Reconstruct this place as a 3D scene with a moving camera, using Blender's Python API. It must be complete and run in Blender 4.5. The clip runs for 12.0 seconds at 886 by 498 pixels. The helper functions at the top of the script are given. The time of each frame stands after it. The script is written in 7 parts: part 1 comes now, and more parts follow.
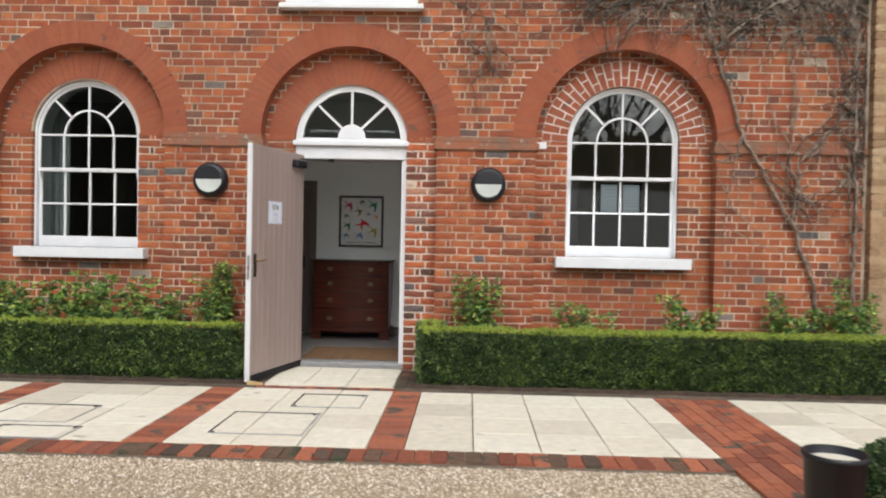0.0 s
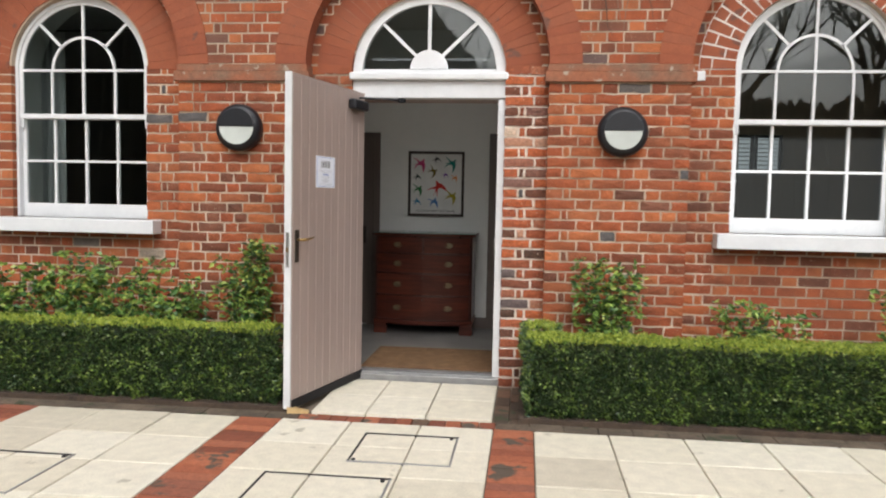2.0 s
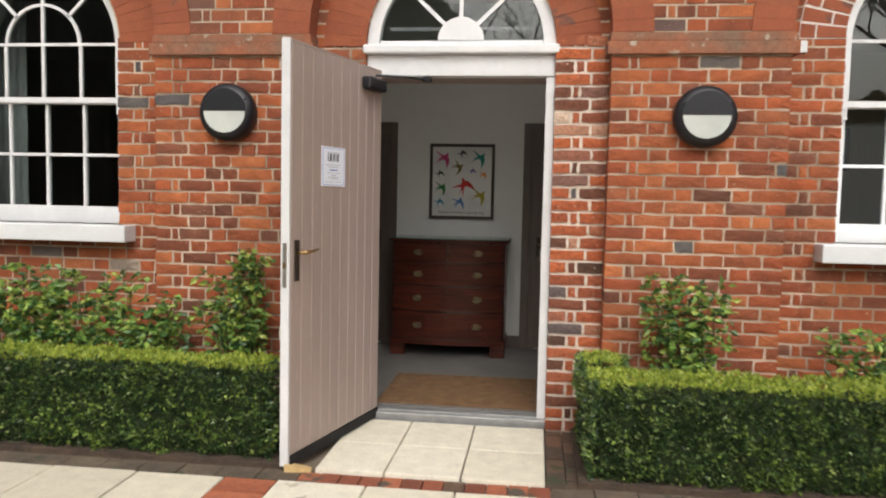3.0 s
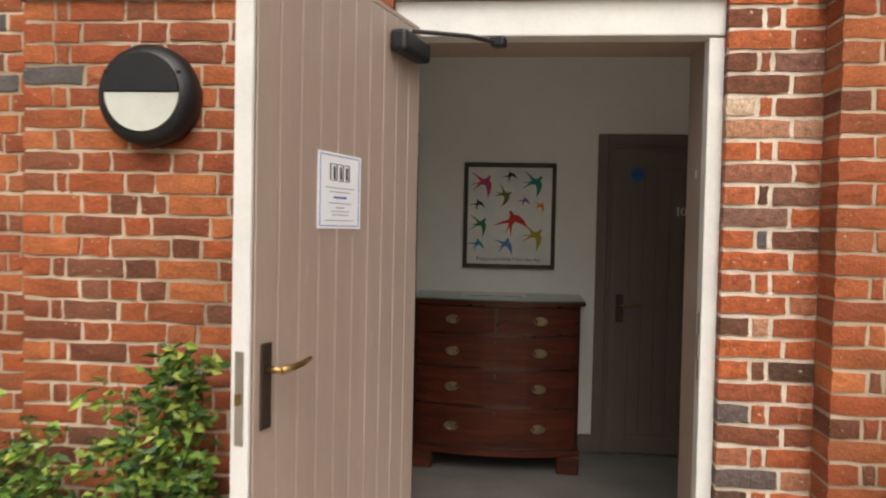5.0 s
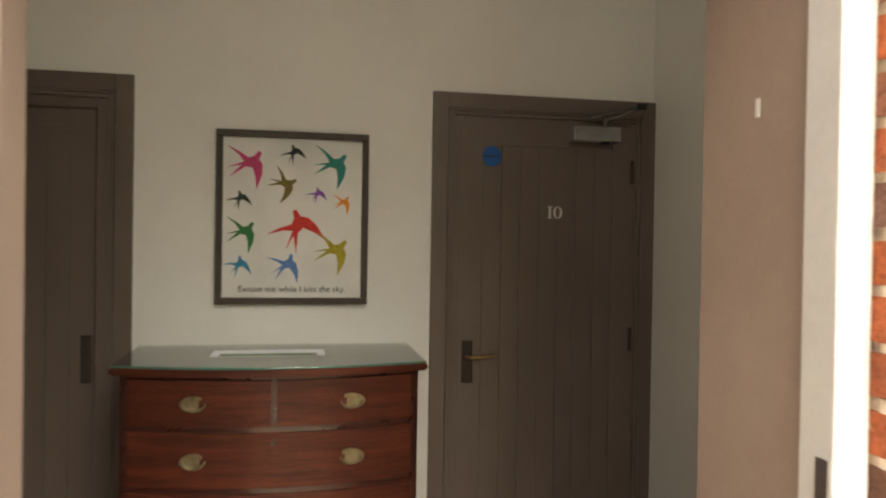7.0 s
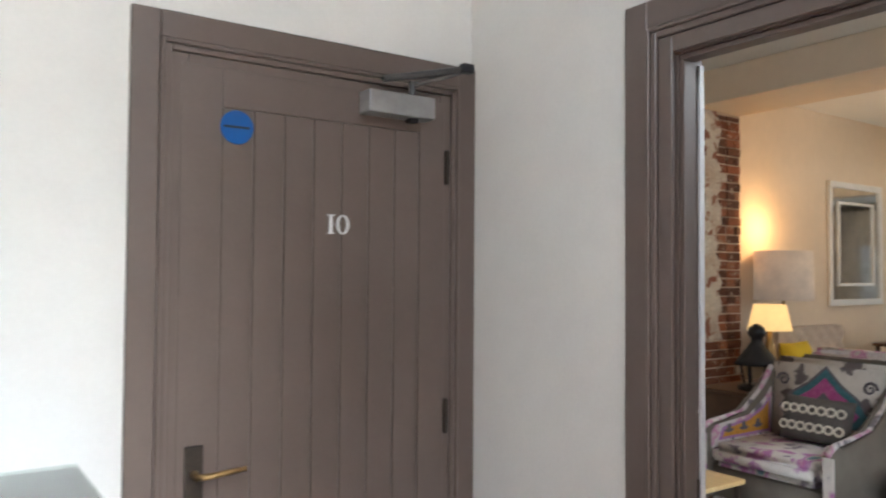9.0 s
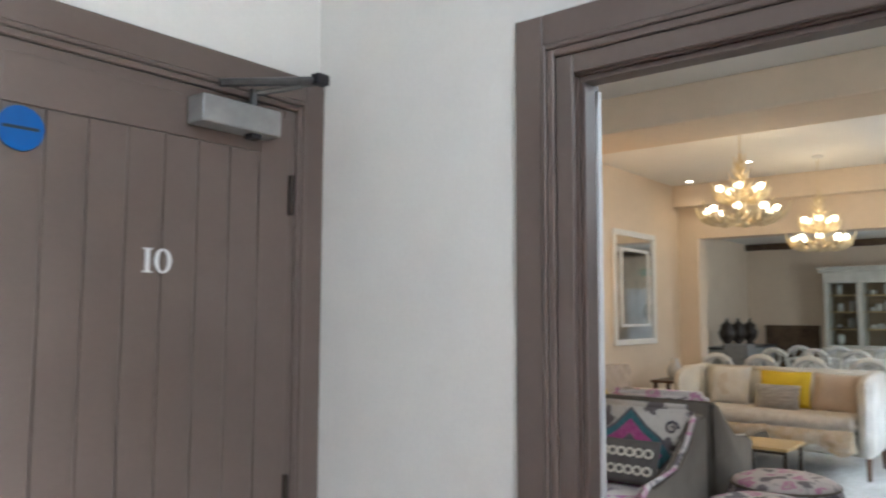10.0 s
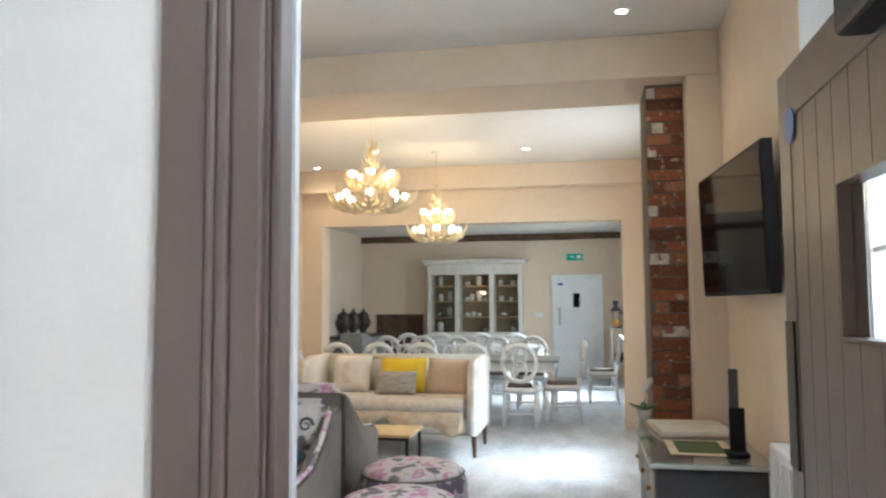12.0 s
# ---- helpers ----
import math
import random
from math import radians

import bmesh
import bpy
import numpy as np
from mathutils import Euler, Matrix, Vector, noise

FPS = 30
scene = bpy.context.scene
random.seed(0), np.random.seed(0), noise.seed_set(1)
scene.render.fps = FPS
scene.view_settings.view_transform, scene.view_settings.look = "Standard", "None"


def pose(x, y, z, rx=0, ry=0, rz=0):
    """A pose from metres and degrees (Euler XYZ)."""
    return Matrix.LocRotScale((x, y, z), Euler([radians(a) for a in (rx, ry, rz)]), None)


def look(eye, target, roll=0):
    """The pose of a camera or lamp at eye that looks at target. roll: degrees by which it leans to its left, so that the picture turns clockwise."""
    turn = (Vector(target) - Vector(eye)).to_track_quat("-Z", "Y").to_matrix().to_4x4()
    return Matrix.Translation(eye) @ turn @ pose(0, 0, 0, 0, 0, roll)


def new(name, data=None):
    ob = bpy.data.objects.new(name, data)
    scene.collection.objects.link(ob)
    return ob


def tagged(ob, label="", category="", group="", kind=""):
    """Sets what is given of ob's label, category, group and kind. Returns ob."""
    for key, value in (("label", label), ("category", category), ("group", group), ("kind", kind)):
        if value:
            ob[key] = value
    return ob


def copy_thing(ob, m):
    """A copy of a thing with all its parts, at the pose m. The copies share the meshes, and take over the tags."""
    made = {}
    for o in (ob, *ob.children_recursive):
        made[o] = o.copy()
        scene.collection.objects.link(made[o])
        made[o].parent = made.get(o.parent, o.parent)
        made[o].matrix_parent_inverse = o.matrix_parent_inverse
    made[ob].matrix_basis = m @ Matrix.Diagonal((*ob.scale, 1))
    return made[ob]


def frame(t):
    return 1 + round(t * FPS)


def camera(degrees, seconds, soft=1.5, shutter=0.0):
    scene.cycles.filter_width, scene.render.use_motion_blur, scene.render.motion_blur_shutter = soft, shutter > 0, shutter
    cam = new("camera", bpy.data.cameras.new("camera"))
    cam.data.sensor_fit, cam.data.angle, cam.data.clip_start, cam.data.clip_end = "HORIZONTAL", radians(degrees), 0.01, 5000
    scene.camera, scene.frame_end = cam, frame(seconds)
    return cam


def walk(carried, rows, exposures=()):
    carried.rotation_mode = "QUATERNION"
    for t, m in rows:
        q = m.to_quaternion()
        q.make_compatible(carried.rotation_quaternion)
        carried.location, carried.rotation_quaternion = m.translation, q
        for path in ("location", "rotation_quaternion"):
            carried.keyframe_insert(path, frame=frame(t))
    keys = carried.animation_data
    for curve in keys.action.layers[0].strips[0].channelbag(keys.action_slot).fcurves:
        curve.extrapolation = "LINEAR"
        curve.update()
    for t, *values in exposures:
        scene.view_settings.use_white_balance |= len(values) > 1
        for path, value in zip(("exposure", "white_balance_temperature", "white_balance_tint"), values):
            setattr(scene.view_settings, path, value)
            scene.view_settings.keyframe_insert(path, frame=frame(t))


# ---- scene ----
cam = camera(60.4, 12.0, 2.0, 0.4)
METRES, EYE, TILT, LEAN, TURN = 9.5, 1.4, 0.0, 0.0, 1.9
EXPOSURES = [(0.0, 0.09, 6250, 10), (2.5, 0.10, 6450, 10), (4.5, 0.11, 7150, 10), (5.5, 0.31, 7150, 10), (6.5, 0.92, 8300, 8), (8.5, 3.12, 6150, 10), (9.5, 3.24, 5650, 8), (10.0, 3.40, 5500, 7), (10.5, 3.82, 5400, 6), (11.0, 3.92, 5400, 6), (12.0, 3.98, 5400, 6)]
ROWS = [
    (0.0, 0.0, 0.0, 0.0, 0.02, -0.87, -1.12),
    (0.5, -0.0112, 0.0565, 0.0023, 1.74, -1.59, -1.17),
    (1.0, -0.0184, 0.1123, 0.0024, 2.6, -2.23, -1.11),
    (1.5, -0.0328, 0.1699, 0.0023, 3.61, -2.68, -1.19),
    (2.0, -0.0428, 0.2266, 0.004, 4.4, -3.77, -1.12),
    (2.5, -0.0547, 0.2825, 0.0053, 4.87, -4.03, -1.15),
    (4.5, -0.1105, 0.5012, 0.0097, 5.48, -2.58, -1.16),
    (5.0, -0.1248, 0.5513, 0.0117, 4.01, -1.66, -1.19),
    (5.5, -0.128, 0.6027, 0.0122, 0.91, -1.29, -0.99),
    (6.0, -0.1311, 0.6526, 0.0133, -3.19, -1.15, -0.93),
    (6.5, -0.129, 0.703, 0.0116, -8.64, -0.85, -0.94),
    (8.5, -0.1117, 0.8575, 0.0124, -27.6, 0.87, -0.58),
    (9.0, -0.1045, 0.8812, 0.0121, -36.43, 1.74, -0.39),
    (9.5, -0.0986, 0.9007, 0.0143, -43.33, 3.47, -0.27),
    (10.0, -0.096, 0.9186, 0.0137, -52.55, 4.91, -0.2),
    (10.5, -0.0892, 0.9326, 0.0131, -63.05, 5.07, 0.02),
    (11.0, -0.0751, 0.9421, 0.0123, -70.24, 5.02, 0.26),
    (11.5, -0.0615, 0.9483, 0.0114, -75.39, 4.82, 0.31),
    (12.0, -0.0476, 0.9538, 0.0103, -81.11, 4.33, 0.34),
]
walk(cam, [(t, pose(0, 0, EYE, TILT, LEAN, TURN) @ pose(METRES * x, METRES * y, METRES * z, 90 + pitch, roll, yaw)) for t, x, y, z, yaw, pitch, roll in ROWS], EXPOSURES)

# ---------- world and light ----------
def deg(a):
    return radians(a)


world = bpy.data.worlds.new("overcast_sky")
scene.world = world
world.use_nodes = True
wn, wl = world.node_tree.nodes, world.node_tree.links
sky = wn.new("ShaderNodeTexSky")
sky.sky_type, sky.sun_disc = "NISHITA", False
sky.sun_elevation, sky.sun_rotation = deg(46), deg(171)
sky.dust_density, sky.air_density = 6.0, 1.0
grey = wn.new("ShaderNodeHueSaturation")
grey.inputs["Saturation"].default_value = 0.25
wl.new(sky.outputs[0], grey.inputs["Color"])
wl.new(grey.outputs[0], wn["Background"].inputs["Color"])
wn["Background"].inputs["Strength"].default_value = 0.15


def lamp(name, kind, m, power, colour=(1, 1, 1), size=0.1, size_y=None, cone=None):
    data = bpy.data.lights.new(name, kind)
    data.energy, data.color = power, colour
    if kind == "AREA":
        data.size = size
        if size_y:
            data.shape, data.size_y = "RECTANGLE", size_y
    elif kind == "SUN":
        data.angle = size
    else:
        data.shadow_soft_size = size
    if cone:
        data.spot_size, data.spot_blend = deg(cone), 0.6
    ob = new(name, data)
    ob.matrix_world = m
    return ob


lamp("sun", "SUN", look((3, -14, 21), (0, 6, 0)), 0.8, (1, 0.97, 0.92), deg(75))
# area lamps stand in for sky light; windows at 6.5 and 11.7 are unseen
for wx, wz, wh, wp in ((1.58, 2.10, 1.75, 2.5), (6.5, 1.75, 1.6, 1.95), (11.7, 1.75, 1.6, 4.2)):
    lamp("window_sky", "AREA", look((wx, 8.213 if wx > 2 else 8.10, wz), (wx, 9.5, wz - (0.1 if wx == 6.5 else 0.35))), wp, (0.98, 0.99, 0.98), 1.15, wh)

lamp("fanlight_sky", "AREA", look((-1.25, 8.11, 2.62), (-1.25, 9.6, 1.2)), 1.65, (0.95, 0.98, 1.0), 0.9, 0.35)

# ---------- materials ----------
MATS = {}


def mat(name, c1, c2=None, rough=0.6, scale=6.0, bump=0.15, bscale=90.0, metal=0.0, ramp=None, by="", stain=0.15, stretch=(1, 1, 1), emit=0.0, coat=0.0, flecks=None):
    """Procedural surface: colour from c1 to c2 by noise (or a ramp by object or island), a second fine grain, bump."""
    m = bpy.data.materials.new(name)
    m.use_nodes = True
    n, l = m.node_tree.nodes, m.node_tree.links
    b = n["Principled BSDF"]
    geo = n.new("ShaderNodeNewGeometry")
    mp = n.new("ShaderNodeMapping")
    mp.inputs["Scale"].default_value = stretch
    l.new(geo.outputs["Position"], mp.inputs["Vector"])

    def noise_tex(s, d=5.0):
        t = n.new("ShaderNodeTexNoise")
        t.inputs["Scale"].default_value, t.inputs["Detail"].default_value = s, d
        l.new(mp.outputs[0], t.inputs["Vector"])
        return t

    big, fine = noise_tex(scale), noise_tex(bscale, 3.0)
    if ramp:
        r = n.new("ShaderNodeValToRGB")
        els = r.color_ramp.elements
        while len(els) < len(ramp):
            els.new(0.5)
        for e, (p, c) in zip(els, ramp):
            e.position, e.color = p, (*c, 1)
        if by == "object":
            src = n.new("ShaderNodeObjectInfo").outputs["Random"]
        elif by == "island":
            src = geo.outputs["Random Per Island"]
        else:
            src = big.outputs["Fac"]
        l.new(src, r.inputs["Fac"])
        col = r.outputs["Color"]
    else:
        mx = n.new("ShaderNodeMix")
        mx.data_type = "RGBA"
        mx.inputs[6].default_value = (*c1, 1)
        mx.inputs[7].default_value = (*(c2 or [0.8 * v for v in c1]), 1)
        cr = n.new("ShaderNodeMapRange")
        cr.inputs[1].default_value, cr.inputs[2].default_value = 0.35, 0.65
        l.new(big.outputs["Fac"], cr.inputs[0])
        l.new(cr.outputs[0], mx.inputs[0])
        col = mx.outputs[2]
    # grain and stains multiply the colour a little
    mul = n.new("ShaderNodeMix")
    mul.data_type, mul.blend_type = "RGBA", "MULTIPLY"
    mul.inputs[0].default_value = 1.0
    gr = n.new("ShaderNodeMapRange")
    gr.inputs[1].default_value, gr.inputs[2].default_value = 0.3, 0.7
    gr.inputs[3].default_value, gr.inputs[4].default_value = 1 - stain, 1 + stain
    mid = noise_tex(scale * 4.3 + 3)
    add = n.new("ShaderNodeMath")
    add.operation = "ADD"
    hlf = n.new("ShaderNodeMath")
    hlf.operation = "MULTIPLY"
    hlf.inputs[1].default_value = 0.5
    l.new(mid.outputs["Fac"], add.inputs[0])
    l.new(fine.outputs["Fac"], add.inputs[1])
    l.new(add.outputs[0], hlf.inputs[0])
    l.new(hlf.outputs[0], gr.inputs[0])
    l.new(col, mul.inputs[6])
    l.new(gr.outputs[0], mul.inputs[7])
    col = mul.outputs[2]
    if flecks:
        fc, amount, fs = flecks
        ft = noise_tex(fs, 4.0)
        fr = n.new("ShaderNodeMapRange")
        fr.inputs[1].default_value, fr.inputs[2].default_value = 0.72 - amount, 0.76 - amount
        l.new(ft.outputs["Fac"], fr.inputs[0])
        fm = n.new("ShaderNodeMix")
        fm.data_type = "RGBA"
        fm.inputs[7].default_value = (*fc, 1)
        l.new(fr.outputs[0], fm.inputs[0])
        l.new(col, fm.inputs[6])
        col = fm.outputs[2]
    l.new(col, b.inputs["Base Color"])
    rr = n.new("ShaderNodeMapRange")
    rr.inputs[3].default_value, rr.inputs[4].default_value = max(rough - 0.08, 0.02), min(rough + 0.08, 1)
    l.new(mid.outputs["Fac"], rr.inputs[0])
    l.new(rr.outputs[0], b.inputs["Roughness"])
    b.inputs["Metallic"].default_value = metal
    b.inputs["Coat Weight"].default_value = coat
    if bump:
        bp = n.new("ShaderNodeBump")
        bp.inputs["Strength"].default_value, bp.inputs["Distance"].default_value = bump, 0.01
        l.new(hlf.outputs[0], bp.inputs["Height"])
        l.new(bp.outputs[0], b.inputs["Normal"])
    if emit:
        b.inputs["Emission Color"].default_value = (*c1, 1)
        b.inputs["Emission Strength"].default_value = emit
    MATS[name] = m
    return m


def glass_mat(name, tint=(1, 1, 1), rough=0.0, ior=1.45):
    m = bpy.data.materials.new(name)
    m.use_nodes = True
    n, l = m.node_tree.nodes, m.node_tree.links
    n.remove(n["Principled BSDF"])
    mix, tr, gl, lw, pw, fr = n.new("ShaderNodeMixShader"), n.new("ShaderNodeBsdfTransparent"), n.new("ShaderNodeBsdfGlossy"), n.new("ShaderNodeLayerWeight"), n.new("ShaderNodeMath"), n.new("ShaderNodeMapRange")
    lw.inputs["Blend"].default_value = 0.5
    pw.operation = "POWER"
    pw.inputs[1].default_value = 4.0
    l.new(lw.outputs["Facing"], pw.inputs[0])
    l.new(pw.outputs[0], fr.inputs[0])
    fr.inputs[3].default_value, fr.inputs[4].default_value = ((ior - 1) / (ior + 1)) ** 2, 1.0
    tr.inputs["Color"].default_value = (*tint, 1)
    gl.inputs["Roughness"].default_value = rough
    l.new(fr.outputs[0], mix.inputs[0])
    l.new(tr.outputs[0], mix.inputs[1])
    l.new(gl.outputs[0], mix.inputs[2])
    l.new(mix.outputs[0], n["Material Output"].inputs["Surface"])
    MATS[name] = m
    return m


BRICKS = [(0.0, (0.120, 0.046, 0.027)), (0.08, (0.190, 0.055, 0.026)), (0.2, (0.270, 0.067, 0.027)), (0.35, (0.340, 0.084, 0.029)), (0.5, (0.250, 0.071, 0.030)), (0.62, (0.360, 0.100, 0.034)),
          (0.78, (0.420, 0.133, 0.048)), (0.9, (0.230, 0.071, 0.034)), (0.965, (0.170, 0.067, 0.040)), (0.976, (0.090, 0.090, 0.095)), (0.986, (0.110, 0.095, 0.090)), (1.0, (0.500, 0.390, 0.290))]
WORN = [(0.0, (0.085, 0.045, 0.030)), (0.1, (0.20, 0.066, 0.036)), (0.25, (0.34, 0.088, 0.036)), (0.5, (0.45, 0.118, 0.040)), (0.68, (0.36, 0.105, 0.048)), (0.80, (0.24, 0.090, 0.052)), (0.86, (0.095, 0.092, 0.095)), (0.90, (0.36, 0.12, 0.06)), (0.97, (0.42, 0.22, 0.14)), (1.0, (0.58, 0.44, 0.33))]
PAVERS = [(0.0, (0.16, 0.05, 0.03)), (0.3, (0.33, 0.10, 0.05)), (0.7, (0.42, 0.14, 0.07)), (1.0, (0.24, 0.09, 0.06))]
RUBBED = [(0.0, (0.265, 0.074, 0.035)), (0.5, (0.305, 0.087, 0.039)), (1.0, (0.290, 0.090, 0.044))]
for key in ("object", "island"):
    mat("brick_" + key, (0.4, 0.1, 0.05), rough=0.88, ramp=BRICKS, by=key, scale=1.1, bump=0.8, bscale=120, stain=0.45, flecks=((0.44, 0.30, 0.21), 0.05, 75))
    mat("paver_" + key, (0.4, 0.1, 0.05), rough=0.85, ramp=PAVERS, by=key, scale=5, bump=0.5, stain=0.32, flecks=((0.10, 0.08, 0.06), 0.12, 4))
    mat("rubbed_" + key, (0.4, 0.1, 0.05), rough=0.85, ramp=RUBBED, by=key, scale=3, bump=0.3, stain=0.18, flecks=((0.16, 0.07, 0.05), 0.06, 7))
mat("brick_worn", (0.4, 0.1, 0.05), rough=0.9, ramp=WORN, by="object", scale=9, bump=1.0, bscale=120, stain=0.5, flecks=((0.55, 0.44, 0.34), 0.045, 45))
mat("brick_dark", (0.2, 0.06, 0.03), rough=0.9, ramp=[(0.0, (0.09, 0.040, 0.024)), (0.4, (0.17, 0.062, 0.032)), (0.8, (0.28, 0.095, 0.042)), (1.0, (0.33, 0.16, 0.09))], by="object", scale=9, bump=0.9, stain=0.45, flecks=((0.36, 0.27, 0.20), 0.10, 22))
mat("mortar", (0.66, 0.55, 0.43), (0.34, 0.26, 0.19), rough=0.95, scale=2.2, bump=0.8, bscale=160, stain=0.2)
mat("mortar_fresh", (0.80, 0.72, 0.63), (0.62, 0.54, 0.45), rough=0.95, scale=9, bump=0.8, bscale=160, stain=0.15)
mat("mortar_dark", (0.20, 0.16, 0.12), (0.12, 0.10, 0.07), rough=0.95, scale=4, bump=0.6, stain=0.2)
mat("mortar_white", (0.75, 0.70, 0.64), rough=0.9, scale=6, bump=0.4)
mat("impost", (0.31, 0.115, 0.06), (0.20, 0.125, 0.085), rough=0.92, scale=5, bump=0.6, stain=0.3, flecks=((0.42, 0.35, 0.28), 0.09, 9))
mat("white_paint", (0.76, 0.77, 0.78), (0.70, 0.71, 0.72), rough=0.35, scale=4, bump=0.05, stain=0.05)
mat("mauve_paint", (0.39, 0.305, 0.272), (0.355, 0.278, 0.247), rough=0.45, scale=3, bump=0.12, stain=0.06, flecks=((0.5, 0.42, 0.39), 0.0, 40), stretch=(1, 1, 0.15))
mat("brown_paint", (0.148, 0.115, 0.099), (0.134, 0.104, 0.089), rough=0.38, scale=3, bump=0.06, stain=0.05)
mat("lining_paint", (0.40, 0.315, 0.275), (0.37, 0.29, 0.25), rough=0.5, scale=3, bump=0.06, stain=0.06)
mat("plaster_white", (0.78, 0.78, 0.755), (0.75, 0.75, 0.725), rough=0.85, scale=2, bump=0.06, stain=0.03)
mat("plaster_peach", (0.72, 0.605, 0.47), (0.69, 0.575, 0.44), rough=0.85, scale=2, bump=0.06, stain=0.04)
mat("ceiling_white", (0.78, 0.76, 0.72), (0.765, 0.745, 0.705), rough=0.9, scale=2, bump=0.03, stain=0.03)
mat("slab", (0.60, 0.56, 0.47), (0.50, 0.46, 0.38), rough=0.8, scale=2.2, bump=0.25, stain=0.16, flecks=((0.48, 0.44, 0.34), 0.06, 4), ramp=[(0.0, (0.58, 0.53, 0.42)), (0.5, (0.70, 0.65, 0.52)), (1.0, (0.75, 0.71, 0.59))], by="object")
mat("gravel", (0.56, 0.45, 0.31), (0.30, 0.22, 0.14), rough=0.95, scale=60, bump=1.0, bscale=150, stain=0.35)
mat("pebble", (0.4, 0.3, 0.2), rough=0.9, ramp=[(0, (0.20, 0.14, 0.09)), (0.3, (0.46, 0.36, 0.25)), (0.7, (0.64, 0.54, 0.40)), (1, (0.80, 0.75, 0.66))], by="island", bump=0.2, stain=0.15)
mat("grass", (0.06, 0.10, 0.03), (0.09, 0.11, 0.04), rough=0.95, scale=3, bump=0.8, stain=0.3)
mat("soil", (0.09, 0.06, 0.04), (0.05, 0.035, 0.025), rough=1.0, scale=8, bump=1.0, stain=0.4)
mat("black_metal", (0.012, 0.013, 0.017), rough=0.42, scale=20, bump=0.12, stain=0.2)
mat("opal", (0.62, 0.66, 0.62), rough=0.3, scale=3, bump=0.0, stain=0.03)
mat("rubber", (0.012, 0.011, 0.012), rough=0.8, scale=20, bump=0.2)
mat("brass", (0.42, 0.28, 0.12), (0.30, 0.20, 0.09), rough=0.42, metal=1.0, scale=20, bump=0.05)
mat("old_bronze", (0.055, 0.042, 0.032), (0.04, 0.032, 0.025), rough=0.45, metal=0.4, scale=25, bump=0.1)
mat("aged_brass", (0.22, 0.18, 0.11), (0.14, 0.115, 0.07), rough=0.42, metal=0.85, scale=30, bump=0.1)
mat("edging_stone", (0.16, 0.12, 0.085), (0.09, 0.07, 0.05), rough=0.9, scale=5, bump=0.6, stain=0.4, flecks=((0.05, 0.06, 0.03), 0.12, 6))
mat("paver_dirty", (0.2, 0.1, 0.06), rough=0.9, ramp=[(0.0, (0.07, 0.05, 0.035)), (0.5, (0.12, 0.075, 0.05)), (1.0, (0.17, 0.09, 0.055))], by="object", scale=3, bump=0.6, stain=0.4, flecks=((0.05, 0.06, 0.03), 0.14, 6))
mat("steel", (0.52, 0.52, 0.52), rough=0.32, metal=0.9, scale=15, bump=0.04, stain=0.06)
mat("dark_steel", (0.13, 0.13, 0.13), (0.09, 0.09, 0.09), rough=0.4, metal=0.6, scale=15, bump=0.04, stain=0.08)
mat("silver_paint", (0.36, 0.36, 0.36), rough=0.35, metal=0.4, scale=15, bump=0.03, stain=0.05)
mat("mahogany", (0.090, 0.022, 0.011), (0.045, 0.011, 0.007), rough=0.46, scale=5, bump=0.05, stain=0.38, stretch=(0.5, 1, 6), coat=0.06)
MATS["mahogany"].node_tree.nodes["Principled BSDF"].inputs["Specular IOR Level"].default_value = 0.22
mat("mahogany_dark", (0.045, 0.013, 0.008), (0.03, 0.009, 0.006), rough=0.3, scale=5, bump=0.05, stain=0.2, coat=0.3)
mat("floor_grey", (0.52, 0.54, 0.55), (0.38, 0.40, 0.42), rough=0.52, scale=3.5, bump=0.12, bscale=14, stain=0.22, stretch=(0.6, 1.6, 1))
mat("hall_floor", (0.20, 0.19, 0.18), (0.15, 0.145, 0.14), rough=0.5, scale=3, bump=0.1, stain=0.12)
mat("coir", (0.23, 0.13, 0.06), (0.17, 0.09, 0.04), rough=1.0, scale=12, bump=1.0, bscale=400, stain=0.3)
mat("paper", (0.86, 0.90, 0.99), (0.84, 0.88, 0.97), rough=0.6, scale=3, bump=0.02, stain=0.02)
mat("ink_blue", (0.06, 0.16, 0.55), rough=0.6, bump=0)
mat("ink_black", (0.02, 0.02, 0.025), rough=0.6, bump=0)
mat("ink_grey", (0.35, 0.36, 0.40), rough=0.6, bump=0)
mat("sign_blue", (0.006, 0.10, 0.37), rough=0.35, bump=0.02, stain=0.05)
mat("curtain_grey", (0.56, 0.57, 0.57), (0.50, 0.51, 0.51), rough=0.9, scale=4, bump=0.1)
mat("whitewash", (0.62, 0.58, 0.50), (0.48, 0.40, 0.32), rough=0.95, scale=7, bump=0.8, stain=0.25, flecks=((0.26, 0.11, 0.07), 0.16, 9))
mat("buff_island", (0.4, 0.3, 0.2), rough=0.9, ramp=[(0.0, (0.26, 0.16, 0.09)), (0.5, (0.36, 0.23, 0.13)), (1.0, (0.42, 0.30, 0.18))], by="island", scale=6, bump=0.5, stain=0.3)
mat("buff_brick", (0.42, 0.30, 0.17), (0.34, 0.22, 0.12), rough=0.9, scale=6, bump=0.5, stain=0.25)
mat("slate", (0.06, 0.065, 0.07), rough=0.7, scale=6, bump=0.3, stain=0.2)
# the pale top stops put the gleam on glossy leaves into the colour
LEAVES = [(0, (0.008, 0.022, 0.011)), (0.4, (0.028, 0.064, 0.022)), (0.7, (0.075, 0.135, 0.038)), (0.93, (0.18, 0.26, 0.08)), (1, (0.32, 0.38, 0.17))]
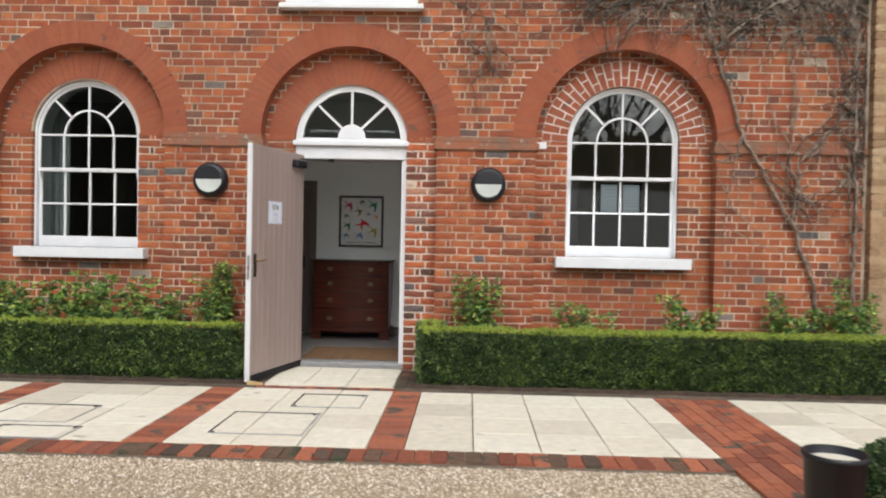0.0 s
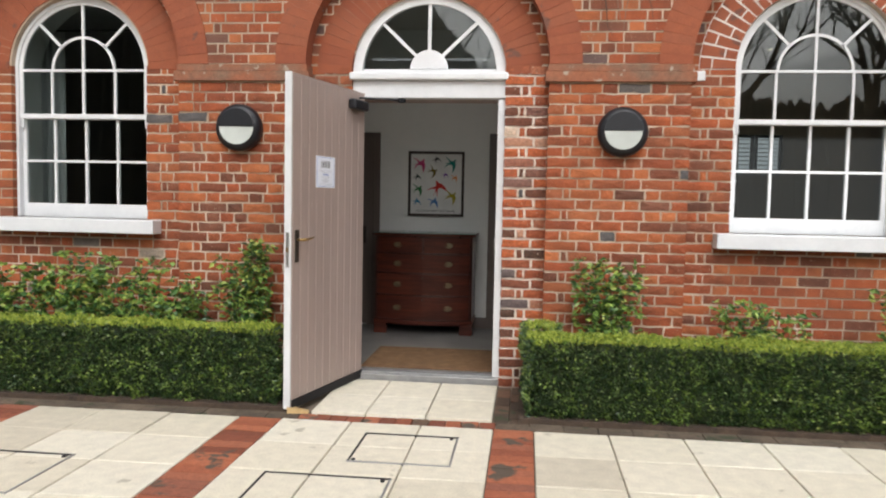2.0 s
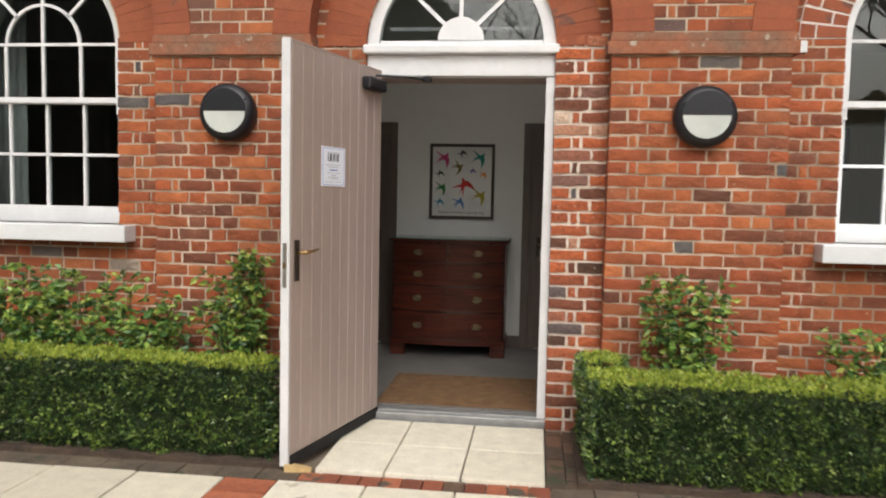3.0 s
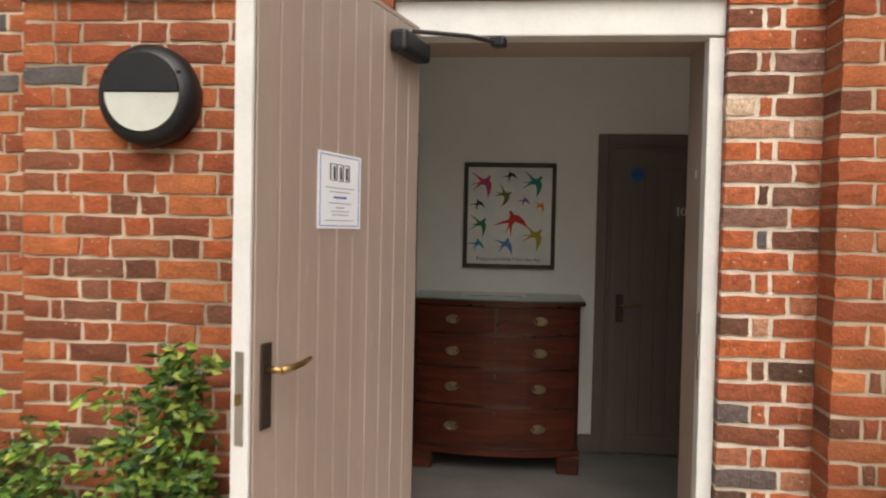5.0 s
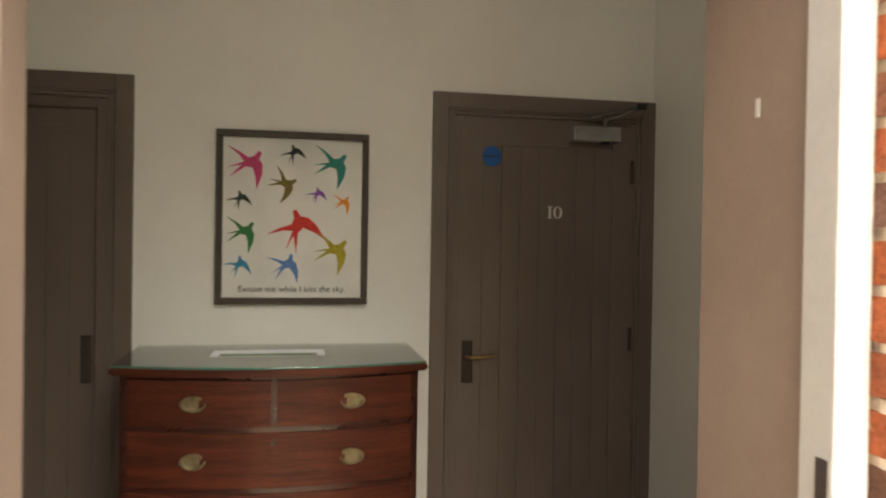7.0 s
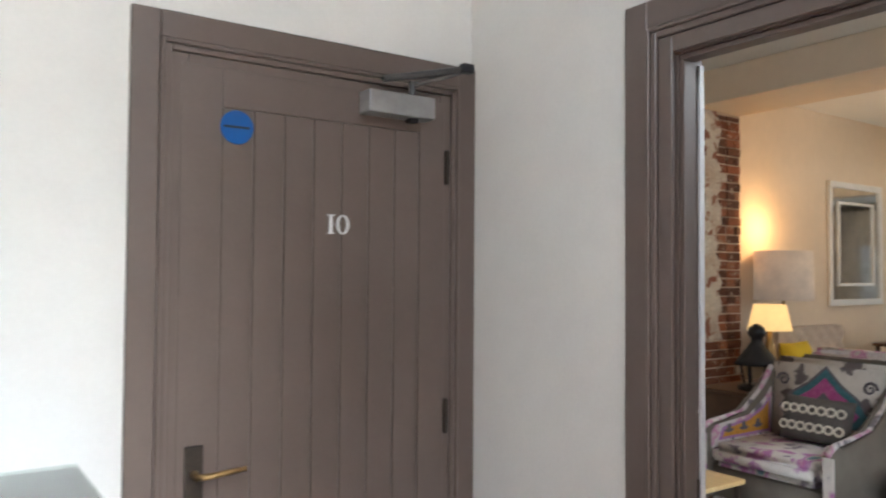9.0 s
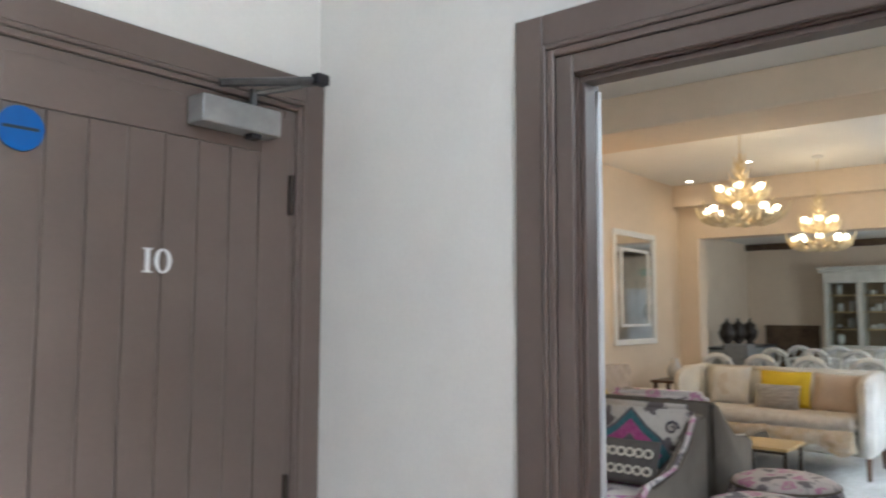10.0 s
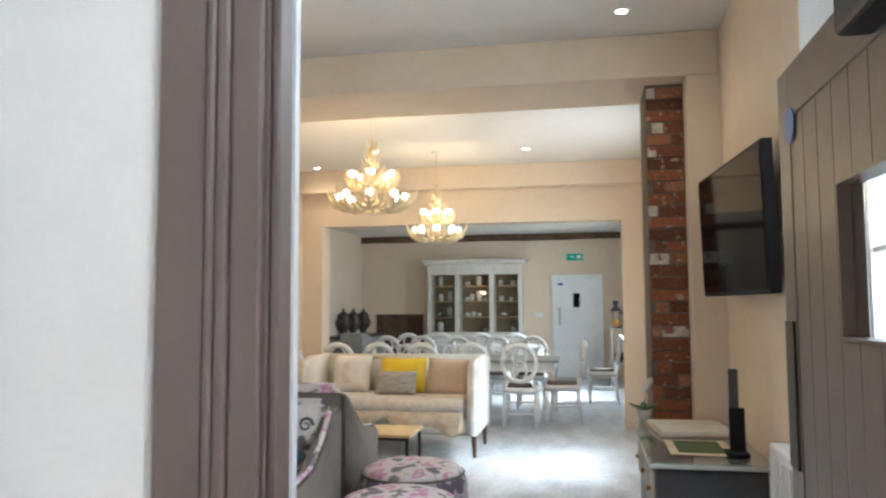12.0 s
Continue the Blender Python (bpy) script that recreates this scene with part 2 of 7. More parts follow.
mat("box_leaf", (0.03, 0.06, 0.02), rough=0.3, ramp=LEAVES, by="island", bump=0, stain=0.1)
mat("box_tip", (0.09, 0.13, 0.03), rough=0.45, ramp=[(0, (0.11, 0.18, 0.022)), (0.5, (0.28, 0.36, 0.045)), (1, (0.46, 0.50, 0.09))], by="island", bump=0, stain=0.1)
mat("box_swell", (0.05, 0.10, 0.02), rough=0.35, ramp=[(0, (0.05, 0.10, 0.018)), (0.5, (0.13, 0.21, 0.04)), (0.9, (0.27, 0.37, 0.08)), (1, (0.40, 0.47, 0.15))], by="island", bump=0, stain=0.1)
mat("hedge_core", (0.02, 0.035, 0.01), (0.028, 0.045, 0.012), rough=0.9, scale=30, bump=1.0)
mat("rose_leaf", (0.06, 0.1, 0.03), rough=0.4, ramp=[(0, (0.028, 0.075, 0.025)), (0.4, (0.085, 0.185, 0.040)), (0.75, (0.23, 0.36, 0.065)), (1, (0.42, 0.46, 0.11))], by="island", bump=0, stain=0.1)
mat("green_stem", (0.08, 0.10, 0.04), (0.10, 0.06, 0.03), rough=0.6, scale=12, bump=0.2)
mat("vine_bark", (0.33, 0.27, 0.21), (0.12, 0.085, 0.065), rough=0.95, scale=14, bump=0.6, stain=0.3)
mat("bark", (0.07, 0.06, 0.045), (0.04, 0.035, 0.028), rough=0.95, scale=5, bump=0.6, stain=0.3)
mat("wood_far", (0.115, 0.110, 0.090), (0.065, 0.066, 0.050), rough=1.0, scale=0.6, bump=0.5, stain=0.3)
for key, c in (("pink", (0.62, 0.06, 0.20)), ("black", (0.015, 0.015, 0.02)), ("teal", (0.01, 0.24, 0.20)), ("olive", (0.20, 0.15, 0.03)), ("purple", (0.26, 0.10, 0.45)), ("orange", (0.85, 0.30, 0.03)), ("dark", (0.03, 0.06, 0.05)), ("green", (0.02, 0.20, 0.05)), ("red", (0.68, 0.04, 0.03)), ("mustard", (0.45, 0.38, 0.03)), ("cyan", (0.02, 0.25, 0.45)), ("blue", (0.10, 0.24, 0.55))):
    mat("print_" + key, c, rough=0.7, scale=60, bump=0, stain=0.25)
mat("print_paper", (0.78, 0.78, 0.76), rough=0.7, scale=3, bump=0.02, stain=0.02)
mat("dark_oak", (0.048, 0.034, 0.023), (0.034, 0.024, 0.016), rough=0.5, scale=12, bump=0.2, stain=0.2)
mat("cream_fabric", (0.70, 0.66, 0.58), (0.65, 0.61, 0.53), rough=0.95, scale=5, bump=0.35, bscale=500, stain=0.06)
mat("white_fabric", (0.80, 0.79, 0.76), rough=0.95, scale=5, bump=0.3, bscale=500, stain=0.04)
mat("beige_fabric", (0.56, 0.46, 0.37), (0.52, 0.42, 0.33), rough=0.95, scale=6, bump=0.35, bscale=450, stain=0.06)
mat("throw_fabric", (0.66, 0.62, 0.56), (0.57, 0.52, 0.46), rough=1.0, scale=14, bump=0.6, bscale=300, stain=0.15)
mat("throw_band", (0.56, 0.43, 0.27), (0.66, 0.58, 0.47), rough=1.0, scale=14, bump=0.6, bscale=300, stain=0.15)
mat("yellow_fabric", (0.72, 0.52, 0.02), (0.66, 0.46, 0.02), rough=0.9, scale=5, bump=0.3, bscale=450, stain=0.06)
mat("grey_fabric", (0.30, 0.29, 0.27), (0.46, 0.44, 0.41), rough=0.95, scale=28, bump=0.4, bscale=400, stain=0.2, stretch=(1, 0.4, 2))
mat("ring_fabric", (0.13, 0.12, 0.115), (0.10, 0.09, 0.085), rough=0.95, scale=11, bump=0.4, stain=0.1)
mat("taupe_fabric", (0.185, 0.162, 0.135), (0.155, 0.135, 0.113), rough=0.95, scale=5, bump=0.35, bscale=450, stain=0.08)
SUZANI = [(0.0, (0.20, 0.17, 0.20)), (0.36, (0.24, 0.20, 0.25)), (0.40, (0.66, 0.62, 0.60)), (0.52, (0.70, 0.66, 0.63)), (0.56, (0.46, 0.22, 0.46)), (0.60, (0.50, 0.20, 0.40)), (0.63, (0.66, 0.60, 0.57)), (0.68, (0.16, 0.28, 0.34)), (1.0, (0.60, 0.34, 0.08))]
mat("suzani_fabric", (0.5, 0.4, 0.4), rough=0.95, ramp=SUZANI, scale=6.5, bump=0.3, bscale=400, stain=0.1)
mat("suzani_light", (0.5, 0.4, 0.4), rough=0.95, ramp=[(0.0, (0.18, 0.16, 0.18)), (0.38, (0.22, 0.2, 0.22)), (0.43, (0.66, 0.62, 0.62)), (0.52, (0.68, 0.63, 0.62)), (0.57, (0.55, 0.22, 0.42)), (0.66, (0.60, 0.52, 0.52)), (1.0, (0.30, 0.26, 0.36))], scale=8.0, bump=0.3, bscale=400, stain=0.1)
mat("suzani_grey", (0.5, 0.4, 0.4), rough=0.95, ramp=[(0.0, (0.12, 0.10, 0.105)), (0.44, (0.14, 0.12, 0.125)), (0.47, (0.56, 0.52, 0.48)), (1.0, (0.62, 0.57, 0.52))], scale=7.0, bump=0.3, bscale=400, stain=0.1)
mat("suzani_dark", (0.5, 0.4, 0.4), rough=0.95, ramp=[(0.0, (0.10, 0.09, 0.11)), (0.5, (0.15, 0.13, 0.16)), (0.53, (0.50, 0.47, 0.47)), (0.62, (0.42, 0.36, 0.46)), (0.66, (0.16, 0.14, 0.17)), (1.0, (0.12, 0.1, 0.12))], scale=9.0, bump=0.3, bscale=400, stain=0.1)
mat("orange_stitch", (0.66, 0.34, 0.05), (0.58, 0.27, 0.05), rough=0.95, scale=40, bump=0.4, stain=0.25)
mat("lilac_stitch", (0.40, 0.20, 0.46), (0.46, 0.25, 0.50), rough=0.95, scale=40, bump=0.4, stain=0.25)
mat("grey_stitch", (0.13, 0.12, 0.14), (0.17, 0.155, 0.18), rough=0.95, scale=40, bump=0.4, stain=0.25)
mat("pink_stitch", (0.40, 0.07, 0.25), (0.46, 0.12, 0.30), rough=0.95, scale=40, bump=0.4, stain=0.3)
mat("teal_stitch", (0.05, 0.16, 0.19), (0.08, 0.2, 0.24), rough=0.95, scale=40, bump=0.4, stain=0.3)
mat("white_wood", (0.76, 0.76, 0.75), (0.70, 0.70, 0.68), rough=0.45, scale=8, bump=0.1, stain=0.06)
mat("grey_paint", (0.40, 0.40, 0.37), (0.34, 0.34, 0.31), rough=0.55, scale=6, bump=0.15, stain=0.12)
mat("dresser_paint", (0.70, 0.68, 0.61), (0.62, 0.595, 0.53), rough=0.6, scale=7, bump=0.15, stain=0.12)
mat("cabinet_dark", (0.05, 0.05, 0.055), rough=0.35, scale=6, bump=0.05, stain=0.1)
mat("light_wood", (0.62, 0.45, 0.22), (0.56, 0.39, 0.18), rough=0.4, scale=5, bump=0.08, stain=0.12, stretch=(6, 1, 1))
mat("walnut", (0.11, 0.055, 0.03), (0.08, 0.04, 0.022), rough=0.4, scale=6, bump=0.08, stain=0.2)
mat("old_timber", (0.13, 0.085, 0.05), (0.08, 0.05, 0.03), rough=0.9, scale=6, bump=0.7, stain=0.3)
mat("sky_glow", (0.85, 0.9, 0.95), rough=1.0, bump=0, stain=0, emit=0.5)
mat("tv_screen", (0.006, 0.006, 0.008), rough=0.04, scale=3, bump=0, stain=0)
MATS["tv_screen"].node_tree.nodes["Principled BSDF"].inputs["Specular IOR Level"].default_value = 0.05
mat("black_plastic", (0.008, 0.008, 0.009), rough=0.6, scale=10, bump=0.04)
MATS["black_plastic"].node_tree.nodes["Principled BSDF"].inputs["Specular IOR Level"].default_value = 0.2
mat("antler", (0.72, 0.62, 0.42), (0.62, 0.5, 0.3), rough=0.6, scale=20, bump=0.2, stain=0.12)
mat("bulb", (1.0, 0.80, 0.48), rough=0.3, bump=0, stain=0, emit=1.1)
mat("spot_glow", (1.0, 0.86, 0.65), rough=0.3, bump=0, stain=0, emit=2.0)
mat("lit_shade", (1.0, 0.60, 0.22), rough=0.8, bump=0.05, stain=0.05, emit=0.11)
mat("linen_shade", (0.70, 0.58, 0.45), rough=0.9, bump=0.2, stain=0.05, emit=0.02)
mat("exit_green", (0.0, 0.32, 0.20), rough=0.4, bump=0, stain=0.02, emit=0.02)
mat("mirror_silver", (0.88, 0.90, 0.90), rough=0.03, metal=1.0, bump=0, stain=0.01)
mat("green_leaf", (0.06, 0.16, 0.04), (0.04, 0.11, 0.03), rough=0.35, scale=8, bump=0.1)
mat("china", (0.72, 0.72, 0.70), rough=0.2, scale=8, bump=0, stain=0.05)
mat("shelf_back", (0.26, 0.19, 0.12), (0.21, 0.155, 0.10), rough=0.8, scale=8, bump=0.1)
glass_mat("window_glass", (0.90, 0.94, 0.93), ior=1.75)
thin = bpy.data.materials.new("thin_glass")
thin.use_nodes = True
tn, tl = thin.node_tree.nodes, thin.node_tree.links
mix = tn.new("ShaderNodeMixShader")
mix.inputs[0].default_value = 0.07
gloss = tn.new("ShaderNodeBsdfGlossy")
gloss.inputs["Roughness"].default_value = 0.02
tl.new(tn.new("ShaderNodeBsdfTransparent").outputs[0], mix.inputs[1])
tl.new(gloss.outputs[0], mix.inputs[2])
tl.new(mix.outputs[0], tn["Material Output"].inputs["Surface"])
MATS["thin_glass"] = thin
# grey tint put into clear panes so the rooms behind look darker
glass_mat("dimming_glass", (0.66, 0.70, 0.69), ior=1.75)
glass_mat("clear_glass", (0.95, 0.97, 0.96))
glass_mat("table_glass", (0.85, 0.93, 0.90), ior=2.0)
mat("glass_edge", (0.07, 0.27, 0.22), rough=0.15, bump=0, stain=0.02)


# ---------- mesh helpers ----------
def quad_box(bm, x0, x1, y0, y1, z0, z1):
    v = [bm.verts.new((x, y, z)) for z in (z0, z1) for y in (y0, y1) for x in (x0, x1)]
    for f in ((0, 2, 3, 1), (4, 5, 7, 6), (0, 1, 5, 4), (2, 6, 7, 3), (0, 4, 6, 2), (1, 3, 7, 5)):
        bm.faces.new([v[i] for i in f])
    return v


def boxes(*dims, bevel=0.0, seg=2):
    bm = bmesh.new()
    for d in dims:
        quad_box(bm, *d)
    if bevel:
        bmesh.ops.bevel(bm, geom=bm.edges[:], offset=bevel, segments=seg, affect="EDGES", profile=0.5)
    return bm


def cyl(bm, r, z0, z1, seg=24, r2=None, m=None):
    got = bmesh.ops.create_cone(bm, cap_ends=True, segments=seg, radius1=r, radius2=r if r2 is None else r2, depth=z1 - z0)
    bmesh.ops.translate(bm, vec=(0, 0, (z0 + z1) / 2), verts=got["verts"])
    if m is not None:
        bmesh.ops.transform(bm, matrix=m, verts=got["verts"])
    return got["verts"]


def lathe(profile, seg=28, m=None):
    """A turned body from (radius, height) pairs."""
    bm = bmesh.new()
    rings = []
    for r, z in profile:
        rings.append([bm.verts.new((max(r, 1e-4) * math.cos(2 * math.pi * i / seg), max(r, 1e-4) * math.sin(2 * math.pi * i / seg), z)) for i in range(seg)])
    for a, b in zip(rings, rings[1:]):
        for i in range(seg):
            bm.faces.new((a[i], a[(i + 1) % seg], b[(i + 1) % seg], b[i]))
    bm.faces.new(rings[0][::-1])
    bm.faces.new(rings[-1])
    if m is not None:
        bmesh.ops.transform(bm, matrix=m, verts=bm.verts)
    return bm


def tube(points, radius, seg=8, bm=None, taper=None):
    """A round bar along points."""
    bm = bm or bmesh.new()
    pts = [Vector(p) for p in points]
    rings = []
    for i, p in enumerate(pts):
        d = (pts[min(i + 1, len(pts) - 1)] - pts[max(i - 1, 0)]).normalized()
        a = d.orthogonal().normalized() if i == 0 else (rings[-1][1] - d * rings[-1][1].dot(d)).normalized()
        c = d.cross(a)
        r = radius if taper is None else radius + (taper - radius) * i / (len(pts) - 1)
        rings.append(([bm.verts.new(p + r * (a * math.cos(2 * math.pi * k / seg) + c * math.sin(2 * math.pi * k / seg))) for k in range(seg)], a))
    for (a, _), (b, _) in zip(rings, rings[1:]):
        for k in range(seg):
            bm.faces.new((a[k], a[(k + 1) % seg], b[(k + 1) % seg], b[k]))
    bm.faces.new(rings[0][0][::-1])
    bm.faces.new(rings[-1][0])
    return bm


def outline(points, y0, y1):
    """A flat shape in x and z, y0 to y1 thick."""
    bm = bmesh.new()
    a = [bm.verts.new((x, y0, z)) for x, z in points]
    b = [bm.verts.new((x, y1, z)) for x, z in points]
    bm.faces.new(a)
    bm.faces.new(b[::-1])
    for i in range(len(a)):
        j = (i + 1) % len(a)
        bm.faces.new((a[i], b[i], b[j], a[j]))
    bmesh.ops.recalc_face_normals(bm, faces=bm.faces)
    return bm


def mesh_of(name, bm, material, smooth=False):
    me = bpy.data.meshes.new(name)
    bmesh.ops.recalc_face_normals(bm, faces=bm.faces)
    bm.to_mesh(me)
    bm.free()
    me.materials.append(MATS[material])
    if smooth:
        me.shade_smooth()
    return me


def part(name, bm, material, parent=None, label="", m=None, smooth=False):
    """Links a bmesh as one mesh object under a thing or a part."""
    ob = new(name, mesh_of(name, bm, material, smooth))
    if parent:
        ob.parent = parent
    if m is not None:
        ob.matrix_local = m
    if label:
        ob["label"] = label
    return ob


def thing(name, label, category, m=None, group="", kind=""):
    ob = new(name)
    ob.empty_display_size = 0.1
    if m is not None:
        ob.matrix_world = m
    return tagged(ob, label, category, group, kind)


def solid(name, bm, material, label, category="", kind="structure", smooth=False, group=""):
    return tagged(part(name, bm, material, smooth=smooth), label, category, group, kind)


def bulk(name, verts, faces, material, parent=None, kind="stuff", label="", smooth=False):
    me = bpy.data.meshes.new(name)
    me.from_pydata(verts, [], faces)
    me.materials.append(MATS[material])
    if smooth:
        me.shade_smooth()
    ob = new(name, me)
    if parent:
        ob.parent = parent
    return tagged(ob, label, "", "", kind)


# ---------- the brick front ----------
FACE, RECESS, INSIDE = 7.79, 7.94, 8.22
CENTRES = (-6.88, -4.07, -1.25, 1.58)
SPRING, BIG_R, BIG_OUT = 2.43, 0.91, 1.145
COURSE = 0.0765


def arched_wall(name, x0, x1, z0, z1, y0, y1, openings, material, label):
    """A wall with round-headed openings (cx, r, bottom, spring) that go through it."""
    xs = {x0, x1}
    for cx, r, zb, zs in openings:
        xs |= {round(cx + r * math.cos(math.pi * i / 28), 5) for i in range(29)}
    xs = sorted(x for x in xs if x0 <= x <= x1)
    bm = bmesh.new()

    def block(xa, xb, za, zb_, zc, zd, left, right):
        # bottom za at xa, zb_ at xb; top zc at xa, zd at xb
        p = [bm.verts.new(v) for v in ((xa, y0, za), (xb, y0, zb_), (xb, y0, zd), (xa, y0, zc), (xa, y1, za), (xb, y1, zb_), (xb, y1, zd), (xa, y1, zc))]
        fs = [(0, 1, 2, 3), (5, 4, 7, 6), (4, 5, 1, 0), (3, 2, 6, 7)]
        if left:
            fs.append((4, 0, 3, 7))
        if right:
            fs.append((1, 5, 6, 2))
        for f in fs:
            bm.faces.new([p[i] for i in f])

    for xa, xb in zip(xs, xs[1:]):
        hole = next((o for o in openings if abs((xa + xb) / 2 - o[0]) < o[1]), None)
        edge_l = any(abs(xa - (o[0] + o[1])) < 1e-3 for o in openings) or xa == x0
        edge_r = any(abs(xb - (o[0] - o[1])) < 1e-3 for o in openings) or xb == x1
        if not hole:
            block(xa, xb, z0, z0, z1, z1, edge_l, edge_r)
            continue
        cx, r, zb, zs = hole
        ta, tb = (zs + math.sqrt(max(r * r - (x - cx) ** 2, 0)) for x in (xa, xb))
        if zb > z0:
            block(xa, xb, z0, z0, zb, zb, False, False)
        if ta < z1:
            block(xa, xb, ta, tb, z1, z1, False, False)
    for f in [f for f in bm.faces if f.calc_area() < 1e-9]:
        bm.faces.remove(f)
    bmesh.ops.remove_doubles(bm, verts=bm.verts, dist=1e-5)
    ob = new(name, bpy.data.meshes.new(name))
    bm.to_mesh(ob.data)
    bm.free()
    ob.data.materials.append(MATS[material])
    return tagged(ob, label, "wall", "", "structure")


WIN_R, WIN_Z, WIN_S = 0.575, 1.225, 2.415
DOOR_R, DOOR_S = 0.59, 2.38
holes = [(c, WIN_R, WIN_Z, WIN_S) for c in CENTRES if c != -1.25] + [(-1.25, DOOR_R, -0.1, DOOR_S)]
wall_recess = arched_wall("wall_recess", -9.0, 4.0, -0.1, 4.4, RECESS + 0.004, 8.06, [(c, r + 0.004, b, s) for c, r, b, s in holes], "mortar", "weathered red brick wall set back inside the arches")
wall_front = arched_wall("wall_front", -9.0, 4.0, -0.1, 6.2, FACE + 0.004, RECESS + 0.004, [(c, BIG_R + 0.004, -0.1, SPRING) for c in CENTRES], "mortar", "red brick front with pale mortar joints and blind arches")
wall_inner = thing("wall_inner_lounge", "peach plastered window wall of the lounge", "wall", kind="structure")
for d in ((0.15, 0.81, -0.1, 3.4), (2.33, 5.9, -0.1, 3.4), (7.1, 10.86, -0.1, 3.4), (0.81, 2.33, -0.1, 1.1), (0.81, 2.33, 3.05, 3.4), (5.9, 7.1, -0.1, 0.9), (5.9, 7.1, 2.6, 3.4)):
    part("wall_panel", boxes((d[0], d[1], 8.070, INSIDE, d[2], d[3])), "plaster_peach", wall_inner)
for edge, inner in ((2.33, 2.16), (0.81, 1.0)):
    splay = bmesh.new()
    low, high = [[splay.verts.new((x, y, z)) for x, y in ((edge, INSIDE - 0.002), (edge, 8.069), (inner, 8.069))] for z in (1.1, 3.05)]
    splay.faces.new(low)
    splay.faces.new(high)
    for k in range(3):
        splay.faces.new((low[k], low[k - 1], high[k - 1], high[k]))
    bmesh.ops.recalc_face_normals(splay, faces=splay.faces)
    part("splayed_reveal", splay, "white_paint", wall_inner, "white splayed window reveal")
arched_wall("wall_window_lining", 0.81, 2.33, 1.1, 3.05, 8.0625, 8.067, [(1.58, WIN_R + 0.004, WIN_Z, WIN_S)], "white_paint", "white painted lining round the lounge window")
wall_hall = arched_wall("wall_hall_front", -9.0, 0.15, -0.1, 3.4, 8.06, 8.36, [(-1.25, 0.66, -0.1, 2.38), (-4.07, 0.6, 1.2, 2.42)], "plaster_white", "white plastered wall around the entrance")

rng = random.Random(4)


def arch_half(cx, r, zs, zb):
    """Half-width of an opening at a height, None where it is shut."""
    def f(z):
        if z < zb:
            return None
        if z <= zs:
            return r
        d = r * r - (z - zs) ** 2
        return math.sqrt(d) if d > 0 else None
    return f


def rough_brick(w, d, h, rg):
    """A brick with a worn, uneven outline; its face is at y 0."""
    bm = bmesh.new()
    n = 4 if w > 0.16 else 3
    top = [(-w / 2 + w * i / n, h / 2) for i in range(n + 1)]
    pts = [(x, -h / 2) for x, _ in top] + [(w / 2, 0.0)] + top[::-1] + [(-w / 2, 0.0)]
    front = [bm.verts.new((x + rg.uniform(-0.0045, 0.003), rg.uniform(0.0, 0.004), z + rg.uniform(-0.0042, 0.003))) for x, z in pts]
    back = [bm.verts.new((x, d, z)) for x, z in pts]
    mid = bm.verts.new((rg.uniform(-0.02, 0.02), -0.0025, rg.uniform(-0.01, 0.01)))
    for i in range(len(pts)):
        k = (i + 1) % len(pts)
        bm.faces.new((front[i], front[k], mid))
        bm.faces.new((front[k], front[i], back[i], back[k]))
    return bm


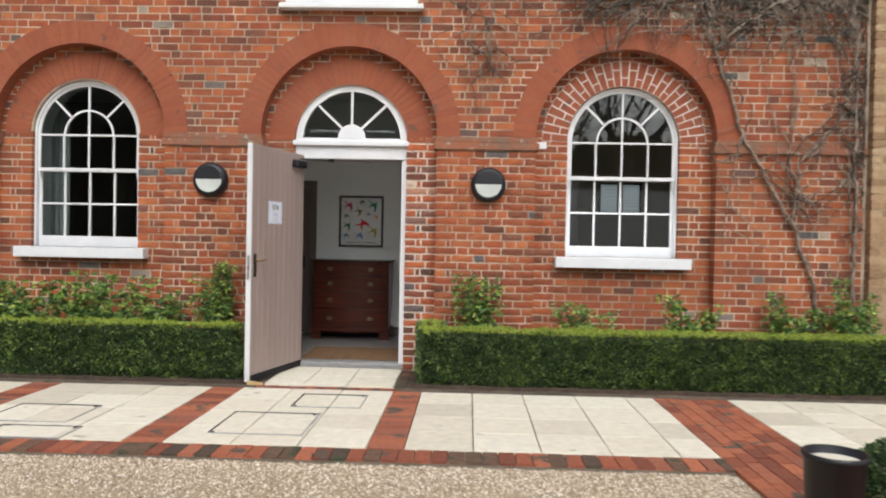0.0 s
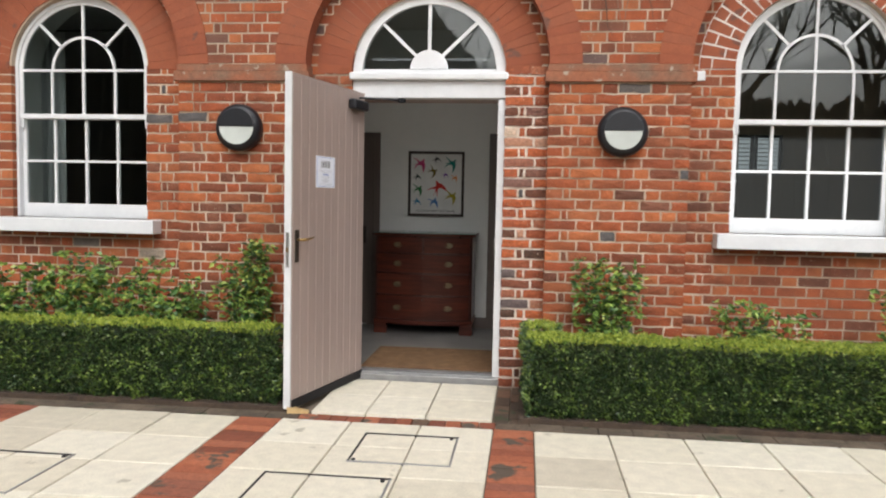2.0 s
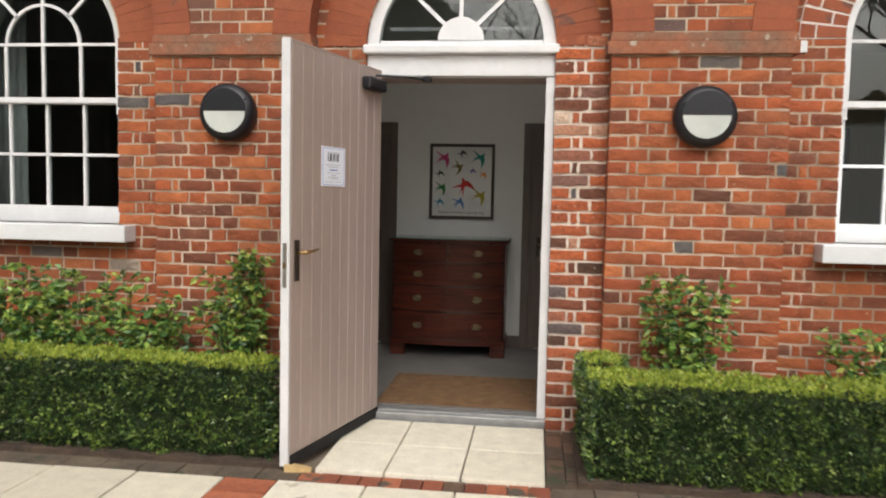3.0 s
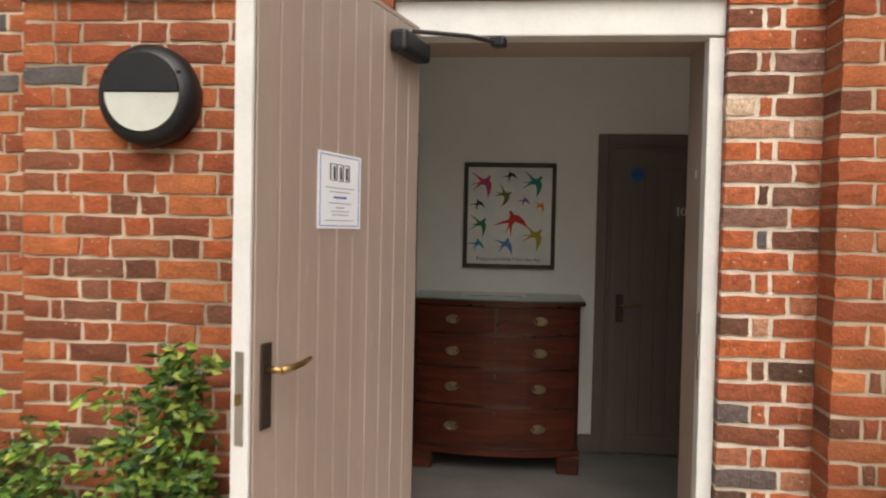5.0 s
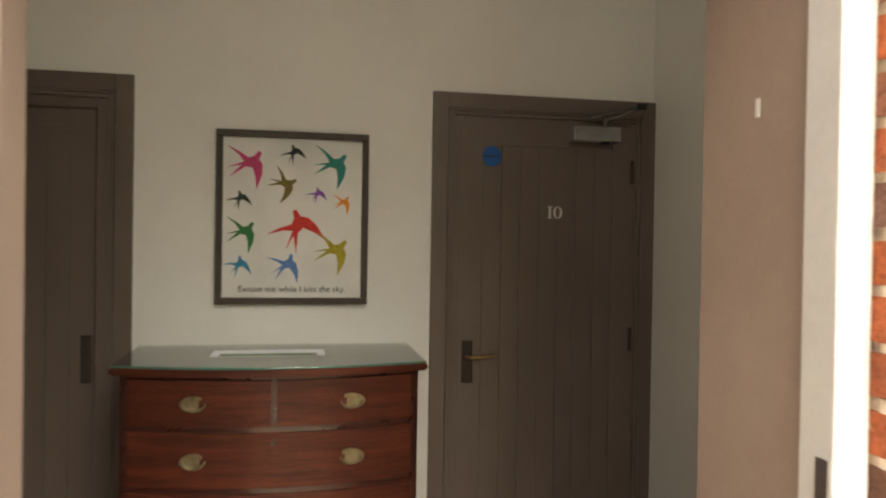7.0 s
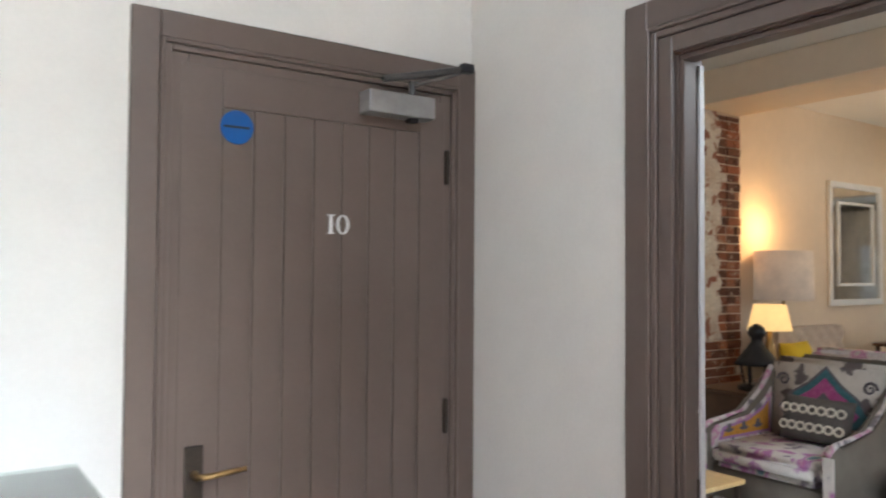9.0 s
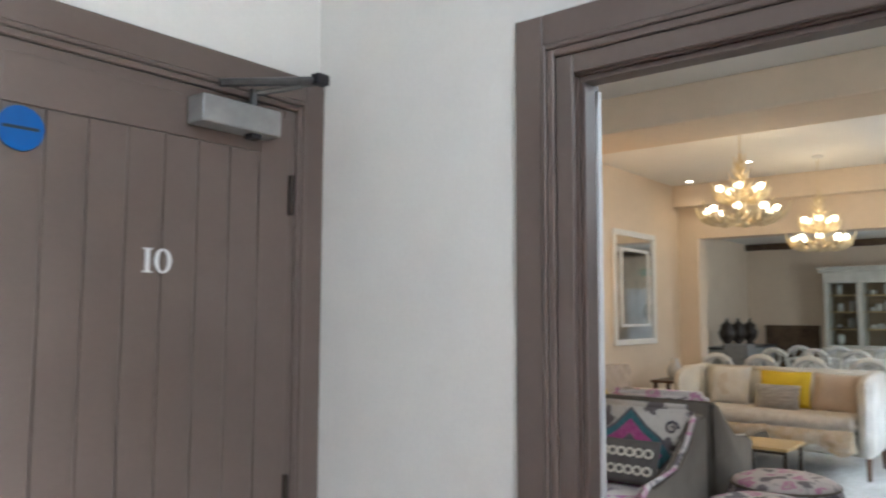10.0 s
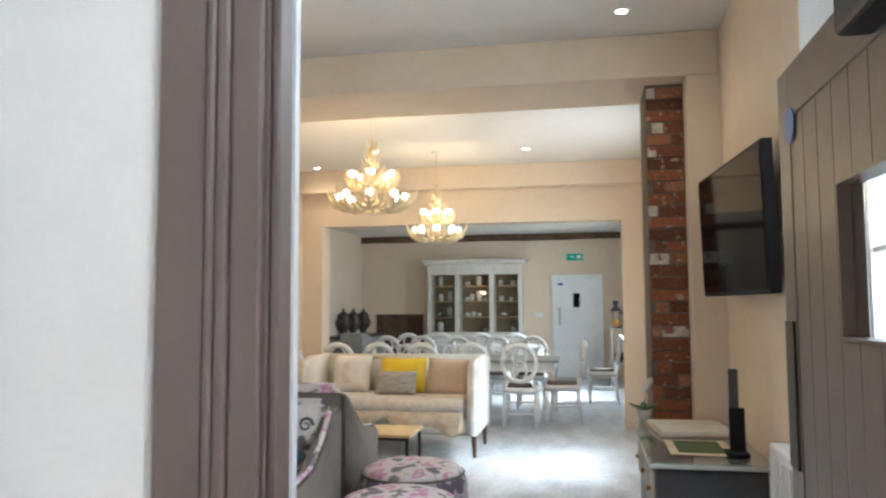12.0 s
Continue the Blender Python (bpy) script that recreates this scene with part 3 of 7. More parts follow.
def brick_field(parent, y, x0, x1, z0, z1, cuts, near, depth=0.1, seed=1, edge_depth=None, surface="brick_island", near_surface="brick_object", joint=0.0066):
    """Flemish bond between x0 and x1. cuts: (centre, half-width by height). near: (xa, xb, za, zb) whose whole bricks are objects of their own."""
    rg = random.Random(seed)
    verts, faces = [], []
    shared = {}
    j = joint
    rows = int(round((z1 - z0) / COURSE))
    for row in range(rows):
        za, zb = z0 + row * COURSE + j, z0 + (row + 1) * COURSE - j
        spans_a, spans_b = [(x0, x1)], [(x0, x1)]
        for cx, half in cuts:
            for z, which in ((za, 0), (zb, 1)):
                h = half(z)
                src = spans_a if which == 0 else spans_b
                if h is None:
                    continue
                out = []
                for a, b in src:
                    if b <= cx - h or a >= cx + h:
                        out.append((a, b))
                    else:
                        if cx - h > a:
                            out.append((a, cx - h))
                        if cx + h < b:
                            out.append((cx + h, b))
                if which == 0:
                    spans_a = out
                else:
                    spans_b = out
        if len(spans_a) != len(spans_b):
            spans_a = spans_b = min(spans_a, spans_b, key=len)
        for (a0, a1), (b0, b1) in zip(spans_a, spans_b):
            lo, hi = min(a0, b0), max(a1, b1)
            x, k = lo, 0
            while x < hi - 0.004:
                # even courses: stretcher, header; odd courses: header, closer, then stretcher, header
                if row % 2 and k < 2:
                    w = 0.112 if k == 0 else 0.056
                else:
                    w = 0.222 if k % 2 == 0 else 0.112
                w += rg.uniform(-0.010, 0.010)
                if w > 0.2 and rg.random() < 0.06:
                    w = 0.112
                nx = x + w
                if hi - nx < 0.05:
                    nx = hi + 0.01
                l, r = x + j, nx - j
                first, last = l < lo + 0.02, nx >= hi
                la, lb = (a0, b0) if first else (max(l, a0), max(l, b0))
                ra, rb = (a1, b1) if last else (min(r, a1), min(r, b1))
                x, k = nx, k + 1
                if ra - la < 0.012 or rb - lb < 0.012:
                    continue
                d = edge_depth if edge_depth and (first or last) else depth
                yo = y + rg.uniform(-0.0025, 0.0025)
                xm, zm = (la + ra) / 2, (za + zb) / 2
                slant = abs(la - lb) > 1e-4 or abs(ra - rb) > 1e-4
                if near and not slant and near[0] < xm < near[1] and near[2] < zm < near[3]:
                    key = (round(ra - la, 3), round(d, 2))
                    if key not in shared:
                        shared[key] = [mesh_of("brick", rough_brick(key[0], d, zb - za, rg), near_surface) for _ in range(2)]
                    ob = new("brick", rg.choice(shared[key]))
                    ob.parent = parent
                    ob.matrix_local = pose(xm, yo - 0.003, zm, rg.uniform(-0.5, 0.5), rg.uniform(-0.5, 0.5), rg.uniform(-0.5, 0.5))
                else:
                    n = len(verts)
                    t = rg.uniform(-0.0012, 0.0012)
                    verts += [(la, yo, za + t), (ra, yo, za - t), (rb, yo, zb - t), (lb, yo, zb + t), (la, yo + d, za), (ra, yo + d, za), (rb, yo + d, zb), (lb, yo + d, zb)]
                    faces += [[n + i for i in f] for f in ((0, 1, 2, 3), (5, 4, 7, 6), (4, 5, 1, 0), (3, 2, 6, 7), (4, 0, 3, 7), (1, 5, 6, 2))]
    if verts:
        bulk("brickwork", verts, faces, surface, parent)


def ring(parent, name, cx, zs, r0, r1, y, depth, count, gap, material, split=False):
    """Wedge-shaped bricks round an arch, each an object of its own."""
    for i in range(count):
        a0, a1 = math.pi * i / count + gap / r0 / 2, math.pi * (i + 1) / count - gap / r0 / 2
        cutsr = [(r0, r1)]
        if split:
            c = r0 + (r1 - r0) * (0.34 if i % 2 else 0.66)
            cutsr = [(r0, c - gap / 2), (c + gap / 2, r1)]
        for ra, rb in cutsr:
            steps = (a0, (a0 + a1) / 2, a1)
            pts = [(rb * math.cos(a), rb * math.sin(a)) for a in steps] + [(ra * math.cos(a), ra * math.sin(a)) for a in reversed(steps)]
            part(name, outline(pts, 0, depth), material, parent, m=pose(cx, y + rng.uniform(-0.002, 0.002), zs))


# ---------- doorway ----------
door_frame = thing("door_frame", "white painted timber door frame with a moulded transom", "door frame", kind="structure")
for sx, nm in ((-1.84, 0), (-0.66, 1)):
    xa, xb = (sx, sx + 0.055) if nm == 0 else (sx - 0.055, sx)
    part("jamb", boxes((xa, xb, 7.985, 8.06, 0.06, 2.2), bevel=0.004), "white_paint", door_frame)
part("transom", boxes((-1.84, -0.66, 7.975, 8.075, 2.205, 2.335), bevel=0.006), "white_paint", door_frame)
part("transom_moulding", boxes((-1.86, -0.64, 7.925, 8.02, 2.338, 2.395), bevel=0.012), "white_paint", door_frame)
part("threshold", boxes((-1.84, -0.66, 7.945, 8.1, 0.0, 0.06), bevel=0.006), "silver_paint", door_frame, "pale grey metal threshold")


def half_ring(cx, zs, r0, r1, y0, y1, a0=0.0, a1=math.pi, steps=28):
    angles = [a0 + (a1 - a0) * i / steps for i in range(steps + 1)]
    pts = [(cx + r1 * math.cos(a), zs + r1 * math.sin(a)) for a in angles] + [(cx + r0 * math.cos(a), zs + r0 * math.sin(a)) for a in reversed(angles)]
    bm = bmesh.new()
    n = steps + 1
    f = [bm.verts.new((x, y0, z)) for x, z in pts]
    b = [bm.verts.new((x, y1, z)) for x, z in pts]
    for i in range(steps):
        o, q = 2 * n - 1 - i, 2 * n - 2 - i
        bm.faces.new((f[i], f[i + 1], f[q], f[o]))
        bm.faces.new((b[i + 1], b[i], b[o], b[q]))
        bm.faces.new((f[i + 1], f[i], b[i], b[i + 1]))
        bm.faces.new((f[o], f[q], b[q], b[o]))
    bm.faces.new((f[0], f[2 * n - 1], b[2 * n - 1], b[0]))
    bm.faces.new((f[n - 1], b[n - 1], b[n], f[n]))
    return bm


def bar(xa, za, xb, zb, w, y0, y1):
    d = Vector((xb - xa, zb - za)).normalized() * w / 2
    return outline([(xa - d.y, za + d.x), (xb - d.y, zb + d.x), (xb + d.y, zb - d.x), (xa + d.y, za - d.x)], y0, y1)


def half_disc(cx, zs, r, y0, y1, steps=28):
    return outline([(cx + r * math.cos(math.pi * i / steps), zs + r * math.sin(math.pi * i / steps)) for i in range(steps + 1)], y0, y1)


fan = thing("fanlight_window", "semicircular white fanlight with radiating glazing bars over the door", "window", kind="structure")
part("frame", half_ring(-1.25, 2.398, 0.515, 0.588, 7.975, 8.05), "white_paint", fan)
part("bottom_rail", boxes((-1.76, -0.74, 7.985, 8.04, 2.398, 2.425), bevel=0.004), "white_paint", fan)
part("hub", half_disc(-1.25, 2.425, 0.145, 7.98, 8.035), "white_paint", fan)
for a in (45, 90, 135):
    c, s = math.cos(deg(a)), math.sin(deg(a))
    part("glazing_bar", bar(-1.25 + 0.14 * c, 2.425 + 0.14 * s, -1.25 + 0.53 * c, 2.41 + 0.53 * s, 0.024, 7.988, 8.028), "white_paint", fan)
pane = part("pane", half_disc(-1.25, 2.41, 0.53, 8.004, 8.01), "dimming_glass", fan)
pane.visible_shadow = False


def sash_window(name, cx, label):
    w = thing(name, label, "window", pose(cx, 0, 0), kind="structure")
    z0, zs = WIN_Z, WIN_S
    y = 8.01
    part("frame", half_ring(0, zs, 0.548, 0.573, y - 0.025, 8.09), "white_paint", w)
    for s in (-1, 1):
        part("frame_side", boxes((min(s * 0.573, s * 0.548), max(s * 0.573, s * 0.548), y - 0.025, 8.09, z0, zs), bevel=0.004), "white_paint", w)
    part("sill", boxes((-0.69, 0.69, 7.80, 8.08, z0 - 0.11, z0), bevel=0.008), "white_paint", w)
    low = part("lower_sash", boxes((-0.548, 0.548, y + 0.03, y + 0.07, z0 + 0.003, z0 + 0.115), (-0.548, 0.548, y + 0.03, y + 0.07, 2.025, 2.052), (-0.548, -0.520, y + 0.03, y + 0.07, z0 + 0.11, 2.03), (0.520, 0.548, y + 0.03, y + 0.07, z0 + 0.11, 2.03)), "white_paint", w)
    for x in (-0.270, 0.0, 0.270):
        part("glazing_bar", boxes((x - 0.01, x + 0.01, y + 0.03, y + 0.066, z0 + 0.11, 2.03), bevel=0.003), "white_paint", low)
    part("glazing_bar", boxes((-0.520, 0.520, y + 0.03, y + 0.064, 1.675, 1.695), bevel=0.003), "white_paint", low)
    up = part("upper_sash", boxes((-0.548, 0.548, y - 0.005, y + 0.027, 2.03, 2.066), (-0.548, -0.520, y - 0.005, y + 0.027, 2.06, zs), (0.520, 0.548, y - 0.005, y + 0.027, 2.06, zs)), "white_paint", w)
    part("arched_rail", half_ring(0, zs, 0.520, 0.55, y - 0.005, y + 0.027), "white_paint", up)
    for x, top in ((-0.270, zs), (0.0, zs + 0.524), (0.270, zs)):
        part("glazing_bar", boxes((x - 0.01, x + 0.01, y - 0.004, y + 0.024, 2.06, top), bevel=0.003), "white_paint", up)
    part("glazing_bar", boxes((-0.524, 0.524, y - 0.003, y + 0.022, zs - 0.01, zs + 0.01), bevel=0.003), "white_paint", up)
    part("glazing_arc", half_ring(0, zs, 0.252, 0.272, y - 0.002, y + 0.023), "white_paint", up)
    for a in (45, 135):
        c, s = math.cos(deg(a)), math.sin(deg(a))
        part("glazing_bar", bar(0.25 * c, zs + 0.25 * s, 0.524 * c, zs + 0.524 * s, 0.02, y - 0.002, y + 0.022), "white_paint", up)
    g1 = part("pane", boxes((-0.520, 0.520, y + 0.046, y + 0.051, z0 + 0.1, 2.04)), "dimming_glass", low)
    g2 = part("pane", boxes((-0.524, 0.524, y + 0.008, y + 0.013, 2.05, zs)), "dimming_glass", up)
    g3 = part("pane", half_disc(0, zs + 0.001, 0.524, y + 0.008, y + 0.013), "dimming_glass", up)
    for hx in (-0.54, 0.522):
        part("sash_horn", boxes((hx, hx + 0.018, y - 0.005, y + 0.026, 1.955, 2.03), bevel=0.004), "white_paint", up)
    for g in (g1, g2, g3):
        g.visible_shadow = False
    return w


sash_window("window_1", -4.07, "white arched sash window with twelve panes and deep sill")
sash_window("window_2", 1.58, "white arched sash window reflecting bare trees")

# window above the door, its foot alone in view
top_win = thing("window_3", "white upper window with a wide projecting sill", "window", kind="structure")
part("sill", boxes((-1.97, -0.50, 7.68, 7.95, 3.70, 3.75), bevel=0.006), "white_paint", top_win)
part("sill_board", boxes((-1.91, -0.56, 7.72, 7.93, 3.752, 3.80), bevel=0.006), "white_paint", top_win)
part("frame", boxes((-1.86, -0.61, 7.78, 7.86, 3.80, 3.86), (-1.86, -1.80, 7.78, 7.86, 3.86, 5.2), (-0.67, -0.61, 7.78, 7.86, 3.86, 5.2), (-1.25, -1.22, 7.78, 7.86, 3.86, 5.2)), "white_paint", top_win)
part("pane", boxes((-1.82, -0.65, 7.80, 7.81, 3.84, 5.2)), "window_glass", top_win)

# ---------- entrance door, open outwards ----------
HINGE = pose(-1.795, 7.985, 0, 0, 0, -104.3)
door = thing("door_1", "mauve painted plank entrance door standing open outwards", "door", HINGE, kind="structure")
LW = 1.045
part("leaf", boxes((0.0, LW - 0.012, 0.004, 0.046, 0.03, 2.235)), "mauve_paint", door)
part("lock_edge", boxes((LW - 0.0115, LW, 0.0, 0.05, 0.025, 2.24), bevel=0.002), "white_paint", door, "white painted edge of the leaf")
pw = (LW - 0.014) / 10
for i in range(10):
    part("plank", boxes((i * pw + 0.0025, (i + 1) * pw - 0.0025, 0.047, 0.054, 0.085, 2.22), bevel=0.0025, seg=1), "mauve_paint", door)
part("top_rail", boxes((0.0, LW - 0.013, 0.0471, 0.0525, 2.222, 2.236)), "mauve_paint", door)
part("back_board", boxes((0.0, LW - 0.013, -0.002, 0.003, 0.03, 2.235)), "mauve_paint", door)
part("bottom_seal", boxes((0.0, LW - 0.02, 0.047, 0.060, 0.022, 0.082), bevel=0.004), "rubber", door, "black rubber weather seal")
hp = part("handle_plate", boxes((LW - 0.085, LW - 0.04, 0.055, 0.062, 1.0, 1.215), bevel=0.003), "old_bronze", door, "dark bronze back plate")
hb = tube([(LW - 0.062, 0.06, 1.15), (LW - 0.062, 0.105, 1.15)], 0.009)
tube([(LW - 0.062, 0.105, 1.15), (LW - 0.10, 0.112, 1.152), (LW - 0.15, 0.112, 1.155), (LW - 0.19, 0.11, 1.162)], 0.011, bm=hb, taper=0.006)
part("lever", hb, "brass", hp, "brass lever handle", smooth=True)
part("lock_plate", boxes((LW + 0.0005, LW + 0.003, 0.013, 0.038, 0.97, 1.20), bevel=0.001), "steel", door)
part("latch", boxes((LW + 0.003, LW + 0.014, 0.019, 0.032, 1.07, 1.10), bevel=0.003), "brass", door)
cl = part("door_closer", boxes((0.05, 0.28, 0.056, 0.118, 2.09, 2.165), bevel=0.014), "black_metal", door, "black door closer")
part("closer_arm", tube([(0.16, 0.09, 2.16), (0.16, 0.09, 2.182), (0.04, 0.25, 2.184), (-0.085, 0.325, 2.184)], 0.008), "black_metal", cl)
part("closer_bracket", boxes((-0.115, -0.06, 0.30, 0.35, 2.17, 2.203), bevel=0.006), "black_metal", cl)

notice = thing("notice", "white paper notice with a small drawing and blue heading", "notice", HINGE @ pose(0.606, 0.0555, 1.609) @ Matrix.Diagonal((1.27, 1, 0.735, 1)))
part("sheet", boxes((-0.105, 0.105, 0, 0.0012, -0.1485, 0.1485)), "paper", notice)
part("border", boxes((-0.095, 0.095, 0.0016, 0.0020, 0.136, 0.139), (-0.095, 0.095, 0.0016, 0.0020, -0.139, -0.136), (-0.095, -0.092, 0.0016, 0.0020, -0.136, 0.136), (0.092, 0.095, 0.0016, 0.0020, -0.136, 0.136)), "ink_blue", notice)
for i in range(4):
    part("upright", boxes((-0.045 + 0.03 * i, -0.04 + 0.03 * i, 0.0016, 0.0022, 0.04, 0.105)), "ink_black", notice)
for i in range(3):
    part("figure", boxes((-0.036 + 0.03 * i, -0.026 + 0.03 * i, 0.0016, 0.002, 0.045, 0.095)), "ink_black", notice)
    for z in (0.038, 0.103):
        part("rule", boxes((-0.0395 + 0.03 * i, -0.0205 + 0.03 * i, 0.0016, 0.002, z, z + 0.003)), "ink_black", notice)
part("heading", boxes((-0.032, 0.032, 0.0016, 0.002, -0.03, -0.022)), "ink_blue", notice)
part("writing", boxes((-0.07, 0.07, 0.0016, 0.002, 0.010, 0.013), (-0.05, 0.05, 0.0016, 0.002, -0.006, -0.003), (-0.055, 0.055, 0.0016, 0.002, -0.05, -0.047), (-0.02, 0.02, 0.0016, 0.002, -0.068, -0.064), (-0.045, 0.045, 0.0016, 0.002, -0.082, -0.079), (-0.04, 0.04, 0.0016, 0.002, -0.096, -0.093), (-0.07, 0.07, 0.0016, 0.002, -0.118, -0.115)), "ink_grey", notice)

part("strike_plate", boxes((-0.7185, -0.7155, 7.992, 8.018, 0.98, 1.22)), "steel", door_frame)
part("keep", boxes((-0.724, -0.7187, 7.988, 8.012, 1.06, 1.14), bevel=0.002), "steel", door_frame)
part("sill_strip", boxes((-1.785, -0.715, 7.975, 8.06, 0.0605, 0.072), bevel=0.003), "silver_paint", door_frame)

wedge = bmesh.new()
low, high = [[wedge.verts.new(p) for p in ring_] for ring_ in (((-0.07, -0.025, 0.0), (0.07, -0.025, 0.0), (0.07, 0.025, 0.0), (-0.07, 0.025, 0.0)), ((-0.07, -0.025, 0.042), (0.07, -0.025, 0.012), (0.07, 0.025, 0.012), (-0.07, 0.025, 0.042)))]
wedge.faces.new(low[::-1])
wedge.faces.new(high)
for k in range(4):
    wedge.faces.new((low[k - 1], low[k], high[k], high[k - 1]))
stop = thing("door_wedge", "small wooden wedge holding the entrance door open", "door wedge", pose(-1.955, 6.985, 0.001, 0, 0, 8))
part("wedge_body", wedge, "light_wood", stop)

# ---------- bulkhead lamps ----------
def wall_lamp(x, z):
    w = thing("wall_lamp", "round black bulkhead lamp with an opal lower half", "lamp", pose(x, FACE - 0.002, z), "lamps beside the door")
    turn = pose(0, 0, 0, 90)
    part("body", lathe([(0.172, 0.0), (0.178, 0.02), (0.177, 0.06), (0.166, 0.085), (0.148, 0.095), (0.144, 0.098)], 40, turn), "black_metal", w, smooth=True)
    r = 0.132
    pts = [(r * math.cos(math.pi * i / 20), r * math.sin(math.pi * i / 20)) for i in range(21)]
    part("hood", outline([(x_, z_ + 0.008) for x_, z_ in pts], -0.112, -0.09), "black_metal", w)
    part("diffuser", outline([(-x_, 0.004 - z_) for x_, z_ in pts], -0.106, -0.09), "opal", w, "pale opal diffuser, unlit")
    for sx in (-1, 1):
        part("screw", boxes((sx * 0.128 - 0.006, sx * 0.128 + 0.006, -0.103, -0.09, 0.07, 0.082), bevel=0.003), "black_metal", w)
    return w


wall_lamp(-2.66, 1.945)
wall_lamp(0.19, 1.94)

# ---------- ground ----------
ground = bmesh.new()
quad_box(ground, -900, 900, -900, 900, -1.1, -0.11)
solid("ground", ground, "grass", "green ground around the building", "ground")
solid("gravel_drive", boxes((-30, 30, -9, 4.72, -0.109, -0.035)), "gravel", "pale loose gravel drive", "gravel")
pavement = thing("pavement", "pale stone slabs between red brick bands", "pavement", kind="structure")
part("bed", boxes((-12, 9, 4.72, 7.95, -0.109, -0.022)), "mortar_dark", pavement)
solid("flower_bed", boxes((-9, -2.05, 7.0, 7.93, -0.021, 0.03)), "soil", "dark soil bed below the wall", "flower bed")
solid("flower_bed_east", boxes((-0.5, 4.0, 7.0, 7.93, -0.021, 0.03)), "soil", "dark soil bed below the wall", "flower bed")

# ---------- hall ----------
FLOOR = 0.07
solid("floor_hall", boxes((-4.2, 0.1, 8.1, 10.17, -0.05, FLOOR)), "hall_floor", "grey hall floor", "floor")
solid("ceiling_hall", boxes((-3.3, 0.1, 8.22, 10.17, 3.2, 3.35)), "ceiling_white", "white hall ceiling", "ceiling")
BACK = 10.18
wall_back = solid("wall_back", boxes((-3.3, -2.98, BACK, BACK + 0.15, 0, 3.2), (-2.155, -0.775, BACK, BACK + 0.15, 0, 3.2), (0.05, 0.15, BACK, BACK + 0.15, 0, 3.2), (-0.775, 0.05, BACK, BACK + 0.15, 2.02, 3.2), (-2.98, -2.155, BACK, BACK + 0.15, 2.02, 3.2), (-3.3, 0.15, BACK + 0.15, BACK + 0.16, 0, 3.2)), "plaster_white", "white plastered back wall of the hall", "wall")
solid("wall_hall_west", boxes((-3.3, -3.2, 8.22, BACK, 0, 3.2)), "plaster_white", "white plastered end wall", "wall")
DBY0, DBY1 = 8.53, 9.44   # doorway to the lounge
solid("wall_lounge_side", boxes((0.1, 0.185, 8.22, DBY0, 0, 3.3), (0.1, 0.185, DBY1, BACK, 0, 3.3), (0.1, 0.185, DBY0, DBY1, 2.022, 3.3)), "plaster_white", "white plastered wall between hall and lounge", "wall")
reveal = thing("reveal_lining", "mauve painted timber lining of the doorway", "trim", kind="structure")
for d in ((-0.70, -0.645, 8.062, 8.365, 0.06, 2.36), (-1.90, -1.845, 8.062, 8.365, 0.06, 2.36), (-1.845, -0.70, 8.08, 8.365, 2.215, 2.28)):
    part("lining_board", boxes(d, bevel=0.003), "lining_paint", reveal)
part("latch_screw", boxes((-0.703, -0.7005, 8.19, 8.20, 1.72, 1.75)), "white_paint", reveal)
solid("doormat", boxes((-1.78, -0.72, 8.12, 8.95, FLOOR, FLOOR + 0.012), bevel=0.003), "coir", "brown coir doormat let into the floor", "doormat", kind="")

# room behind the other window
solid("floor_west_room", boxes((-9, -3.3, 8.1, 13.0, -0.05, FLOOR)), "hall_floor", "dark floor of the west room", "floor")
solid("ceiling_west_room", boxes((-9, -3.3, 8.22, 13.0, 3.2, 3.35)), "ceiling_white", "ceiling of the west room", "ceiling")
solid("wall_west_room", boxes((-9.1, -9.0, 8.0, 13.0, 0, 3.3), (-9.1, -3.2, 13.0, 13.1, 0, 3.3), (-3.3, -3.2, 10.33, 13.0, 0, 3.3)), "plaster_peach", "plain walls of the west room", "wall")

shut = thing("curtain", "pale grey curtain gathered beside the window", "curtain", pose(-4.72, 8.46, FLOOR))
bm = bmesh.new()
fr = [bm.verts.new((-0.22 + 0.44 * i / 44, 0.02 * math.sin(i * 1.1), z)) for z in (0.02, 2.75) for i in range(45)]
for i in range(44):
    bm.faces.new((fr[i], fr[i + 1], fr[46 + i], fr[45 + i]))
cloth = part("cloth", bm, "curtain_grey", shut, smooth=True)
cloth.modifiers.new("thickness", "SOLIDIFY").thickness = 0.008
part("rail", tube([(-0.3, 0, 2.76), (1.2, 0, 2.76)], 0.012, 8), "old_bronze", shut)

# ---------- lounge shell ----------
LEFT, CEIL = 12.6, 3.2
DINE = 13.75
solid("floor_lounge", boxes((0.1, 8.5, 8.1, LEFT, -0.05, FLOOR - 0.004), (8.5, 14.9, 8.1, DINE, -0.05, FLOOR - 0.004)), "floor_grey", "pale grey glossy lounge floor", "floor")
solid("ceiling_lounge", boxes((0.19, 8.7, INSIDE, LEFT, CEIL, CEIL + 0.15)), "ceiling_white", "white lounge ceiling", "ceiling")
solid("ceiling_dining", boxes((8.7, 14.9, INSIDE, DINE, 2.97, 3.1)), "ceiling_white", "white dining room ceiling", "ceiling")
solid("wall_lounge_north", boxes((0.15, 2.12, LEFT, LEFT + 0.15, 0, 3.3), (2.84, 8.7, LEFT, LEFT + 0.15, 0, 3.3), (2.12, 2.84, LEFT, LEFT + 0.15, 0, 1.84), (2.12, 2.84, LEFT, LEFT + 0.15, 2.36, 3.3)), "plaster_peach", "peach plastered lounge wall", "wall")
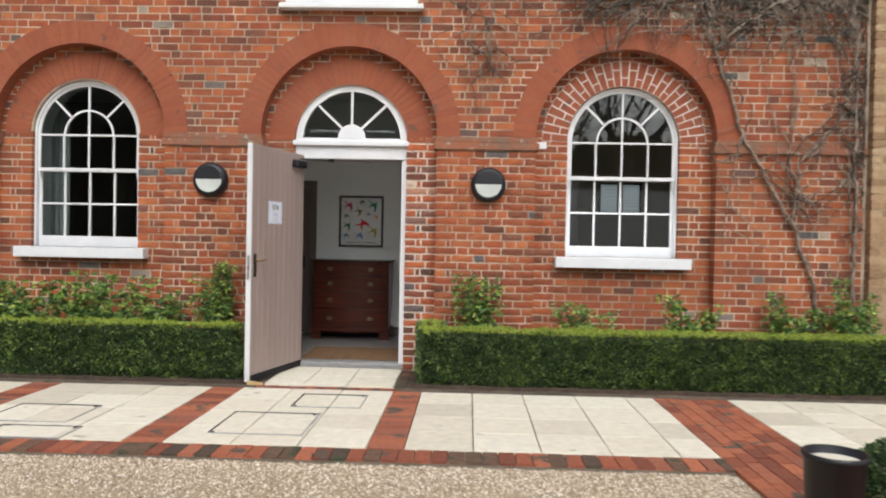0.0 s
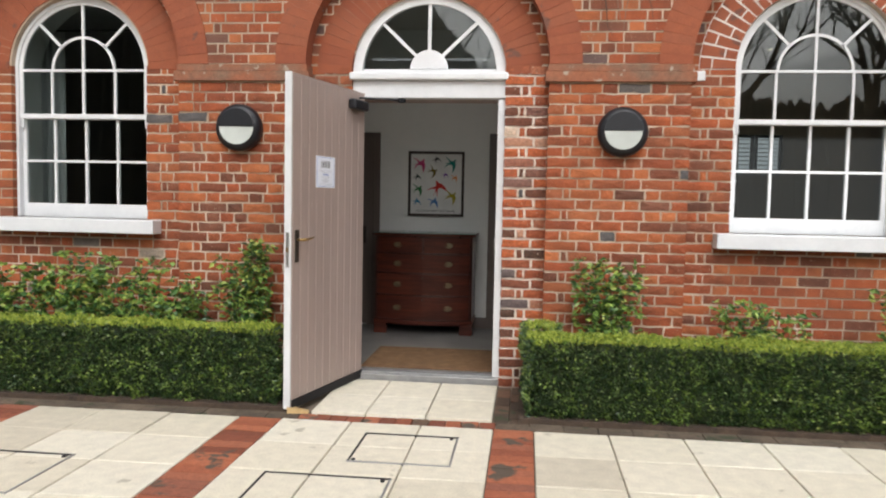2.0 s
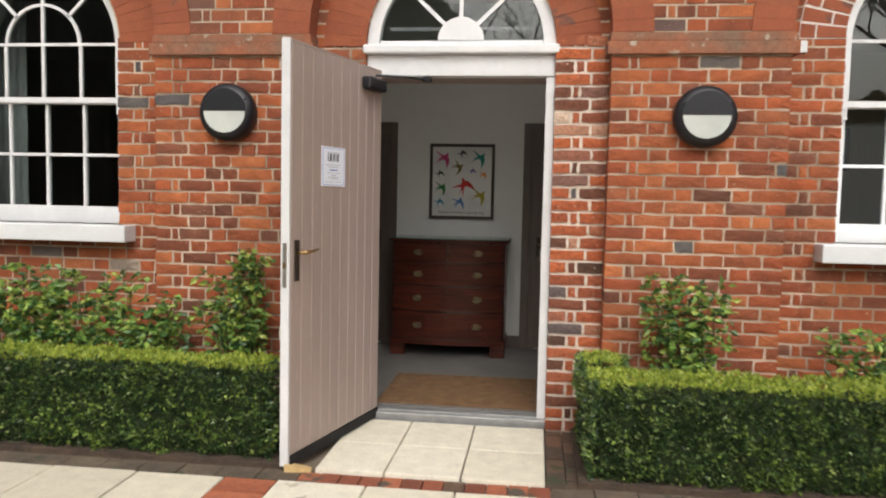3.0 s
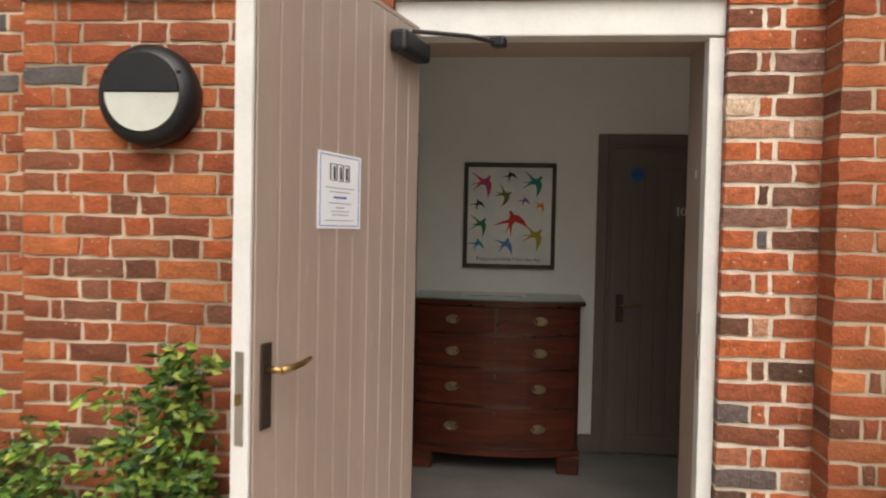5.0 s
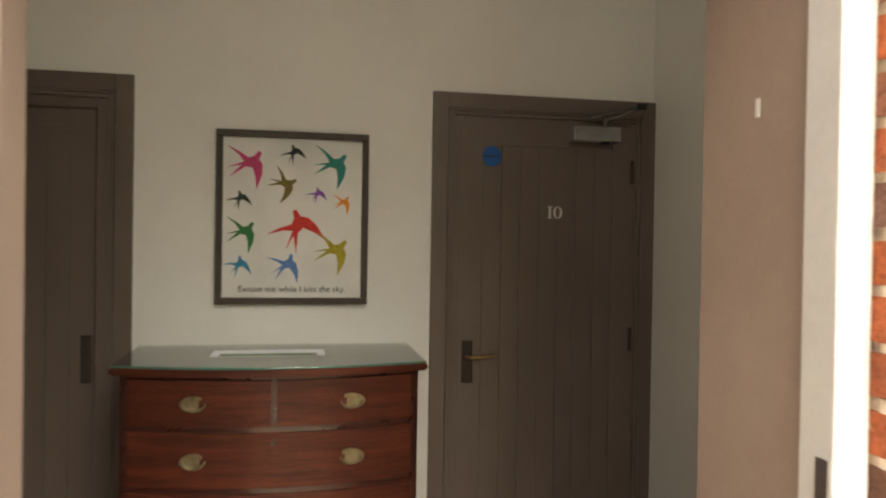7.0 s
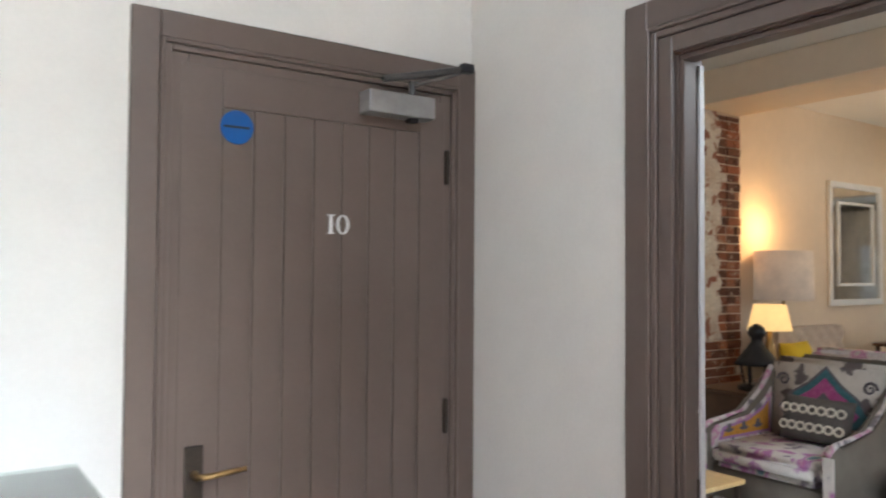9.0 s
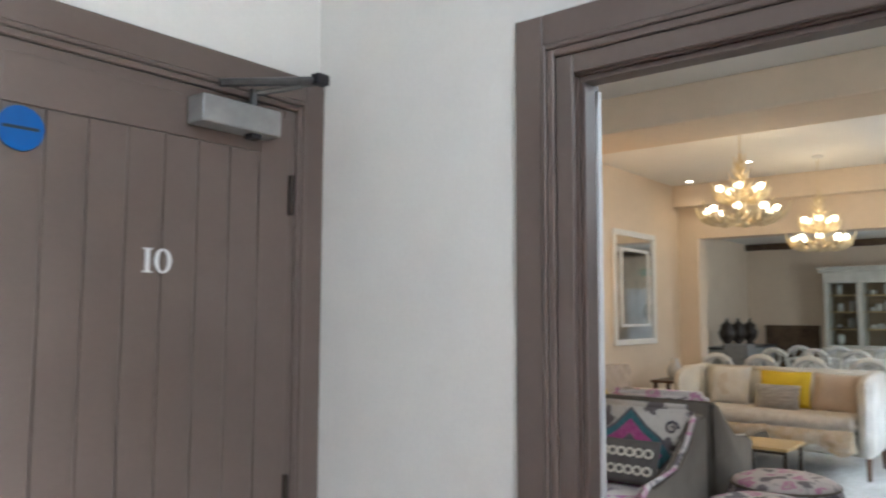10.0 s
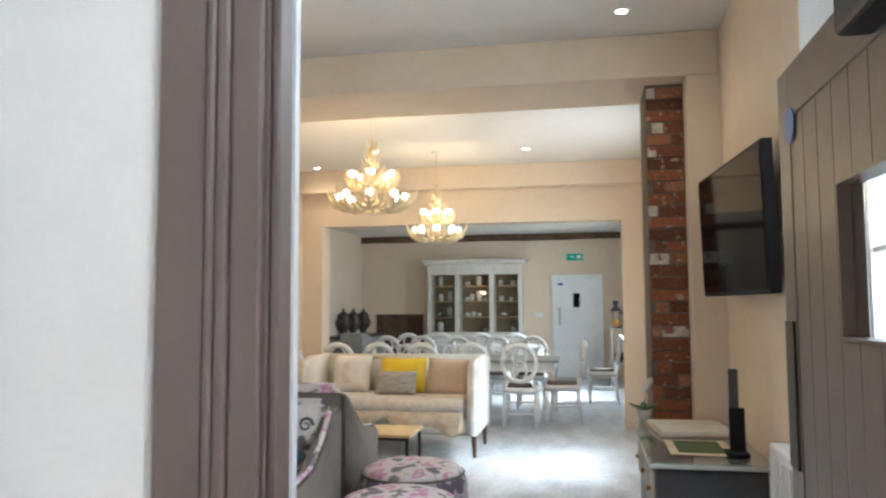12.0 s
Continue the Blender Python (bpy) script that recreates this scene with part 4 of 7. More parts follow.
solid("wall_lounge_west", boxes((0.15, 0.19, BACK, LEFT, 0, 3.3), (0.186, 0.19, 8.22, 8.45, 0, 3.3), (0.186, 0.19, 9.52, BACK, 0, 3.3), (0.186, 0.19, 8.45, 9.52, 2.1, 3.3)), "plaster_peach", "peach plastered wall beside the lounge door", "wall")
end_wall = thing("wall_lounge_end", "peach wall with a wide opening to the dining end", "wall", kind="structure")
for d in ((INSIDE, 8.64, 0, 3.3), (12.34, LEFT + 0.15, 0, 3.3), (8.64, 12.34, 2.515, 3.3)):
    part("wall_panel", boxes((8.42, 8.7, *d)), "plaster_peach", end_wall)
solid("wall_dining_end", boxes((14.8, 14.95, 8.1, DINE + 0.15, 0, 3.1)), "plaster_peach", "peach end wall of the dining room", "wall")
solid("wall_dining_north", boxes((8.7, 14.8, DINE, DINE + 0.15, 0, 3.1), (8.6, 8.7, LEFT + 0.15, DINE + 0.15, 0, 3.1)), "plaster_peach", "peach side wall of the dining end", "wall")
solid("wall_dining_south", boxes((10.86, 11.1, 8.06, INSIDE, 0, 3.1), (12.3, 14.8, 8.06, INSIDE, 0, 3.1), (11.1, 12.3, 8.06, INSIDE, 0, 0.9), (11.1, 12.3, 8.06, INSIDE, 2.6, 3.1)), "plaster_peach", "peach side wall of the dining end", "wall")
# two unseen windows, added to bring daylight into lounge and dining end
for cx in (6.5, 11.7):
    win = thing("window_5" if cx < 10 else "window_6", "unseen white framed window assumed in the side wall", "window", kind="structure")
    for d in ((cx - 0.599, cx - 0.55, 0.901, 2.599), (cx + 0.55, cx + 0.599, 0.901, 2.599), (cx - 0.549, cx + 0.549, 0.901, 0.95), (cx - 0.549, cx + 0.549, 2.55, 2.599), (cx - 0.549, cx + 0.549, 1.73, 1.77)):
        part("window_frame", boxes((d[0], d[1], 8.08, 8.13, d[2], d[3]), bevel=0.004), "white_paint", win)
    for z0, z1 in ((0.951, 1.729), (1.771, 2.549)):
        part("pane", boxes((cx - 0.549, cx + 0.549, 8.10, 8.105, z0, z1)), "clear_glass", win)
solid("beam_1", boxes((4.07, 4.73, INSIDE, LEFT, 2.92, CEIL), bevel=0.01), "plaster_peach", "plastered ceiling beam", "beam")
solid("beam_2", boxes((8.25, 8.42, INSIDE, LEFT, 2.92, CEIL), bevel=0.01), "plaster_peach", "plastered ceiling beam", "beam")
solid("pier_plaster", boxes((4.07, 4.25, INSIDE, 8.42, 0, 2.92)), "plaster_peach", "plastered nib below the beam", "wall")
pier_east = solid("brick_pier_south", boxes((4.256, 4.724, INSIDE, 8.656, FLOOR, 2.92)), "mortar_dark", "old dark red brick pier with a few whitened bricks", "pier")
pier_west = solid("brick_pier_north", boxes((4.076, 4.724, 12.404, LEFT, FLOOR, 2.92)), "mortar", "old red brick pier with a worn whitewashed strip", "pier")
flake = random.Random(17)
heights = [0.95 + 0.082 * i for i in range(25)]
ragged = [(4.19 + flake.uniform(-0.035, 0.03), z) for z in heights] + [(4.40 + flake.uniform(-0.05, 0.05), z) for z in reversed(heights)]
solid("plaster_patch", outline(ragged, 12.384, 12.396), "whitewash", "flaking whitewash on the brick pier", "plaster")
solid("pier_skirting", boxes((4.05, 4.75, 12.375, LEFT, FLOOR, 0.24), bevel=0.006), "brown_paint", "grey painted skirting round the pier", "baseboard")
# unseen opening at x 6.5 springs low to trim sun on lounge floor
wing = arched_wall("wall_wing", 4.0, 15.0, -0.1, 6.2, 7.70, 8.058, [(6.5, 0.6, 0.9, 1.5), (11.7, 0.6, 0.9, 2.3)], "buff_brick", "buff brick wing projecting beyond the front")
solid("roof", boxes((-9.2, 15.2, 7.5, 14.2, 6.2, 6.35)), "slate", "flat dark roof over the building", "roof")
solid("wall_rear", boxes((-9.1, 15.0, 14.0, 14.2, -0.1, 6.2), (-9.2, -9.1, 7.8, 14.2, -0.1, 6.2), (15.0, 15.2, 7.7, 14.2, -0.1, 6.2)), "buff_brick", "plain brick walls closing the building", "wall")

# ---------- plants and yard ----------
def leaf_mesh(name, spots, material, parent, label=""):
    """Many small folded leaves. spots: (place, direction, length, width)."""
    verts, faces = [], []
    for p, d, ln, wd in spots:
        d = d.normalized()
        s = d.cross(Vector((rng.uniform(-1, 1), rng.uniform(-1, 1), rng.uniform(-0.3, 1)))).normalized()
        up = s.cross(d) * wd * 0.35
        n = len(verts)
        verts += [p, p + d * ln * 0.45 + s * wd / 2 + up, p + d * ln, p + d * ln * 0.45 - s * wd / 2 + up]
        faces += [(n, n + 1, n + 2), (n, n + 2, n + 3)]
    return bulk(name, [tuple(v) for v in verts], faces, material, parent, label=label)


def rand_dir(base, spread=1.0):
    return Vector(base) + spread * Vector((rng.uniform(-1, 1), rng.uniform(-1, 1), rng.uniform(-1, 1)))


def hedge(x0, x1, y0, y1, h, label):
    """A clipped hedge: dark leaves in hollows, fresher lighter ones on swells, relief shading put into colour; a light
    top.
    """
    t = thing("box_hedge", label, "hedge", group="clipped hedges")
    # dark core shows between the leaves as the shaded inside of the hedge
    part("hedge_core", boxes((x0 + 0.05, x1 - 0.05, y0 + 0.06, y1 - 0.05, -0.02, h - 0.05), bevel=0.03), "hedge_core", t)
    dark, fresh, top = [], [], []
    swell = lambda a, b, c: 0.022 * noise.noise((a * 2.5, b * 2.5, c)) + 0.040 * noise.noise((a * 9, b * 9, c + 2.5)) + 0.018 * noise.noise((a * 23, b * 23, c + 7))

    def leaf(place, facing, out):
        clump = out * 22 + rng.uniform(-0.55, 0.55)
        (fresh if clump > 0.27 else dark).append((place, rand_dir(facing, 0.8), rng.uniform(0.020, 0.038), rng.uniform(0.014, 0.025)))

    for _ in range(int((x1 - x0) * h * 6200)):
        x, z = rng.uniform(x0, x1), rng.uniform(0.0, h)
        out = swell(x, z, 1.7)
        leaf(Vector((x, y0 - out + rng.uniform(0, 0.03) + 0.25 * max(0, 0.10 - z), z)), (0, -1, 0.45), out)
    for xe, sgn in ((x0, -1), (x1, 1)):
        for _ in range(int((y1 - y0) * h * 6200)):
            y, z = rng.uniform(y0, y1), rng.uniform(0.0, h)
            out = swell(y, z, 4.1)
            leaf(Vector((xe + sgn * (out - rng.uniform(0, 0.03)), y, z)), (sgn, 0, 0.45), out)
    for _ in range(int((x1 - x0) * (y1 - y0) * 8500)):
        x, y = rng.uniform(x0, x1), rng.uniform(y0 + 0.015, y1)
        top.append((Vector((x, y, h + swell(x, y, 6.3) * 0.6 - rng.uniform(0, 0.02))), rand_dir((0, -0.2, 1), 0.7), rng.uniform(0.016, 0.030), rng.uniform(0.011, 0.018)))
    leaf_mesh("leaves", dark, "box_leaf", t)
    leaf_mesh("fresh_leaves", fresh, "box_swell", t, "lighter green clumps of leaves")
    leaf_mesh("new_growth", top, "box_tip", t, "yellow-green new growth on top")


hedge(-6.4, -2.13, 7.03, 7.32, 0.53, "dense clipped box hedge, dark green with lighter top")
hedge(-0.47, -0.24, 7.45, 7.74, 0.55, "short clipped box hedge turning to the wall")
hedge(-0.45, 4.4, 7.03, 7.44, 0.53, "dense clipped box hedge, dark green with lighter top")


def rose_bush(x, y, h, w, seed):
    rg = random.Random(seed)
    t = thing("rose_bush", "young rose bush with fresh green leaves behind the hedge", "shrub", pose(x, y, 0), "bushes along the wall")
    leaves = []
    stems = bmesh.new()
    for i in range(8):
        a = rg.uniform(0, 6.28)
        tip = Vector((math.cos(a) * w * rg.uniform(0.3, 1.25), -abs(math.sin(a)) * w * 0.5 * rg.uniform(0.1, 1), h * rg.uniform(0.66, 1.0)))
        base = Vector((rg.uniform(-0.05, 0.05), rg.uniform(-0.04, 0.04), 0.02))
        bow = Vector((rg.uniform(-0.06, 0.06), 0, 0))
        pts = [base.lerp(tip, k / 5) + bow * math.sin(math.pi * k / 5) for k in range(6)]
        tube(pts, 0.006, 5, stems, 0.002)
        for k in range(52):
            u = rg.uniform(0.42, 1.02)
            p = base.lerp(tip, u) + bow * math.sin(math.pi * min(u, 1)) + Vector((rg.uniform(-0.09, 0.09), rg.uniform(-0.08, 0.05), rg.uniform(-0.05, 0.05)))
            d = Vector((rg.uniform(-1, 1), rg.uniform(-1, 0.4), rg.uniform(-0.5, 0.6)))
            sz = rg.uniform(0.036, 0.072)
            side = d.cross(Vector((0, 0, 1))).normalized() * sz * 0.6
            d = d.normalized()
            leaves += [(p, d, sz, sz * 0.6), (p - d * 0.02, d * 0.5 + side * 14, sz * 0.8, sz * 0.5), (p - d * 0.02, d * 0.5 - side * 14, sz * 0.8, sz * 0.5)]
    tagged(part("stem", stems, "green_stem", t), kind="stuff")
    leaf_mesh("leaves", leaves, "rose_leaf", t)


for i, (x, h, w) in enumerate(((-4.9, 0.85, 0.25), (-4.42, 0.92, 0.26), (-3.98, 0.95, 0.24), (-3.58, 0.97, 0.24), (-3.12, 0.92, 0.22), (-2.55, 1.1, 0.24), (0.12, 1.05, 0.22), (1.16, 0.78, 0.26), (2.15, 0.84, 0.30), (3.18, 0.95, 0.26), (3.72, 1.05, 0.28))):
    rose_bush(x, 7.62, h, w, 100 + i)


def vine():
    t = thing("climbing_vine", "bare brown stems of an old climber on the brick wall", "climber")
    rg = random.Random(21)
    ymid = FACE - 0.03

    def strand(points, r0, r1, jit=0.05, name="stem"):
        pts = []
        for (xa, za), (xb, zb) in zip(points, points[1:]):
            n = max(3, int(math.hypot(xb - xa, zb - za) / 0.10))
            for k in range(n):
                u = k / n
                pts.append((xa + (xb - xa) * u + rg.uniform(-jit, jit) * 0.4, ymid - rg.uniform(0, 0.03), za + (zb - za) * u + rg.uniform(-jit, jit) * 0.4))
        part(name, tube(pts, r0, 6, taper=r1), "vine_bark", t, smooth=True)
        return pts

    mains = [strand([(3.5, 0.05), (3.48, 0.98), (3.22, 1.62), (2.72, 2.5), (2.42, 3.35), (2.25, 4.25)], 0.022, 0.012),
             strand([(3.22, 1.62), (3.3, 2.2), (3.75, 2.75), (3.85, 3.4)], 0.014, 0.007),
             strand([(3.85, 0.1), (3.86, 1.4), (3.84, 2.6), (3.86, 3.9), (3.8, 4.3)], 0.02, 0.012),
             strand([(2.72, 2.5), (2.6, 1.9), (2.55, 1.2)], 0.008, 0.003),
             strand([(2.42, 3.35), (3.0, 3.8), (3.9, 3.9)], 0.014, 0.01),
             strand([(0.98, 3.85), (1.8, 3.95), (2.6, 3.85), (3.4, 4.0)], 0.010, 0.008),
             strand([(-0.1, 4.3), (-0.05, 3.6), (0.02, 2.85)], 0.007, 0.003),
             strand([(0.3, 4.3), (0.22, 3.7), (0.1, 3.1)], 0.006, 0.002),
             strand([(3.0, 3.8), (3.25, 3.0), (3.2, 2.2), (3.45, 1.5)], 0.008, 0.004),
             strand([(2.6, 1.55), (3.0, 1.35), (3.4, 1.2)], 0.006, 0.003)]
    pale_twigs, dark_twigs = bmesh.new(), bmesh.new()
    for i in range(900):
        src = rg.choice(mains[0:6] + mains[4:6] * 3 + mains[6:9])
        x, _, z = rg.choice(src)
        if rg.random() < 0.45:
            x, z = rg.uniform(1.1, 3.9), 3.95 + rg.gauss(0, 0.16)
        elif rg.random() < 0.25:
            x, z = 3.84 + rg.uniform(-0.12, 0.05), rg.uniform(1.0, 4.2)
        if z < 1.6 and rg.random() < 0.8:
            continue
        a, pts = rg.uniform(0, 6.28), [(x, ymid - 0.01, z)]
        for _ in range(rg.randint(4, 9)):
            a += rg.uniform(-0.6, 0.6)
            x, z = min(x + 0.09 * math.cos(a), 3.92), z + 0.09 * math.sin(a)
            pts.append((x, ymid - rg.uniform(-0.01, 0.05), z))
        tube(pts, rg.uniform(0.005, 0.010), 4, dark_twigs if i % 2 else pale_twigs, 0.002)
    tagged(part("twig_tangle", pale_twigs, "vine_bark", t), kind="stuff")
    tagged(part("twig_tangle", dark_twigs, "bark", t), kind="stuff")


vine()


def planter(x, y, label):
    t = thing("planter", label, "planter", pose(x, y, -0.035))
    part("pot", lathe([(0.115, 0.0), (0.122, 0.01), (0.142, 0.40), (0.152, 0.405), (0.152, 0.43), (0.140, 0.43), (0.135, 0.385), (0.01, 0.38)], 36), "black_metal", t, smooth=True)
    part("fill", lathe([(0.13, 0.375), (0.133, 0.39), (0.08, 0.397), (0.01, 0.40)], 24), "slab", t, "pale gravel filling")
    return t


planter(1.80, 3.74, "round black planter filled with pale gravel")
ball = thing("box_ball", "low clipped round box bush on the gravel", "shrub", pose(2.24, 3.95, -0.035))
pts = []
for _ in range(6200):
    d = Vector((rng.gauss(0, 1), rng.gauss(0, 1), abs(rng.gauss(0, 1)) - 0.4)).normalized()
    pts.append((Vector((0, 0, 0.2)) + d * rng.uniform(0.21, 0.245), rand_dir(d, 0.8), rng.uniform(0.016, 0.028), rng.uniform(0.01, 0.017)))
leaf_mesh("leaves", pts, "box_leaf", ball)
core = bmesh.new()
bmesh.ops.create_icosphere(core, subdivisions=2, radius=0.21, matrix=Matrix.Translation((0, 0, 0.2)))
part("bush_core", core, "hedge_core", ball)


def bare_tree(x, y, h, seed):
    rg = random.Random(seed)
    t = thing("tree", "tall bare tree with fine winter branches", "tree", pose(x, y, -0.11), "trees facing the house")
    trunk, limbs = bmesh.new(), bmesh.new()

    def grow(p, d, ln, r, depth, bm):
        pts = [p]
        for _ in range(4):
            d = (d + 0.16 * Vector((rg.uniform(-1, 1), rg.uniform(-1, 1), rg.uniform(-0.4, 0.8)))).normalized()
            p = p + d * ln / 4
            pts.append(p)
        tube(pts, r, 7 if depth < 2 else 4, bm, r * 0.62)
        if depth >= 5:
            return
        for _ in range(3 if depth < 4 else 2):
            nd = (d + 0.85 * Vector((rg.uniform(-1, 1), rg.uniform(-1, 1), rg.uniform(-0.35, 0.7)))).normalized()
            k = rg.randint(2, 4)
            grow(pts[k], nd, ln * rg.uniform(0.6, 0.82), r * 0.52, depth + 1, limbs)

    grow(Vector((0, 0, 0)), Vector((0, 0, 1)), h * 0.32, h * 0.022, 0, trunk)
    part("trunk", trunk, "bark", t, smooth=True)
    part("limbs", limbs, "bark", t)
    return t


for i, (x, y, h) in enumerate(((-12, -13, 14), (-7.5, -15, 15), (-3.5, -12, 13), (0.5, -15, 15), (3.5, -11, 13), (6.5, -14, 15), (10, -11, 13), (14, -14, 14))):
    bare_tree(x, y, h, 300 + i)
# far woods across the drive
wv, wf = [], []
for i in range(240):
    x, y, h = rng.uniform(-60, 60), rng.uniform(-42, -24), rng.uniform(2.4, 5.0)
    h *= 1 + 2.2 * min(max((-3 - x) / 9, 0), 1)
    for _ in range(160):
        u = rng.random()
        c = Vector((x + rng.gauss(0, 1.5), y + rng.gauss(0, 1.5), u * h))
        s, n = rng.uniform(0.07, 0.17), len(wv)
        turned = Matrix.Rotation(rng.uniform(0, 6.28), 3, rand_dir((0, 0, 0)).normalized())
        wv += [tuple(c + s * (turned @ Vector(v))) for v in ((1, 0, 0), (-0.5, 0.9, 0), (-0.5, -0.9, 0), (0, 0, 0.8))]
        wf += [(n, n + 1, n + 3), (n + 1, n + 2, n + 3), (n + 2, n, n + 3), (n, n + 2, n + 1)]
for y, tall in ((-25, 4.6), (-31, 6.2), (-40, 8.5)):
    n, count = len(wv), 900
    for i in range(count + 1):
        x = -63 + 126 * i / count
        h = tall * (1 + 1.5 * min(max((-3 - x) / 9, 0), 1)) + 1.3 * noise.noise((x * 0.13, y, 0)) + 0.8 * noise.noise((x * 0.6, y, 3)) + 0.5 * noise.noise((x * 2.3, y, 5)) + rng.uniform(-0.18, 0.18)
        wv += [(x, y + 1.5 + rng.uniform(-0.3, 0.3), -0.2), (x, y + 0.8 + rng.uniform(-0.4, 0.4), h * 0.6), (x, y, h), (x, y - 1.5, -0.2)]
        if i:
            b = n + 4 * i
            wf += [(b + k - 4, b + k - 3, b + k + 1, b + k) for k in range(3)]
bulk("woods", wv, wf, "wood_far", label="dark evergreen woods across the drive")

# loose stones on the drive
sv, sf = [], []
for _ in range(26000):
    x, y = rng.uniform(-4.6, 3.4), 4.74 - abs(rng.gauss(0, 0.55))
    s, a = rng.uniform(0.005, 0.013), rng.uniform(0, 3.14)
    c, n, e = Vector((x, y, -0.035 + s * rng.uniform(0.1, 0.5))), len(sv), rng.uniform(0.6, 1.0)
    ca, sa = math.cos(a) * s, math.sin(a) * s
    sv += [tuple(c + Vector(v)) for v in ((ca, sa, 0), (-sa * e, ca * e, 0), (-ca, -sa, 0), (sa * e, -ca * e, 0), (0, 0, s * 0.7))]
    sf += [tuple(n + k for k in f) for f in ((0, 1, 4), (1, 2, 4), (2, 3, 4), (3, 0, 4))]
bulk("loose_gravel", sv, sf, "pebble", label="small pale loose stones")

# ---------- hall: doors and furniture ----------
def text_mesh(body, size, depth=0.001):
    cu = bpy.data.curves.new("letters", "FONT")
    cu.offset = 0.0
    cu.body, cu.size, cu.extrude, cu.align_x, cu.align_y = body, size, depth, "CENTER", "CENTER"
    ob = bpy.data.objects.new("letters", cu)
    scene.collection.objects.link(ob)
    bpy.context.view_layer.update()
    me = bpy.data.meshes.new_from_object(ob.evaluated_get(bpy.context.evaluated_depsgraph_get()))
    bpy.data.objects.remove(ob)
    return me


def letters(body, size, material, parent, m, name="lettering"):
    me = text_mesh(body, size)
    me.materials.clear()
    me.materials.append(MATS[material])
    ob = new(name, me)
    ob.parent = parent
    ob.matrix_local = m
    return ob


def architrave(name, m, w, top, label, board=0.112):
    """Moulded frame round an opening w wide from x 0, top high; the wall's face is y 0 and the room is on the -y side."""
    t = thing(name, label, "door frame", m, kind="structure")
    z0 = FLOOR

    def ring_of(a, b, d, nm):
        part(nm, boxes((-b, -a, -d, -0.002, z0, top + b), bevel=0.0025, seg=1), "brown_paint", t)
        part(nm, boxes((w + a, w + b, -d, -0.002, z0, top + b), bevel=0.0025, seg=1), "brown_paint", t)
        part(nm, boxes((-a + 0.0005, w + a - 0.0005, -d, -0.002, top + a, top + b), bevel=0.0025, seg=1), "brown_paint", t)

    ring_of(0.047, board, 0.020, "outer_board")
    ring_of(0.036, 0.0465, 0.026, "bead")
    ring_of(0.020, 0.0355, 0.021, "hollow")
    ring_of(-0.019, 0.0195, 0.014, "inner_bead")
    return t


architrave("trim_door_ten", pose(-0.770, BACK, 0), 0.765, 2.015, "dark taupe moulded door surround")
architrave("trim_door_west", pose(-2.98, BACK, 0), 0.825, 2.015, "dark taupe moulded door surround")
architrave("trim_lounge_door", pose(0.1, DBY1, 0, 0, 0, -90), DBY1 - DBY0, 2.022, "dark taupe moulded surround of the lounge doorway")
lin = thing("lining_lounge_door", "dark taupe lining and stop of the lounge doorway", "door frame", kind="structure")
part("lining", boxes((0.103, 0.188, DBY1 - 0.022, DBY1 - 0.001, FLOOR, 2.0), bevel=0.002), "brown_paint", lin)
part("lining", boxes((0.103, 0.188, DBY0 + 0.001, DBY0 + 0.022, FLOOR, 2.0), bevel=0.002), "brown_paint", lin)
part("lining_head", boxes((0.103, 0.188, DBY0, DBY1, 2.001, 2.021), bevel=0.002), "brown_paint", lin)
part("door_stop", boxes((0.108, 0.150, DBY1 - 0.034, DBY1 - 0.0225, FLOOR, 1.988), bevel=0.003), "brown_paint", lin)
part("door_stop_head", boxes((0.108, 0.150, DBY0 + 0.023, DBY1 - 0.023, 1.988, 2.0), bevel=0.003), "brown_paint", lin)
part("seal", boxes((0.172, 0.1875, DBY1 - 0.028, DBY1 - 0.0225, FLOOR, 1.985)), "white_paint", lin, "pale brush seal strip")
part("strike_plate", boxes((0.153, 0.170, DBY1 - 0.0255, DBY1 - 0.0225, 0.86, 1.06)), "old_bronze", lin)


def ledged_leaf(t, x0, x1, z0, z1, y, side, material, panel, planks, hole=None):
    """A framed plank leaf in x and z; its seen face is at y and side is -1 or 1 (the way the face looks)."""
    th = 0.044
    ya, yb = (y, y + th) if side < 0 else (y - th, y)
    pa, pb, pc, pd = panel
    f = lambda d: (ya + d, yb) if side < 0 else (ya, yb - d)
    part("stile", boxes((x0, pa, ya, yb, z0, z1), bevel=0.002), material, t)
    part("stile", boxes((pb, x1, ya, yb, z0, z1), bevel=0.002), material, t)
    part("rail", boxes((pa + 0.0005, pb - 0.0005, ya, yb, pd, z1), bevel=0.002), material, t)
    part("rail", boxes((pa + 0.0005, pb - 0.0005, ya, yb, z0, pc), bevel=0.002), material, t)
    w = (pb - pa) / planks
    g0, g1 = f(0.0025)
    for i in range(planks):
        a, b = pa + i * w + 0.001, pa + (i + 1) * w - 0.001
        if hole and a < hole[1] and b > hole[0]:
            part("plank", boxes((a, b, g0, g1, pc, hole[2]), bevel=0.002, seg=1), material, t)
            part("plank", boxes((a, b, g0, g1, hole[3], pd), bevel=0.002, seg=1), material, t)
        else:
            part("plank", boxes((a, b, g0, g1, pc, pd), bevel=0.002, seg=1), material, t)
    b0, b1 = f(0.008)
    if not hole:
        part("groove_backing", boxes((pa, pb, b0, b1, pc, pd)), material, t)


